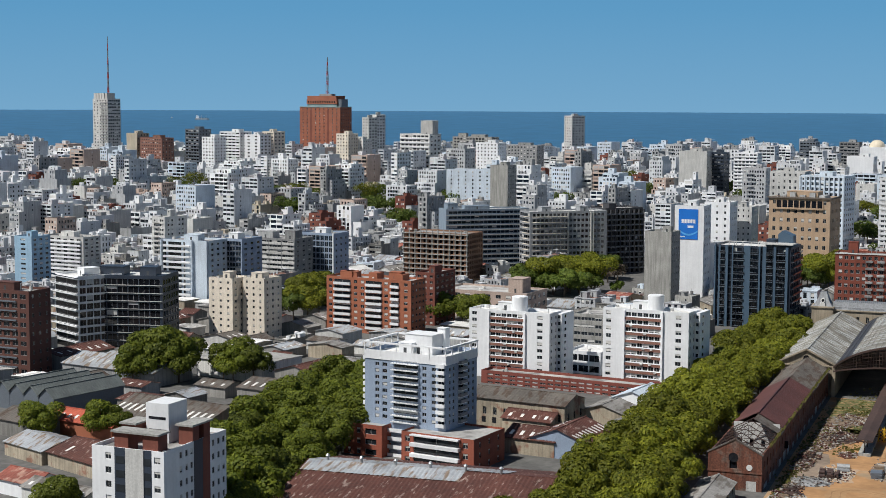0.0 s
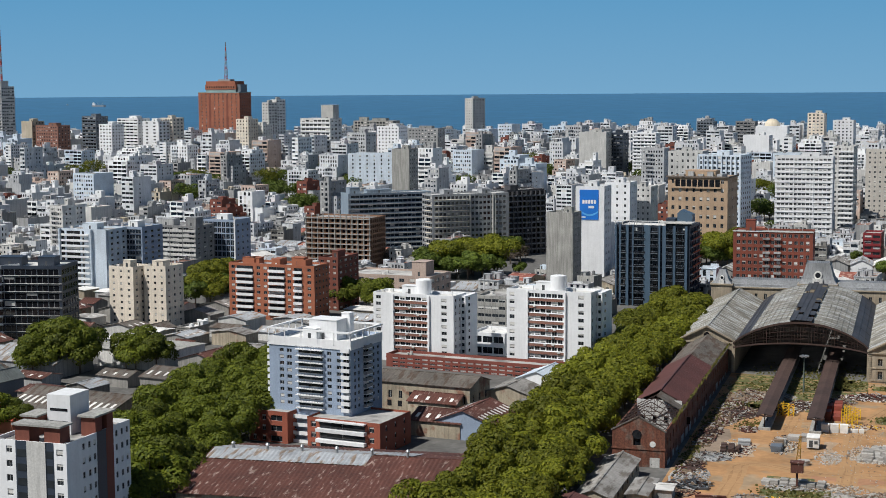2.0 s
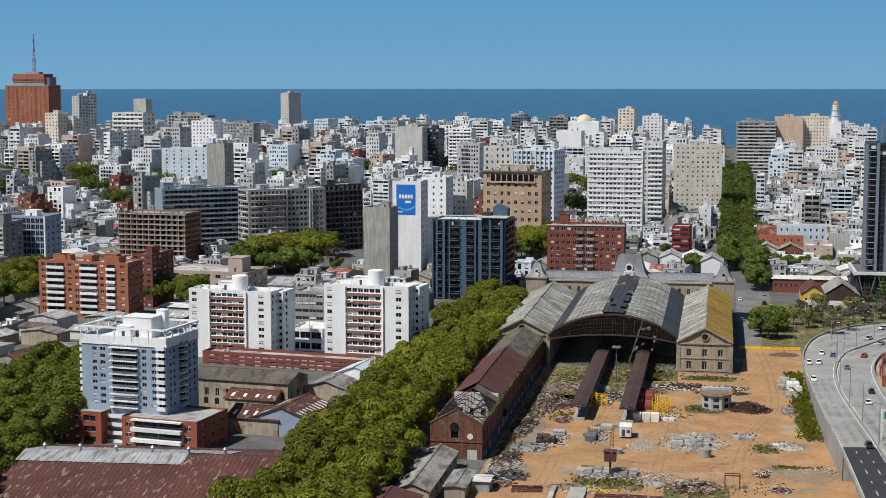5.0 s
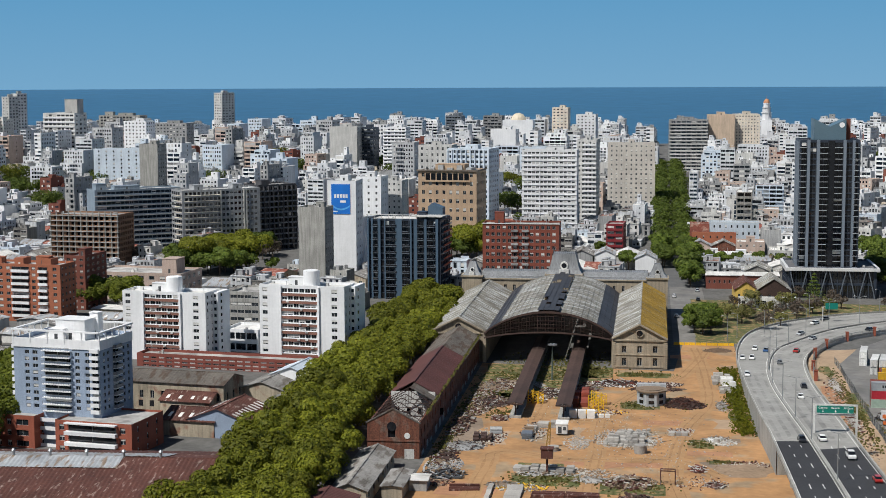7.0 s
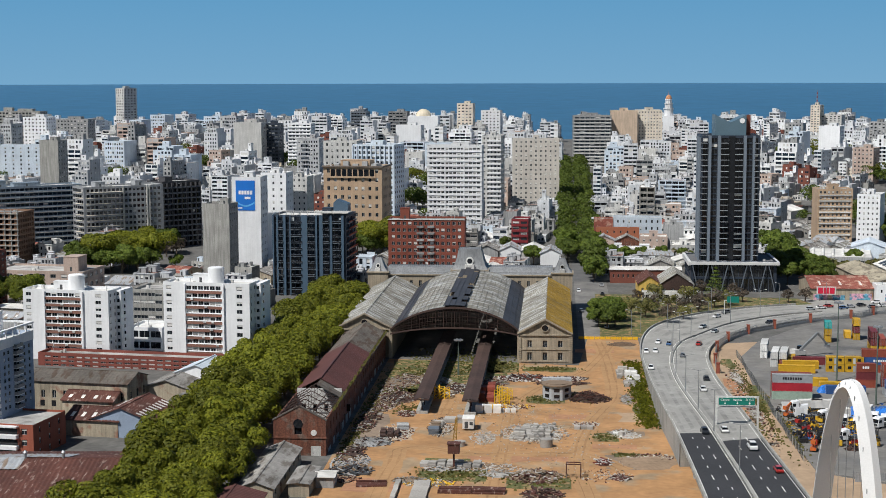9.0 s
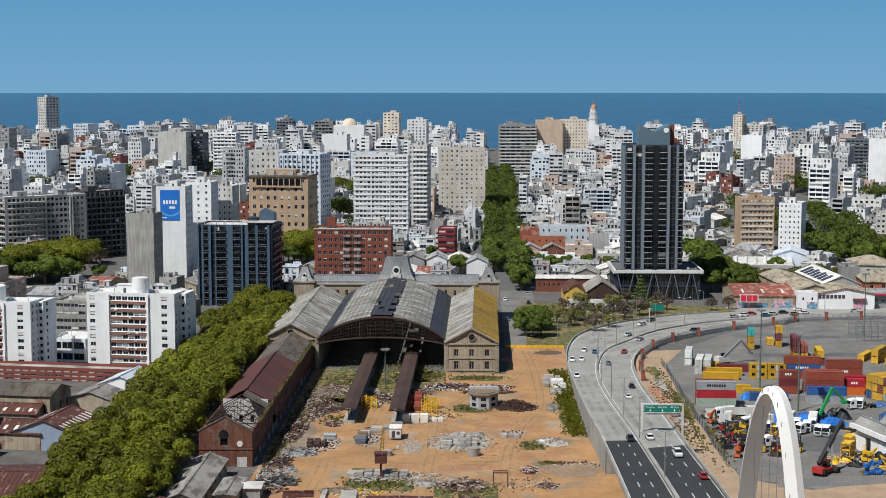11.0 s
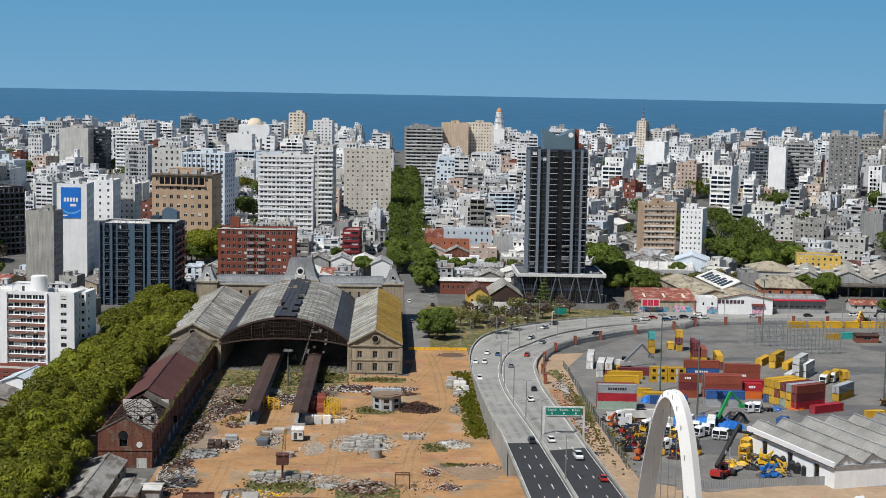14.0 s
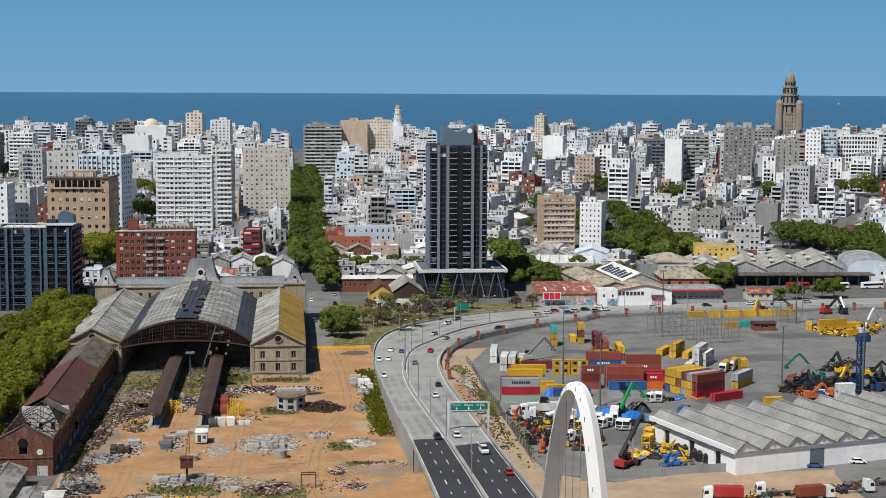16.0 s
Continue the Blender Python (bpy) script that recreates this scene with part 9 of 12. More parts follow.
def arch(x, y, apex, half, rz):
    """A slim white box-section arch with hangers."""
    root = thing("bridge_arch", "white painted steel arch with thin hanger cables", "bridge arch", x, y, 0, rz)
    b = Build()
    n = 48
    ring = [(half * a, apex * (1 - abs(a) ** 2.3)) for a in (-1 + 2 * k / n for k in range(n + 1))]
    for k in range(n + 1):
        p, q = ring[max(0, k - 1)], ring[min(n, k + 1)]
        tx, tz = q[0] - p[0], q[1] - p[1]
        l = math.hypot(tx, tz)
        nx, nz = -tz / l, tx / l
        c = ring[k]
        g = 1.0 + 0.35 * abs(-1 + 2 * k / n)
        # broad soffit, slanted flanks and a narrow crown
        for a, o in ((-2.1, -.5), (2.1, -.5), (.75, 1.0), (-.75, 1.0)):
            b.v.append((c[0] + nx * o * g, a * g, c[1] + nz * o * g))
    for k in range(n):
        for i in range(4):
            j = (i + 1) % 4
            b.f.append((4 * k + i, 4 * (k + 1) + i, 4 * (k + 1) + j, 4 * k + j))
            b.m.append(0)
    part("arch_rib", b, mat("white_gloss_paint", (0.80, 0.80, 0.79), 0.45, stain=0.05, vary=0.04), root)
    for k in range(10, n - 9, 6):
        c = ring[k]
        for a in (0.0,):
            b = Build()
            b.beam((c[0], a, c[1] - 0.4), (c[0], a * .4, 5.5), 0.10)
            part("hanger_cable", b, METAL, root)
    for k in range(4, n - 3, 4):
        c, g = ring[k], 1.0 + 0.35 * abs(-1 + 2 * k / n)
        for a in (-1.7, -.6):
            b = Build()
            b.tube(c[0], a * g, c[1] - .2, c[1] + (.75 if a < -1 else 1.3) * g, .08, n=8)
            part("cable_anchor", b, METAL, root)


arch(63.7, 328.8, 33.4, 9.4, -57)


# worn vehicle tracks and stains on the bare earth
PATH = mat("trodden_earth", (0.385, 0.225, 0.105), 0.95, grain=0.7, vary=0.08, stain=0.15)
RUT = mat("wheel_rut", (0.325, 0.185, 0.083), 0.95, grain=0.9, vary=0.15, stain=0.25)
REDEARTH = mat("reddish_earth", (0.38, 0.195, 0.105), 0.95, grain=0.6, vary=0.15, stain=0.2)
ASHEARTH = mat("ash_earth", (0.25, 0.19, 0.14), 0.95, grain=0.8, vary=0.15, stain=0.25)
for k, pts in enumerate(([(-16, 300), (-15, 360), (-14, 400), (-14, 440), (-6, 478), (10, 510), (20, 560)], [(-44, 300), (-42, 380), (-40, 400), (-20, 394), (6, 396), (18, 380)], [(-50, 440), (-42, 452), (-32, 446), (-20, 440), (-12, 446)], [(10, 340), (6, 385), (10, 430), (18, 470), (18, 520), (16, 568)], [(-33, 440), (-32, 460), (-33, 480)])):
    ribbon("dirt_track", pts, 5.2, .082 + k * .004, PATH, "pale trodden vehicle track on the earth", "track", k)
    for o in (-1.1, 1.1):
        ribbon("wheel_rut", [(x + o, y + o * .3) for x, y in pts], .5, .105 + k * .006 + o * .002, RUT, "darker wheel rut in the earth", "track", 20 + k)
for k, (x, y, w, d, m) in enumerate(((20, 388, 14, 14, ASHEARTH), (16, 404, 12, 5, REDEARTH), (-45, 362, 14, 12, REDEARTH), (6, 440, 16, 6, REDEARTH), (22, 440, 8, 12, DIRTPALE), (-44, 416, 10, 16, DIRTPALE), (-6, 416, 14, 16, DIRTPALE), (-20, 420, 4, 22, DIRTPALE), (14, 548, 14, 6, REDEARTH), (-8, 390, 30, 6, REDEARTH), (58, 470, 6, 60, REDEARTH), (22, 420, 6, 5, ASHEARTH), (-52, 430, 8, 60, ASHEARTH), (-48, 480, 16, 24, ASHEARTH), (-30, 486, 8, 26, ASHEARTH), (-8, 494, 22, 8, ASHEARTH))):
    sheet("earth_patch", wavy([(x - w / 2, y - d / 2), (x + w / 2, y - d / 2), (x + w / 2, y + d / 2), (x - w / 2, y + d / 2)], 1.8, 40 + k), .068 + k * .0004, m, "discoloured patch of bare earth", "ground")
for k, (x, y, w, d) in enumerate(((120, 560, 40, 10), (170, 540, 30, 14), (90, 420, 30, 20), (150, 470, 40, 16), (210, 590, 40, 12), (130, 600, 24, 8), (190, 460, 50, 20), (100, 540, 14, 10))):
    sheet("oil_stain", wavy([(x - w / 2, y - d / 2), (x + w / 2, y - d / 2), (x + w / 2, y + d / 2), (x - w / 2, y + d / 2)], 2.5, 80 + k), .076 + k * .0004, STREET, "dark worn stain on the yard pavement", "pavement")


# ---- the old goods shed along the avenue ----
def goods_shed():
    """A long brick shed: its near bay has lost its roof, then brown sheets, then grey sheets."""
    x0, x1, y0, y1, eave, ridge = -74.4, -60.4, 389.5, 530.0, 9.4, 13.2
    w, d = x1 - x0, y1 - y0
    root = thing("goods_shed", "long derelict brick goods shed with a half-burnt roof", "goods shed", (x0 + x1) / 2, y0, 0)
    b, p = Build(), Build()
    for face, (at, length, turn) in sides(w, d).items():
        if face in ("front", "back"):
            cols, rows = [(.40 * w, .54 * w)], [(5.6, 8.6)]
        else:
            cols, rows = cuts(length, 26, 0.24, 1.0), [(1.4, 3.4), (5.2, 7.4)]
        for o in facade(b, at, length, -0.3, eave, cols, rows, 0.45, 0):
            pane_into(p, (lambda a: lambda u, v, q: a(u, v, q - 0.43))(at), *o, -1, 0, 1, 2)
        # inner face of the wall, seen where the roof is gone
        b.poly([at(0.5, 0, -0.5), at(0.5, eave, -0.5), at(length - 0.5, eave, -0.5), at(length - 0.5, 0, -0.5)], 0)
        b.poly([at(0, eave, 0), at(length, eave, 0), at(length - 0.5, eave, -0.5), at(0.5, eave, -0.5)], 0)
    for yy in (0.0, 0.5):
        q = [(-w / 2, yy, eave), (w / 2, yy, eave), (0, yy, ridge)]
        b.poly(q if yy == 0 else q[::-1], 0)
    part("wall", b, OLDBRICK, root, "soot-stained dark brick wall")
    tagged(part("glazing", p, [GLASSDARK, FRAME, SHUTTER], root), kind="stuff")
    for s in (-1, 1):
        c = Build()
        c.beam((s * (w / 2 + 0.3), 0.2, eave + 0.1), (0, 0.2, ridge + 0.25), 0.7, 0.3)
        part("gable_coping", c, SOOTYROOF, root)
    c = Build()
    c.box(-w / 2 - .15, w / 2 + .15, -.2, 0, 4.6, 5.0, bottom=True)
    part("string_course", c, OLDBRICK, root)
    c = Build()
    c.tube(0, 0, 0, 0.12, 0.8, n=20)
    part("round_plaque", c, OFFWHITE, root, m=pose(w * .27, -0.02, 6.2, 90))
    c = Build()
    c.box(-w / 2 + .9 * w - 2.6, -w / 2 + .9 * w, -0.06, 0, 0, 2.6)
    part("white_patch", c, OFFWHITE, root)
    c = Build()
    c.box(-w / 2 + 0.6, w / 2 - 0.6, 34.0, 34.4, 0, eave + 1.6)
    for k in range(5):
        c.box(-w / 2 + 2 + k * 3.2, -w / 2 + 3.0 + k * 3.2, 33.9, 34.0, 4.5, 6.5, 1)
    part("inner_wall", c, [OFFWHITE, GLASSDARK], root, "pale inner cross wall laid open")
    # near-black floor and loose bars, added to put the bay's inside shade in colour
    rng, c = random.Random(14), Build()
    for _ in range(260):
        px, py, pz, a, l = rng.uniform(-w / 2 + 1, w / 2 - 1), rng.uniform(1, 33), rng.uniform(0, 2.2), rng.uniform(0, 6.28), rng.uniform(.8, 3.2)
        c.beam((px - l * math.cos(a) / 2, py - l * math.sin(a) / 2, pz), (px + l * math.cos(a) / 2, py + l * math.sin(a) / 2, pz + rng.uniform(-.4, .8)), .22)
    c.box(-w / 2 + .6, w / 2 - .6, .6, 33.8, -.2, .3)
    tagged(part("charred_debris", c, mat("bay_shade_black", (0.022, 0.019, 0.017), .95, vary=.3), root), kind="stuff")
    rng = random.Random(24)
    for k in range(16):
        c, a = Build(), 3 + k * 8.6 + rng.uniform(-1.5, 1.5)
        c.box(w / 2, w / 2 + .05, a, a + rng.uniform(2, 5), 0, rng.uniform(.8, 2.4))
        part("old_whitewash", c, GREYREN, root, "patch of old whitewash on the brick")
    # arched window in the gable
    c = Build()
    c.tube(0, 0, 0, .1, 1.25, n=20)
    part("arched_window_head", c, GLASSDARK, root, m=pose(-w / 2 + .47 * w, -.02, 8.6, 90))
    # bare trusses of the burnt bay
    for k in range(6):
        yy = 4 + k * 5.4
        c = Build()
        for s in (-1, 1):
            c.beam((s * w / 2, yy, eave), (0, yy, ridge), 0.16, 0.2)
            c.beam((s * w / 4, yy, (eave + ridge) / 2), (s * w / 8, yy, eave), 0.1)
        c.beam((-w / 2, yy, eave), (w / 2, yy, eave), 0.14)
        c.beam((0, yy, eave), (0, yy, ridge), 0.1)
        part("truss", c, RUSTDARK, root)
    for k in range(5):
        c = Build()
        f = (k + .5) / 5
        for s in (-1, 1):
            c.beam((s * w / 2 * (1 - f), 0.5, eave + (ridge - eave) * f), (s * w / 2 * (1 - f), 33, eave + (ridge - eave) * f), 0.08)
        part("purlin", c, RUSTDARK, root)
    for nm, a, e, m, lift in (("burnt_edge", 29.0, 36.5, SOOTYROOF, 0.0), ("brown_roof", 36.0, 96.0, RUSTBROWN, 0.35), ("grey_roof", 96.5, d, SOOTYROOF, -0.15)):
        for s in (-1, 1):
            if nm == "burnt_edge" and s < 0:
                continue
            c = Build()
            ov = 0.5
            q = [(s * (w / 2 + ov), a, eave - .2 + lift), (s * (w / 2 + ov), e, eave - .2 + lift), (0, e, ridge + lift), (0, a, ridge + lift)]
            if s > 0:
                c.sheet(q[0], q[1], q[2], q[3])
            else:
                c.sheet(q[1], q[0], q[3], q[2])
            c.poly([(v[0], v[1], v[2] - .15) for v in (q[::-1] if s > 0 else q)])
            part(nm, c, m, root)
    c = Build()
    c.beam((0, 36, ridge + .45), (0, 96, ridge + .45), .5, .2)
    part("ridge_cap", c, RUSTBROWN, root)
    # weeds along the eaves gutter
    rng, c = random.Random(4), Build()
    for _ in range(420):
        yy, s = rng.uniform(10, d), rng.uniform(.15, .45)
        x, z = w / 2 + .3 + rng.uniform(-.3, .3), eave + .1 + rng.uniform(0, .3)
        a = rng.uniform(0, 3.14)
        c.poly([(x - s * math.cos(a), yy - s * math.sin(a), z), (x + s * math.cos(a), yy + s * math.sin(a), z), (x + s * .6 * math.cos(a), yy + s * .6 * math.sin(a), z + s * 1.4), (x - s * .6 * math.cos(a), yy - s * .6 * math.sin(a), z + s * 1.4)])
    tagged(part("weeds", c, LEAFOLIVE, root), kind="stuff")


RUSTBROWN = mat("brown_painted_sheet", (0.092, 0.034, 0.029), 0.75, grain=0.8, vary=0.12, stain=0.2)
goods_shed()
g = gable_hall("lean_shed", "low grey shed with a weedy sheet roof", -70.0, 342, 8.6, 39, 4.2, 5.8, OLDWALL, FIBRE, along="y", category="shed", side_cols=6)
g = gable_hall("lean_shed", "low rusty roofed shed beside the avenue", -73.5, 300, 14, 37, 4.4, 6.2, OLDWALL, RUSTBROWN, along="y", category="shed", side_cols=6)
g = gable_hall("hut", "small flat grey hut beside the shed", -61.0, 350, 5, 16, 3.2, 3.5, OLDWALL, FIBRE, along="y", category="hut", corrugated=False)
g = gable_hall("hut", "small tin-roofed lean-to by the shed", -56.0, 358, 4.4, 6, 2.8, 3.2, GREYREN, ROOFWHITE, along="x", category="hut", corrugated=False)


# ---- platforms and canopies at the mouth of the train shed ----
def platform_canopy(x, y0, y1, w):
    root = thing("platform_canopy", "long rusty platform canopy on low posts", "canopy", x, y0, 0)
    d = y1 - y0
    b = Build()
    for s in (-1, 1):
        q = [(s * w / 2, 0, 4.7), (s * w / 2, d, 4.7), (0, d, 5.2), (0, 0, 5.2)]
        b.poly(q if s > 0 else q[::-1])
        b.poly([(v[0], v[1], v[2] - .2) for v in (q[::-1] if s > 0 else q)])
        b.beam((s * w / 2, 0, 4.55), (s * w / 2, d, 4.55), .15, .4)
    for yy in (0, d):
        b.beam((-w / 2, yy, 4.55), (w / 2, yy, 4.55), .15, .4)
    part("canopy_roof", b, RUSTDARK, root)
    for k in range(int(d / 8)):
        b = Build()
        b.box(-.15, .15, 2 + k * 8 - .15, 2 + k * 8 + .15, .8, 4.9)
        b.beam((-w / 2 + .4, 2 + k * 8, 4.6), (0, 2 + k * 8, 3.6), .12)
        b.beam((w / 2 - .4, 2 + k * 8, 4.6), (0, 2 + k * 8, 3.6), .12)
        part("post", b, RUSTDARK, root)
    b = Build()
    b.box(-w / 2 + .5, w / 2 - .5, 1, d, -.2, .85)
    part("platform", b, CONCRETE, root)


platform_canopy(-39.6, 440, 560, 4.5)
platform_canopy(-25.2, 439, 560, 4.5)

# ---- heaps and stacks on the yard ----
RED_OXIDE = mat("red_oxide_steel", (0.22, 0.05, 0.03), 0.7, stain=0.2, piece=0.3)
PALECONC = mat("pale_precast", (0.40, 0.38, 0.35), 0.9, stain=0.2, piece=0.3)
PALLET = mat("pallet_wood", (0.36, 0.26, 0.16), 0.9, piece=0.3)


def stack(name, label, x, y, nx, ny, nz, bx, by, bz, material, gap=0.15, rz=0.0, jitter=0.1, category="stack"):
    """A stack of alike pieces, each a part, slightly out of line."""
    rng = random.Random(int(x * 13 + y * 7))
    root = thing(name, label, category, x, y, 0.06, rz)
    b = Build()
    b.box(-bx / 2, bx / 2, -by / 2, by / 2, 0, bz, 0)
    b.box(-bx / 2 + bx * .1, bx / 2 - bx * .1, -by / 2 - .02, -by / 2, bz * .3, bz * .7, 0)
    me = b.mesh("piece", material)
    for i in range(nx):
        for j in range(ny):
            for k in range(rng.randint(max(1, nz - 1), nz)):
                part("piece", me, None, root, m=pose((i - (nx - 1) / 2) * (bx + gap) + rng.uniform(-jitter, jitter), (j - (ny - 1) / 2) * (by + gap) + rng.uniform(-jitter, jitter), k * bz, 0, 0, rng.uniform(-4, 4)))
    return root


def heap(name, label, x, y, rx, ry, h, n, size, mats, seed, category="heap", long=2.5):
    """A heap of bars, boards and broken pieces over a low mound."""
    rng = random.Random(seed)
    root = thing(name, label, category, x, y, 0.06)
    b = Build()
    for _ in range(n):
        a, f = rng.uniform(0, 6.28), math.sqrt(rng.random())
        px, py = rx * f * math.cos(a), ry * f * math.sin(a)
        pz = h * (1 - f * f) * rng.uniform(.15, 1) + .05
        l, t = size * rng.uniform(.5, long), size * rng.uniform(.12, .5)
        d = Vector((rng.uniform(-1, 1), rng.uniform(-1, 1), rng.uniform(-.25, .25))).normalized() * l / 2
        b.beam((px - d.x, py - d.y, max(.05, pz - d.z)), (px + d.x, py + d.y, max(.1, pz + d.z)), t, t * rng.uniform(.3, 1), rng.randrange(len(mats)))
    tagged(part("loose_scrap", b, mats, root), kind="stuff")
    m = Build()
    ring = [(rx * .9 * math.cos(2 * math.pi * k / 14) * rng.uniform(.8, 1.1), ry * .9 * math.sin(2 * math.pi * k / 14) * rng.uniform(.8, 1.1)) for k in range(14)]
    for k in range(14):
        p, q = ring[k], ring[(k + 1) % 14]
        m.poly([(p[0], p[1], 0), (q[0], q[1], 0), (q[0] * .5, q[1] * .5, h * .4), (p[0] * .5, p[1] * .5, h * .4)])
        m.poly([(p[0] * .5, p[1] * .5, h * .4), (q[0] * .5, q[1] * .5, h * .4), (0, 0, h * .55)])
    part("mound", m, mats[0], root)
    return root


stack("kerb_stack", "stack of pale precast kerb stones", -7.6, 419, 5, 4, 3, 1.3, .8, .5, PALECONC)
stack("block_stack", "scattered blocks of pale stone", -3.6, 424, 6, 3, 2, .9, 1.1, .6, PALECONC, .5, 12, .3)
stack("block_stack", "low rows of pale stone blocks", -8.6, 411, 6, 2, 2, 1.1, .9, .6, PALECONC, .3, -6, .3)
stack("slab_stack", "stacked concrete slabs on pallets", -28.6, 431, 2, 1, 4, 3.2, 3.4, .45, PALECONC, .6)
stack("slab_stack", "stacked concrete slabs on pallets", -33.4, 426, 1, 3, 3, 2.6, 1.6, .35, PALECONC, .3)
stack("slab_stack", "dark bundle of stacked panels", -34.0, 417, 1, 1, 5, 3.0, 4.0, .4, GREYPANEL, .2)
stack("slab_stack", "long low stack of grey slabs", -26.8, 381, 7, 2, 3, 2.0, 1.8, .45, PALECONC, .25, -4)
stack("panel_stack", "stack of bluish panels", -43.5, 424, 1, 3, 2, 3.4, 2.4, .4, GREYREN, .5, 6)
stack("panel_stack", "white boxed units side by side", -20.0, 444, 3, 1, 1, 2.3, 2.2, 2.4, ROOFWHITE, .3)
stack("beam_stack", "long rusty beams laid side by side", -20.0, 357, 2, 6, 2, 8.0, .5, .45, RUST, .2)
stack("beam_stack", "rusty beams laid in rows", -45.0, 362, 1, 6, 2, 7.5, .45, .4, RUST, .4, 5)
stack("crate_stack", "red oxide steel boxes in two rows", -21.6, 468, 2, 4, 2, 2.4, 4.2, 1.3, RED_OXIDE, .4)
stack("pipe_blocks", "pale concrete drainage blocks by the fence", 23.5, 503, 3, 5, 2, 1.7, 1.9, 1.1, PALECONC, .4, 0, .4)
stack("pipe_blocks", "pale concrete blocks at the road", 24.0, 487, 2, 3, 1, 1.6, 1.8, 1.2, PALECONC, .5, 8, .4)
stack("slab_stack", "pale slabs lying on sand", 8.0, 425, 3, 1, 1, 1.6, 2.4, .9, PALECONC, .2)
stack("track_slab", "pale new track slab under construction", -32.5, 352, 1, 5, 1, 4.0, 5.0, .7, PALECONC, .1, 0, .02)
stack("track_slab", "narrow new concrete strips", -38.5, 352, 1, 5, 1, 1.2, 5.0, .8, PALECONC, .1, 0, .02)
stack("rail_stack", "small stack of dark rails", -44.5, 413, 3, 1, 3, .6, 5.0, .5, RUSTDARK, .2)
heap("scrap_heap", "tangled heap of rusty scrap iron", -38, 470, 4, 7, 1.6, 160, .9, [RUSTDARK, RUST, PALECONC], 1)
heap("scrap_heap", "tangled heap of rusty scrap iron", -49, 462, 6, 9, 1.6, 220, 1.0, [RUSTDARK, TIMBER, PALECONC, RUST], 2)
heap("scrap_heap", "dark tangle of reinforcement mesh", 10.5, 464, 6.5, 5.5, 2.6, 420, .8, [RUSTDARK, RUSTDARK, RUST], 3)
heap("timber_heap", "untidy heap of old timber and sheets", -5.0, 371, 6, 6, 2.0, 230, 1.3, [TIMBER, RUST, PALECONC, TIMBER], 4)
heap("timber_heap", "untidy heap of old beams", -3.0, 355, 5, 4, 1.4, 130, 1.4, [TIMBER, RUST, RUSTDARK], 5)
heap("scrap_heap", "heap of red scrap by the station front", -10, 496, 9, 4, 1.5, 240, .9, [RUSTDARK, RUST, OFFWHITE, RED_OXIDE], 6)
heap("scrap_heap", "scattered debris between the platforms", -32, 478, 4, 9, .8, 170, .8, [RUSTDARK, RUST, TIMBER, OFFWHITE], 7)
heap("rubble_heap", "pile of broken grey slabs beside the shed", -54, 392, 3.4, 10, .8, 110, 1.1, [RUSTDARK, TIMBER, RUST, TIMBER, RUSTDARK, PALECONC], 8)
heap("rubble_heap", "pile of broken grey slabs", -52, 374, 6, 5, 1.2, 130, 1.4, [DARKFRAME, RUSTDARK, TIMBER, GREYREN], 9)
heap("rubble_heap", "scattered debris near the shed wall", -54.5, 432, 3.5, 18, .9, 200, 1.0, [RUSTDARK, RUST, TIMBER, TIMBER, PALECONC], 10)
heap("rubble_heap", "rusty debris on the bare earth", 12.5, 387, 2.4, 4.5, .5, 70, .7, [RUST, RED_OXIDE, OFFWHITE], 11)
heap("rubble_heap", "loose stones around the block rows", -6.5, 416, 9, 8, .5, 130, .5, [PALECONC, PALECONC, OFFWHITE], 12)
heap("rubble_heap", "debris by the drainage pipes", 18.5, 421, 4, 4, .6, 60, .7, [OFFWHITE, PALECONC, TIMBER], 13)
heap("rubble_heap", "debris along the platform edge", -47, 492, 7, 10, .7, 150, .8, [TIMBER, RUSTDARK, RUST, PALECONC], 14)
heap("earth_mound", "dark brown mound of earth", 24.5, 561, 6.5, 3.5, 2.2, 40, .4, [mat("dark_earth", (0.13, 0.085, 0.055), 0.95, grain=2, vary=.25), TIMBER], 15)
heap("earth_mound", "flat grey-brown heap of soil", 24, 388, 9, 10, .9, 30, .3, [mat("grey_earth", (0.27, 0.19, 0.125), 0.95, grain=1, vary=.15), TIMBER], 16)


def yellow_tower(x, y):
    """Yellow scaffold sections stored upright."""
    root = thing("scaffold_section", "yellow lattice steel sections standing together", "scaffold", x, y, .06)
    for i in range(3):
        b = Build()
        for px, py in ((0, 0), (1.4, 0), (1.4, 3), (0, 3)):
            b.beam((i * 1.6 + px, py, 0), (i * 1.6 + px, py, 4.0 - i * .6), .18)
        for z in (0.2, 1.2, 2.2, 3.2):
            for p, q in (((0, 0), (1.4, 0)), ((1.4, 0), (1.4, 3)), ((1.4, 3), (0, 3)), ((0, 3), (0, 0))):
                b.beam((i * 1.6 + p[0], p[1], z), (i * 1.6 + q[0], q[1], min(z + .9, 4 - i * .6)), .14)
        part("lattice", b, YELLOWPAINT, root)


yellow_tower(-18.6, 455)
yellow_tower(-37.5, 462)
yellow_tower(-18.0, 462)


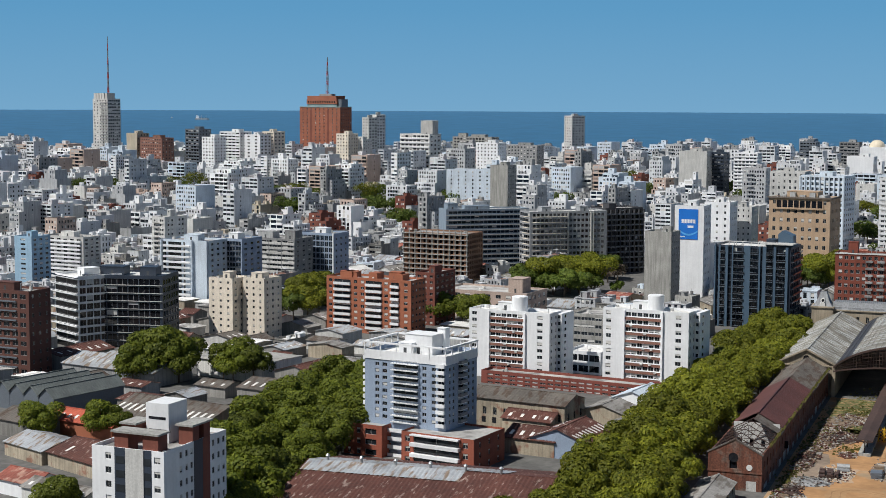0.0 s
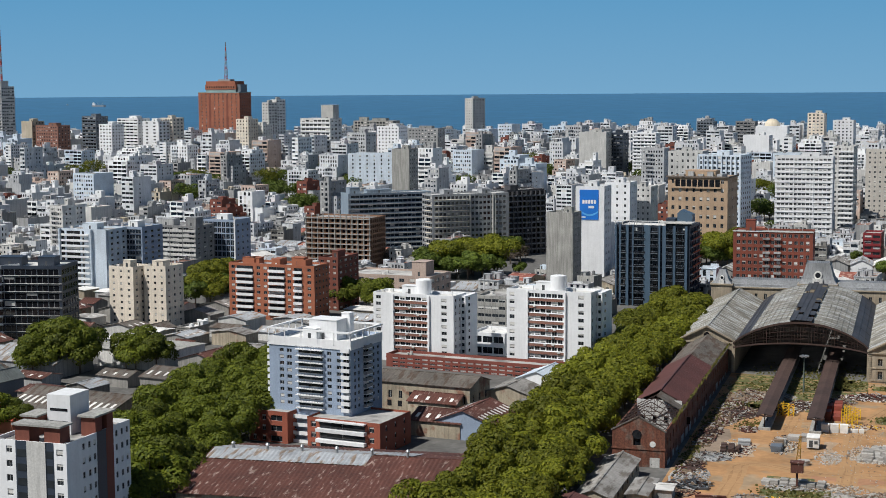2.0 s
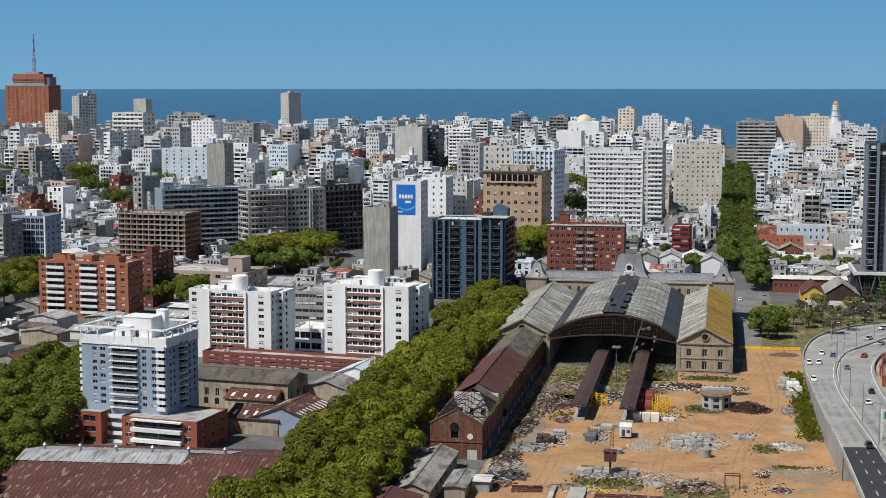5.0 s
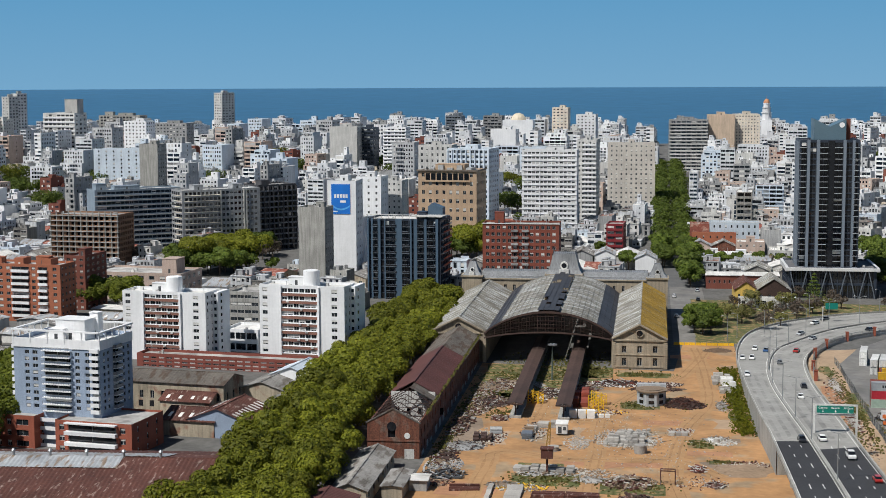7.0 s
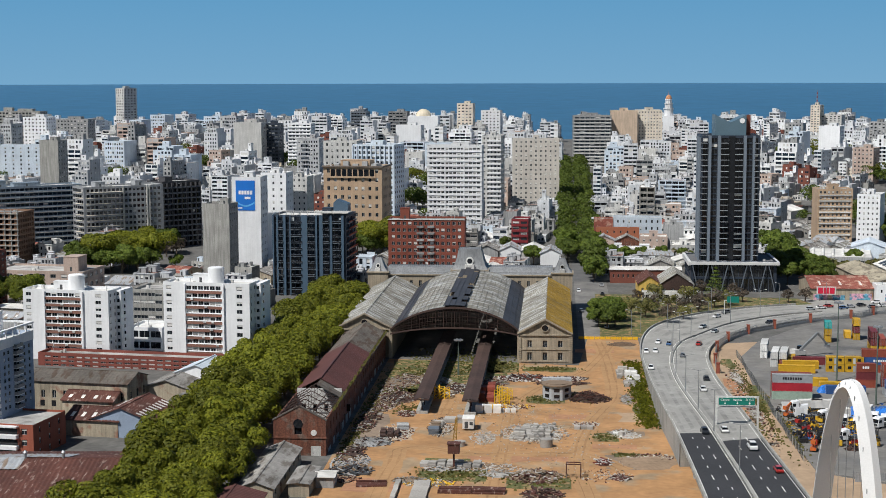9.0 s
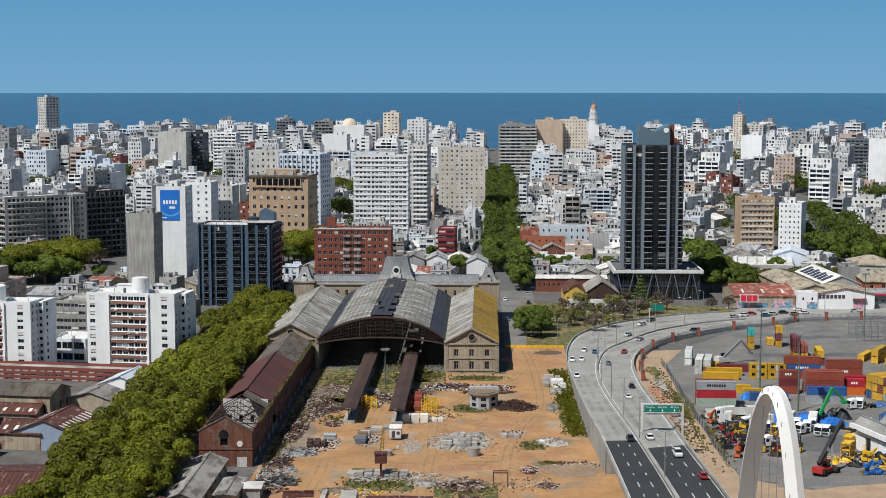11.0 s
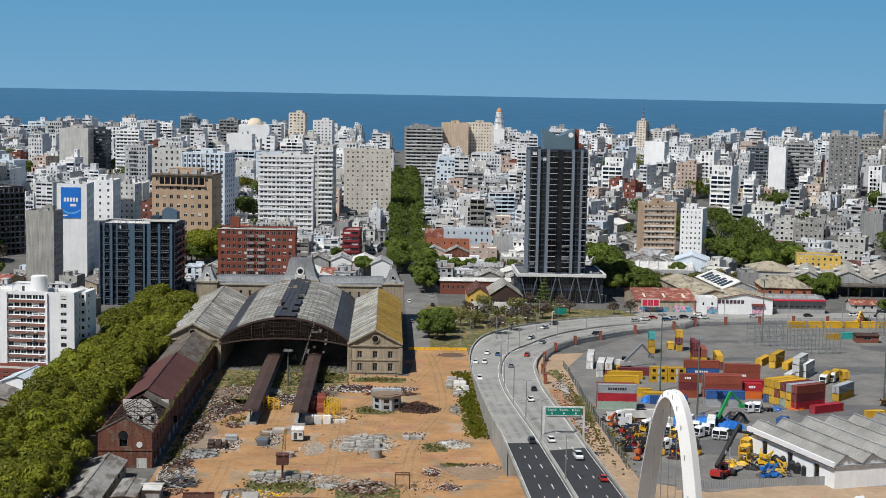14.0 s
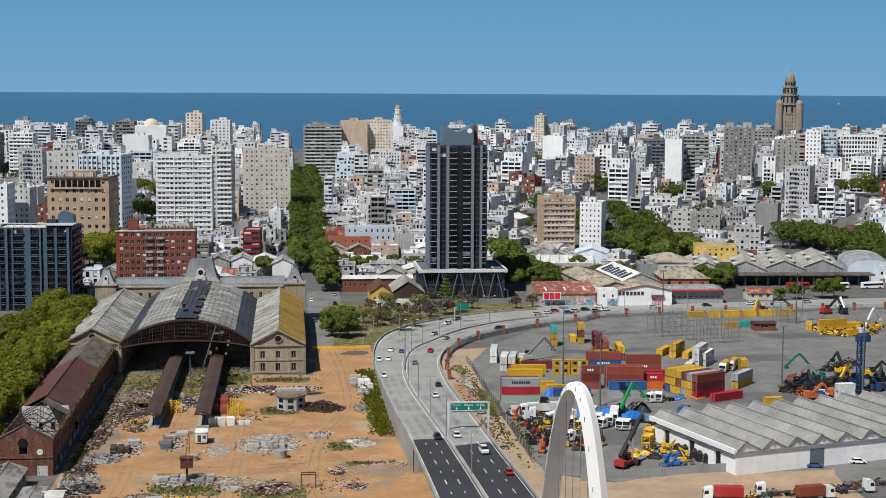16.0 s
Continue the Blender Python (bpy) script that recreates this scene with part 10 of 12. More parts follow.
def round_hut(x, y):
    root = thing("signal_hut", "many-sided white hut with a flat dark roof", "hut", x, y, 0)
    ring = [(4.6 * math.cos(2 * math.pi * k / 8 + .39), 4.6 * math.sin(2 * math.pi * k / 8 + .39)) for k in range(8)]
    b = Build()
    b.prism(ring, -.2, 4.4)
    part("wall", b, DULLWHITE, root)
    for k in range(8):
        (xa, ya), (xb, yb) = ring[k], ring[(k + 1) % 8]
        a = math.degrees(math.atan2((ya + yb) / 2, (xa + xb) / 2)) + 90
        for z in (.8, 2.7):
            part("window", pane_mesh(1.7, 1.1, -1, GLASSDARK, DARKFRAME), None, root, m=pose((xa + xb) / 2 * 1.006, (ya + yb) / 2 * 1.006, z, 0, 0, a))
    b = Build()
    b.prism([(q[0] * 1.12, q[1] * 1.12) for q in ring], 4.4, 4.8)
    b.prism([(q[0] * .8, q[1] * .8) for q in ring], 4.8, 5.0)
    part("roof", b, TIMBER, root)
    b = Build()
    b.box(-4.5, 4.5, 4.2, 6.5, 0, 5.4)
    part("back_wall", b, DULLWHITE, root)


round_hut(0.4, 466)


def tank(x, y, r, h, label, m):
    root = thing("round_tank", label, "tank", x, y, .06)
    b = Build()
    b.tube(0, 0, 0, h, r, n=24)
    b.tube(0, 0, h - .15, h + .05, r * 1.04, n=24)
    b.tube(0, 0, h, h + .1, r * .8, n=24)
    part("shell", b, m, root)


tank(-2.4, 403, 1.7, 2.2, "round pale concrete ring tank", PALECONC)
tank(-25.8, 403, 1.5, 1.2, "low round pale tank", PALECONC)
tank(18.4, 417, .9, 1.2, "short pale concrete pipe", PALECONC)


def water_crane(x, y):
    root = thing("rusty_post_box", "rusty box on a single post", "post", x, y, 0)
    b = Build()
    b.box(-.25, .25, -.25, .25, -.2, 4.2)
    part("post", b, RUST, root)
    b = Build()
    b.box(-1.5, 1.5, -1.2, 1.2, 4.2, 6.6, bottom=True)
    b.box(-1.7, 1.7, -1.4, 1.4, 6.6, 6.9, bottom=True)
    part("box", b, RUST, root)


water_crane(-25.8, 378.5)
frame_root = thing("goalpost_rack", "rusty square open steel rack", "rack", 4.6, 372, .06)
b = Build()
for px in (-1.8, 1.8):
    for py in (-1, 1):
        b.beam((px, py, 0), (px, py, 3.6), .25)
for py in (-1, 1):
    b.beam((-1.8, py, 3.6), (1.8, py, 3.6), .25)
for px in (-1.8, 1.8):
    b.beam((px, -1, 3.6), (px, 1, 3.6), .25)
part("frame_bars", b, RUST, frame_root)
cab = thing("site_cabin", "small white site cabin on wheels", "cabin", -24.6, 423, .06)
b = Build()
b.box(-1.6, 1.6, -2.6, 2.6, .5, 3.2, 0, True)
b.box(-1.75, 1.75, -2.75, 2.75, 3.2, 3.4, 0, True)
b.box(-1.0, .0, -2.65, -2.6, .7, 2.6, 1)
b.box(.4, 1.3, -2.65, -2.6, 1.6, 2.5, 1)
part("cabin_body", b, [ROOFWHITE, DARKFRAME], cab)
crane_root = thing("crane_jib", "leaning yellow lattice jib on the ground", "crane", -27.5, 406, .06)
b = Build()
for px, py in ((-.5, -.5), (.5, -.5), (.5, .5), (-.5, .5)):
    b.beam((px, py, 0), (px * .3 + .6, py * .3, 7.0), .16)
for k in range(7):
    b.beam((-.5 + k * .08, -.5 + k * .05, k), (.5 + k * .08, -.4 + k * .05, k + 1), .12)
    b.beam((.5, .5 - k * .05, k), (-.4 + k * .1, .5 - k * .06, k + 1), .12)
part("lattice", b, mat("faded_yellow", (0.42, 0.25, 0.05), .7, stain=.3), crane_root)
# yellow road barrier where the street ends
for k in range(11):
    bar = thing("road_barrier", "yellow plastic road barrier", "barrier", 9.5 + k * 2.05, 573.0, .06, group="row of yellow road barriers")
    b = Build()
    b.prism([(-.95, -.35), (.95, -.35), (.95, .35), (-.95, .35)], 0, .35)
    b.prism([(-.95, -.15), (.95, -.15), (.95, .15), (-.95, .15)], .35, 1.0)
    part("barrier_body", b, YELLOWPAINT, bar)
# low walls and bushes at the station's foot
hedge = thing("bush", "low green bushes on the road embankment", "bush", 27.5, 470, 0.05)
brng, b = random.Random(8), Build()
for _ in range(2600):
    yy = brng.uniform(-45, 55)
    x = brng.gauss(-.6, 1.7) + yy * -.005
    z = abs(brng.gauss(0, .5))
    s, a = brng.uniform(.25, .55), brng.uniform(0, 3.14)
    b.poly([(x - s * math.cos(a), yy - s * math.sin(a), z), (x + s * math.cos(a), yy + s * math.sin(a), z + .1), (x + s * .4 * math.cos(a), yy + s * .4 * math.sin(a), z + s * 1.2), (x - s * .4 * math.cos(a), yy - s * .4 * math.sin(a), z + s)])
tagged(part("foliage", b, LEAF, hedge), kind="stuff")
weeds, b = new("weeds"), Build()
for cx, cy, rx, ry, n in ((-40, 505, 17, 14, 700), (-20, 515, 7, 9, 300), (-2, 512, 9, 4, 300), (-4, 463, 6, 5, 260), (-4, 368, 8, 6, 320), (-26, 372, 9, 6, 320), (-50, 470, 6, 14, 300), (-44, 448, 5, 5, 160), (14, 415, 4, 5, 120), (20, 395, 4, 2, 90), (60, 480, 2, 40, 260), (58, 430, 2, 20, 130), (8, 466, 8, 6, 200), (-56, 400, 2, 20, 300), (-55.5, 440, 3, 40, 700), (-30, 530, 20, 20, 700), (62, 460, 1.5, 60, 500), (66, 420, 1.2, 30, 200)):
    for _ in range(n):
        x, y = cx + brng.gauss(0, rx * .5), cy + brng.gauss(0, ry * .5)
        s, a = brng.uniform(.15, .5), brng.uniform(0, 3.14)
        b.poly([(x - s * math.cos(a), y - s * math.sin(a), .05), (x + s * math.cos(a), y + s * math.sin(a), .05), (x + s * .8 * math.cos(a), y + s * .8 * math.sin(a), s * 1.1), (x - s * .5 * math.cos(a), y - s * .5 * math.sin(a), s * 1.3)])
weeds.data = None
wob = new("weed_clumps", b.mesh("weed_clumps", LEAFOLIVE))
bpy.data.objects.remove(weeds)
tagged(wob, "clumps of rough weeds over the derelict yard", "weeds", kind="stuff")


# ---- containers, lorries and machines in the container yard ----
CBODY = {}


def container(x, y, z, rz, length, rgb, name, mark=None):
    """A corrugated shipping container with corner posts and end doors."""
    key = (length, name)
    if key not in CBODY:
        m = mat(f"container_{name}", rgb, .6, grain=1.2, vary=.1, stain=.2, piece=.25)
        b = Build()
        n = int(length / .55)
        for s in (-1, 1):
            for k in range(n):
                a0, a1 = -length / 2 + .2 + (length - .4) * k / n, -length / 2 + .2 + (length - .4) * (k + .5) / n
                a2 = -length / 2 + .2 + (length - .4) * (k + 1) / n
                o, i = s * 1.20, s * 1.14
                for p, q, ya, yb in ((a0, a1, o, o), (a1, a2, i, i)):
                    f = [(p, ya, .15), (q, yb, .15), (q, yb, 2.48), (p, ya, 2.48)]
                    b.poly(f if s < 0 else f[::-1])
                f = [(a1, o, .15), (a1, i, .15), (a1, i, 2.48), (a1, o, 2.48)]
                b.poly(f)
        b.poly([(-length / 2, -1.2, 2.52), (length / 2, -1.2, 2.52), (length / 2, 1.2, 2.52), (-length / 2, 1.2, 2.52)])
        b.poly([(length / 2, -1.15, .1), (length / 2, 1.15, .1), (length / 2, 1.15, 2.5), (length / 2, -1.15, 2.5)])
        body = b.mesh("container_body", m)
        b = Build()
        for sx in (-1, 1):
            for sy in (-1, 1):
                b.box(sx * (length / 2 - .09) - .09, sx * (length / 2 - .09) + .09, sy * 1.13 - .09, sy * 1.13 + .09, 0, 2.59, bottom=True)
        for sy in (-1, 1):
            for z0 in (0, 2.47):
                b.box(-length / 2, length / 2, sy * 1.17 - .05, sy * 1.17 + .05, z0, z0 + .12, bottom=True)
        frame_me = b.mesh("container_frame", m)
        b = Build()
        for sy in (-.6, .6):
            b.box(-length / 2 - .02, -length / 2 + .05, sy - .55, sy + .55, .15, 2.45, 0, True)
            for o in (-.25, .25):
                b.box(-length / 2 - .07, -length / 2 - .02, sy + o - .03, sy + o + .03, .1, 2.5, 1, True)
        CBODY[key] = (body, frame_me, b.mesh("container_door", m, METAL))
    root = thing("shipping_container", f"{name.replace('_', ' ')} corrugated steel shipping container", "container", x, y, z, rz, group="stacked containers")
    for nm, me in zip(("body", "frame", "doors"), CBODY[key]):
        part(nm if nm != "doors" else "door_end", me, None, root)
    if mark:
        b = Build()
        n = int(mark[1] / .75)
        for k in range(n):
            b.box(-mark[1] / 2 + k * .75, -mark[1] / 2 + k * .75 + .55, -1.24, -1.21, 1.0, 1.75, bottom=True)
        part("lettering", b, WHITE if mark[0] else mat("dark_ink", (0.02, 0.02, 0.025), .6), root, "bars of painted lettering")
    return root


BROWN, MAROON, YEL, BLU, WHT, GRY, REDC, ORG, TURQ, GRN = ((0.26, 0.06, 0.035), "brown_red"), ((0.17, 0.03, 0.035), "maroon"), ((0.62, 0.36, 0.02), "yellow"), ((0.03, 0.10, 0.30), "blue"), ((0.72, 0.72, 0.70), "white"), ((0.36, 0.38, 0.40), "grey"), ((0.42, 0.02, 0.035), "red"), ((0.62, 0.14, 0.02), "orange"), ((0.05, 0.42, 0.40), "turquoise"), ((0.36, 0.46, 0.38), "pale_green")


def pile(x, y, rz, length, colours, mark=None):
    for k, c in enumerate(colours):
        container(x, y, .07 + 2.6 * k, rz, length, c[0], c[1], mark if mark and k == mark[2] else None)


pile(73.0, 469.5, -3, 12.2, [GRN, REDC, GRY], (0, 6.0, 2))
pile(73.0, 472.1, -3, 12.2, [BROWN, BROWN, BROWN])
pile(74.4, 543, 80, 12.2, [WHT, WHT])
pile(76.0, 527, 78, 12.2, [WHT, WHT])
pile(79.0, 527, 78, 12.2, [BROWN, WHT])
pile(82.0, 530, 78, 6.06, [YEL])
pile(81.0, 512, -3, 12.2, [YEL])
pile(83.5, 520, -3, 12.2, [YEL])
pile(88.0, 527, -3, 12.2, [MAROON])


def site_cabin(x, y, z, rz):
    """A yellow site cabin with a door and barred windows, made from a container shell."""
    c = container(x, y, z, rz, 6.06, YEL[0], YEL[1])
    c.name = "site_cabin"
    tagged(c, "yellow site office cabin with dark windows", "site cabin", "stacked containers")
    for u in (-1.6, 1.5):
        b = Build()
        b.box(u - .55, u + .55, -1.27, -1.21, 1.1, 2.0, 0, True)
        part("window", b, GLASSDARK, c)
    b = Build()
    b.box(-.45, .4, -1.26, -1.21, .2, 2.2, 0, True)
    part("door", b, DULLWHITE, c)


for k in range(2):
    for z in (0, 1):
        site_cabin(94.2 + 6.3 * k, 515.0 - .3 * k, .07 + 2.6 * z, -3)
pile(109.0, 514.5, -4, 12.2, [BROWN, BLU, BROWN], (1, 4.5, 1))
pile(121.6, 508, -4, 12.2, [BROWN, BROWN, BROWN], (1, 3.0, 1))
pile(120.5, 488, -4, 6.06, [ORG, REDC], (1, 2.6, 1))
pile(122.0, 493, -4, 12.2, [ORG, REDC])
pile(110.5, 487, -4, 12.2, [GRY, BROWN, BROWN])
pile(110.5, 490, -4, 12.2, [BROWN, BROWN, BROWN])
pile(99.3, 489, -4, 6.06, [BROWN, MAROON, BROWN], (1, 2.4, 2))
pile(108.5, 474.5, -4, 12.2, [GRY, BLU])
pile(108.5, 477.5, -4, 12.2, [GRY, MAROON])
pile(91.0, 478.0, -4, 12.2, [BLU])
pile(90.0, 484.0, -4, 12.2, [YEL])
pile(84.5, 490.0, -4, 6.06, [YEL])
pile(102.0, 574, 84, 6.06, [YEL, YEL, TURQ])
pile(113.7, 580, 84, 6.06, [YEL, MAROON, YEL])
pile(111.0, 583, 84, 6.06, [YEL])
pile(115.0, 556, 84, 12.2, [YEL, MAROON, MAROON])
pile(118.0, 556, 84, 12.2, [YEL, BROWN])
pile(121.5, 545, 84, 12.2, [MAROON, YEL])
pile(140.0, 552, 60, 12.2, [YEL])
pile(144.0, 548, 60, 12.2, [YEL, YEL])
pile(148.0, 545, 60, 12.2, [YEL])
pile(143.0, 523, 60, 12.2, [WHT])
pile(147.0, 527, 60, 12.2, [WHT, WHT, WHT])
pile(150.0, 529, 60, 12.2, [WHT, WHT])
for k in range(6):
    cols = [[BLU, YEL, YEL], [YEL, YEL, YEL], [YEL, BROWN, YEL], [GRN, YEL, MAROON], [YEL, YEL, GRY], [REDC, MAROON, BROWN]][k]
    pile(129.0 + k * 1.22, 485.0 - k * 2.3, 28, 12.2, cols[:3])
pile(139.5, 468.0, 28, 12.2, [REDC])
pile(151.0, 489.0, 50, 12.2, [YEL, GRY])
pile(158.4, 512, 84, 6.06, [YEL, YEL])
pile(172.7, 496, 46, 12.2, [BROWN])
for k in range(6):
    pile(176 + k * 8.2, 640 + k * .6, 1, 6.06 if k % 2 else 12.2 * .6, [YEL])
pile(190.0, 612, 4, 6.06, [TURQ])
pile(183.0, 610, 4, 6.06, [YEL])
pile(215.0, 606, 70, 12.2, [YEL])
pile(222.0, 598, 10, 12.2, [YEL, YEL])
pile(235.0, 606, 10, 12.2, [YEL])
pile(226.0, 588, 10, 6.06, [YEL])


def car_parts(rgb, name):
    paint = mat(f"car_{name}", rgb, .3, grain=.5, vary=.03, stain=.03, spec=.6)
    b = Build()
    prof = [(-2.15, .35), (-2.2, .75), (-1.9, .92), (-1.3, 1.0), (1.0, .95), (1.9, .82), (2.15, .6), (2.15, .35)]
    for s in (-1, 1):
        q = [(px, s * .86, pz) for px, pz in prof]
        b.poly(q[::-1] if s > 0 else q)
    for (xa, za), (xb, zb) in zip(prof, prof[1:] + prof[:1]):
        b.poly([(xa, -.86, za), (xa, .86, za), (xb, .86, zb), (xb, -.86, zb)])
    body = b.mesh("car_body", paint)
    b = Build()
    lo, hi = [(-1.75, .95), (1.15, .95)], [(-1.2, 1.45), (.45, 1.45)]
    q = [(-1.75, -.8, .93), (1.15, -.8, .93), (1.15, .8, .93), (-1.75, .8, .93)]
    r = [(-1.2, -.62, 1.44), (.4, -.62, 1.44), (.4, .62, 1.44), (-1.2, .62, 1.44)]
    for i in range(4):
        j = (i + 1) % 4
        b.poly([q[i], q[j], r[j], r[i]], 0)
    b.poly(r, 1)
    b.box(-1.25, .45, -.64, .64, 1.43, 1.48, 1)
    cabin = b.mesh("car_cabin", GLASSDARK, paint)
    b = Build()
    b.tube(0, 0, -.1, .1, .33, n=12)
    b.tube(0, 0, .1, .11, .18, n=8)
    return body, cabin, b.mesh("car_wheel", TYRE)


CARS = {}
CAR_RGB = {"white": (0.78, 0.78, 0.77), "silver": (0.42, 0.44, 0.46), "black": (0.02, 0.022, 0.026), "red": (0.38, 0.03, 0.025), "blue": (0.04, 0.10, 0.22), "grey": (0.14, 0.15, 0.16)}


def car(x, y, z, rz, colour, van=False, state="driving on the road"):
    if colour not in CARS:
        CARS[colour] = car_parts(CAR_RGB[colour], colour)
    root = thing("van" if van else "car", f"small {colour} {'van' if van else 'car'} {state}", "van" if van else "car", x, y, z, rz)
    if van:
        root.scale = (1.15, 1.1, 1.45)
    part("body", CARS[colour][0], None, root)
    part("cabin", CARS[colour][1], None, root)
    for px in (-1.35, 1.35):
        for s in (-1, 1):
            part("wheel", CARS[colour][2], None, root, m=pose(px, s * .8, .33, 90 * -s))
    return root


def on_road(a, bb, f, y, colour, van=False, back=False):
    k = min(range(len(a) - 1), key=lambda i: abs((a[i][1] + (bb[i][1] - a[i][1]) * f) - y))
    p, q = between(a[k], bb[k], f), between(a[k + 1], bb[k + 1], f)
    h = math.degrees(math.atan2(q[1] - p[1], q[0] - p[0]))
    car(p[0], p[1], deck_z(p[1]) + .01, h + (180 if back else 0), colour, van)


for f, y, c in ((.2, 505, "white"), (.5, 545, "white"), (.8, 560, "blue"), (.5, 566, "white"), (.2, 545, "white"), (.8, 600, "silver"), (.45, 628, "white"), (.75, 396, "black"), (.25, 640, "grey")):
    on_road(LEFT, MEDIAN, f, y, c, back=True)
for f, y, c, v in ((.3, 530, "grey", False), (.7, 480, "black", False), (.45, 452, "white", False), (.25, 398, "white", False), (.6, 381, "white", True), (.8, 360, "red", False), (.6, 560, "red", False), (.3, 590, "silver", False), (.7, 612, "black", False)):
    on_road(MEDIAN, RIGHT, f, y, c, v)
for k, c in enumerate(("silver", "white", "red", "blue", "silver", "black", "grey", "white")):
    car(108 + k * 4.6 + (k % 2) * .7, 650 + k * 1.3 + (k % 3) * 3, .2, 20, c, state="waiting at the junction")
prng = random.Random(12)
for k in range(26):
    car(123 + prng.choice((0, 3.4, 6.8, 10.2)) + k * .12, 692 + k * 4.2 % 74, .1, 88 + prng.uniform(-3, 3), prng.choice(("black", "grey", "silver", "white", "black", "blue")), state="parked beside the tower")
for x, y, c, rz in ((190, 672, "black", 3), (212, 676, "white", 3), (240, 680, "silver", 4), (140, 672, "white", 180), (164, 668, "silver", 2), (20, 600, "white", 85), (21, 690, "black", 88), (10.6, 640, "grey", 90), (138, 381, "blue", -12), (151, 384, "white", -8), (10.4, 700, "white", 90), (21.5, 720, "silver", 90)):
    car(x, y, .1, rz, c, state="at the kerb")


LORRY = {}
LORRYPAINT = mat("lorry_white", (0.74, 0.75, 0.76), .4, stain=.08, vary=.04)


def lorry(x, y, rz, box=None, colour="white"):
    """A cab-over tractor lorry: raked screen, grille, bumper, tank and a bare chassis or a box body."""
    root = thing("lorry", "white tractor lorry parked in the yard", "lorry", x, y, .07, rz)
    if not LORRY:
        b = Build()
        prof = [(1.9, .55), (4.15, .55), (4.2, 1.5), (4.0, 2.75), (3.6, 3.1), (1.9, 3.35)]
        for sy in (-1.2, 1.2):
            q = [(px, sy, pz) for px, pz in prof]
            b.poly(q if sy < 0 else q[::-1])
        for (xa, za), (xb, zb) in zip(prof, prof[1:] + prof[:1]):
            b.poly([(xa, -1.2, za), (xa, 1.2, za), (xb, 1.2, zb), (xb, -1.2, zb)])
        LORRY["cab"] = b.mesh("cab", LORRYPAINT)
        b = Build()
        b.poly([(4.22, -1.05, 1.62), (4.22, 1.05, 1.62), (4.04, 1.05, 2.68), (4.04, -1.05, 2.68)])
        LORRY["windscreen"] = b.mesh("windscreen", GLASSDARK)
        b = Build()
        b.poly([(2.9, -1.22, 1.7), (4.0, -1.22, 1.7), (3.85, -1.22, 2.6), (2.9, -1.22, 2.6)])
        b.poly([(2.9, 1.22, 1.7), (2.9, 1.22, 2.6), (3.85, 1.22, 2.6), (4.0, 1.22, 1.7)])
        LORRY["side_window"] = b.mesh("side_window", GLASSDARK)
        b = Build()
        b.box(4.16, 4.24, -.85, .85, .8, 1.4, 0, True)
        LORRY["grille"] = b.mesh("grille", DARKFRAME)
        b = Build()
        b.box(3.9, 4.3, -1.22, 1.22, .3, .62, 0, True)
        LORRY["bumper"] = b.mesh("bumper", METAL)
        b = Build()
        for sy in (-1, 1):
            b.box(-5.5, 2.0, sy * .42 - .08, sy * .42 + .08, .75, 1.05, 0, True)
        for px in (-5.2, -3.0, -1.0, 1.0):
            b.box(px, px + .2, -.42, .42, .8, 1.0, 0, True)
        b.box(-4.6, -3.4, -.6, .6, 1.05, 1.25, 0, True)
        LORRY["chassis"] = b.mesh("chassis", DARKFRAME)
        b = Build()
        b.tube(0, 0, -.6, .6, .36, n=12)
        LORRY["fuel_tank"] = b.mesh("fuel_tank", METAL)
        b = Build()
        b.tube(0, 0, -.16, .16, .5, n=14)
        LORRY["wheel"] = b.mesh("wheel", TYRE)
    for nm in ("cab", "windscreen", "side_window", "grille", "bumper", "chassis"):
        part(nm, LORRY[nm], None, root)
    part("fuel_tank", LORRY["fuel_tank"], None, root, m=pose(.2, -.85, .75, 0, 90))
    for px in (3.2, -3.4, -4.7):
        for sy in (-1, 1):
            part("wheel", LORRY["wheel"], None, root, m=pose(px, sy * 1.0, .5, 90))
    if box:
        b = Build()
        b.box(-5.5, 1.5, -1.22, 1.22, 1.1, 3.5, 0, True)
        for k in range(6):
            for sy in (-1.25, 1.22):
                b.box(-5.3 + k * 1.3, -5.2 + k * 1.3, sy, sy + .03, 1.15, 3.4, 0)
        part("box_body", b, box, root)


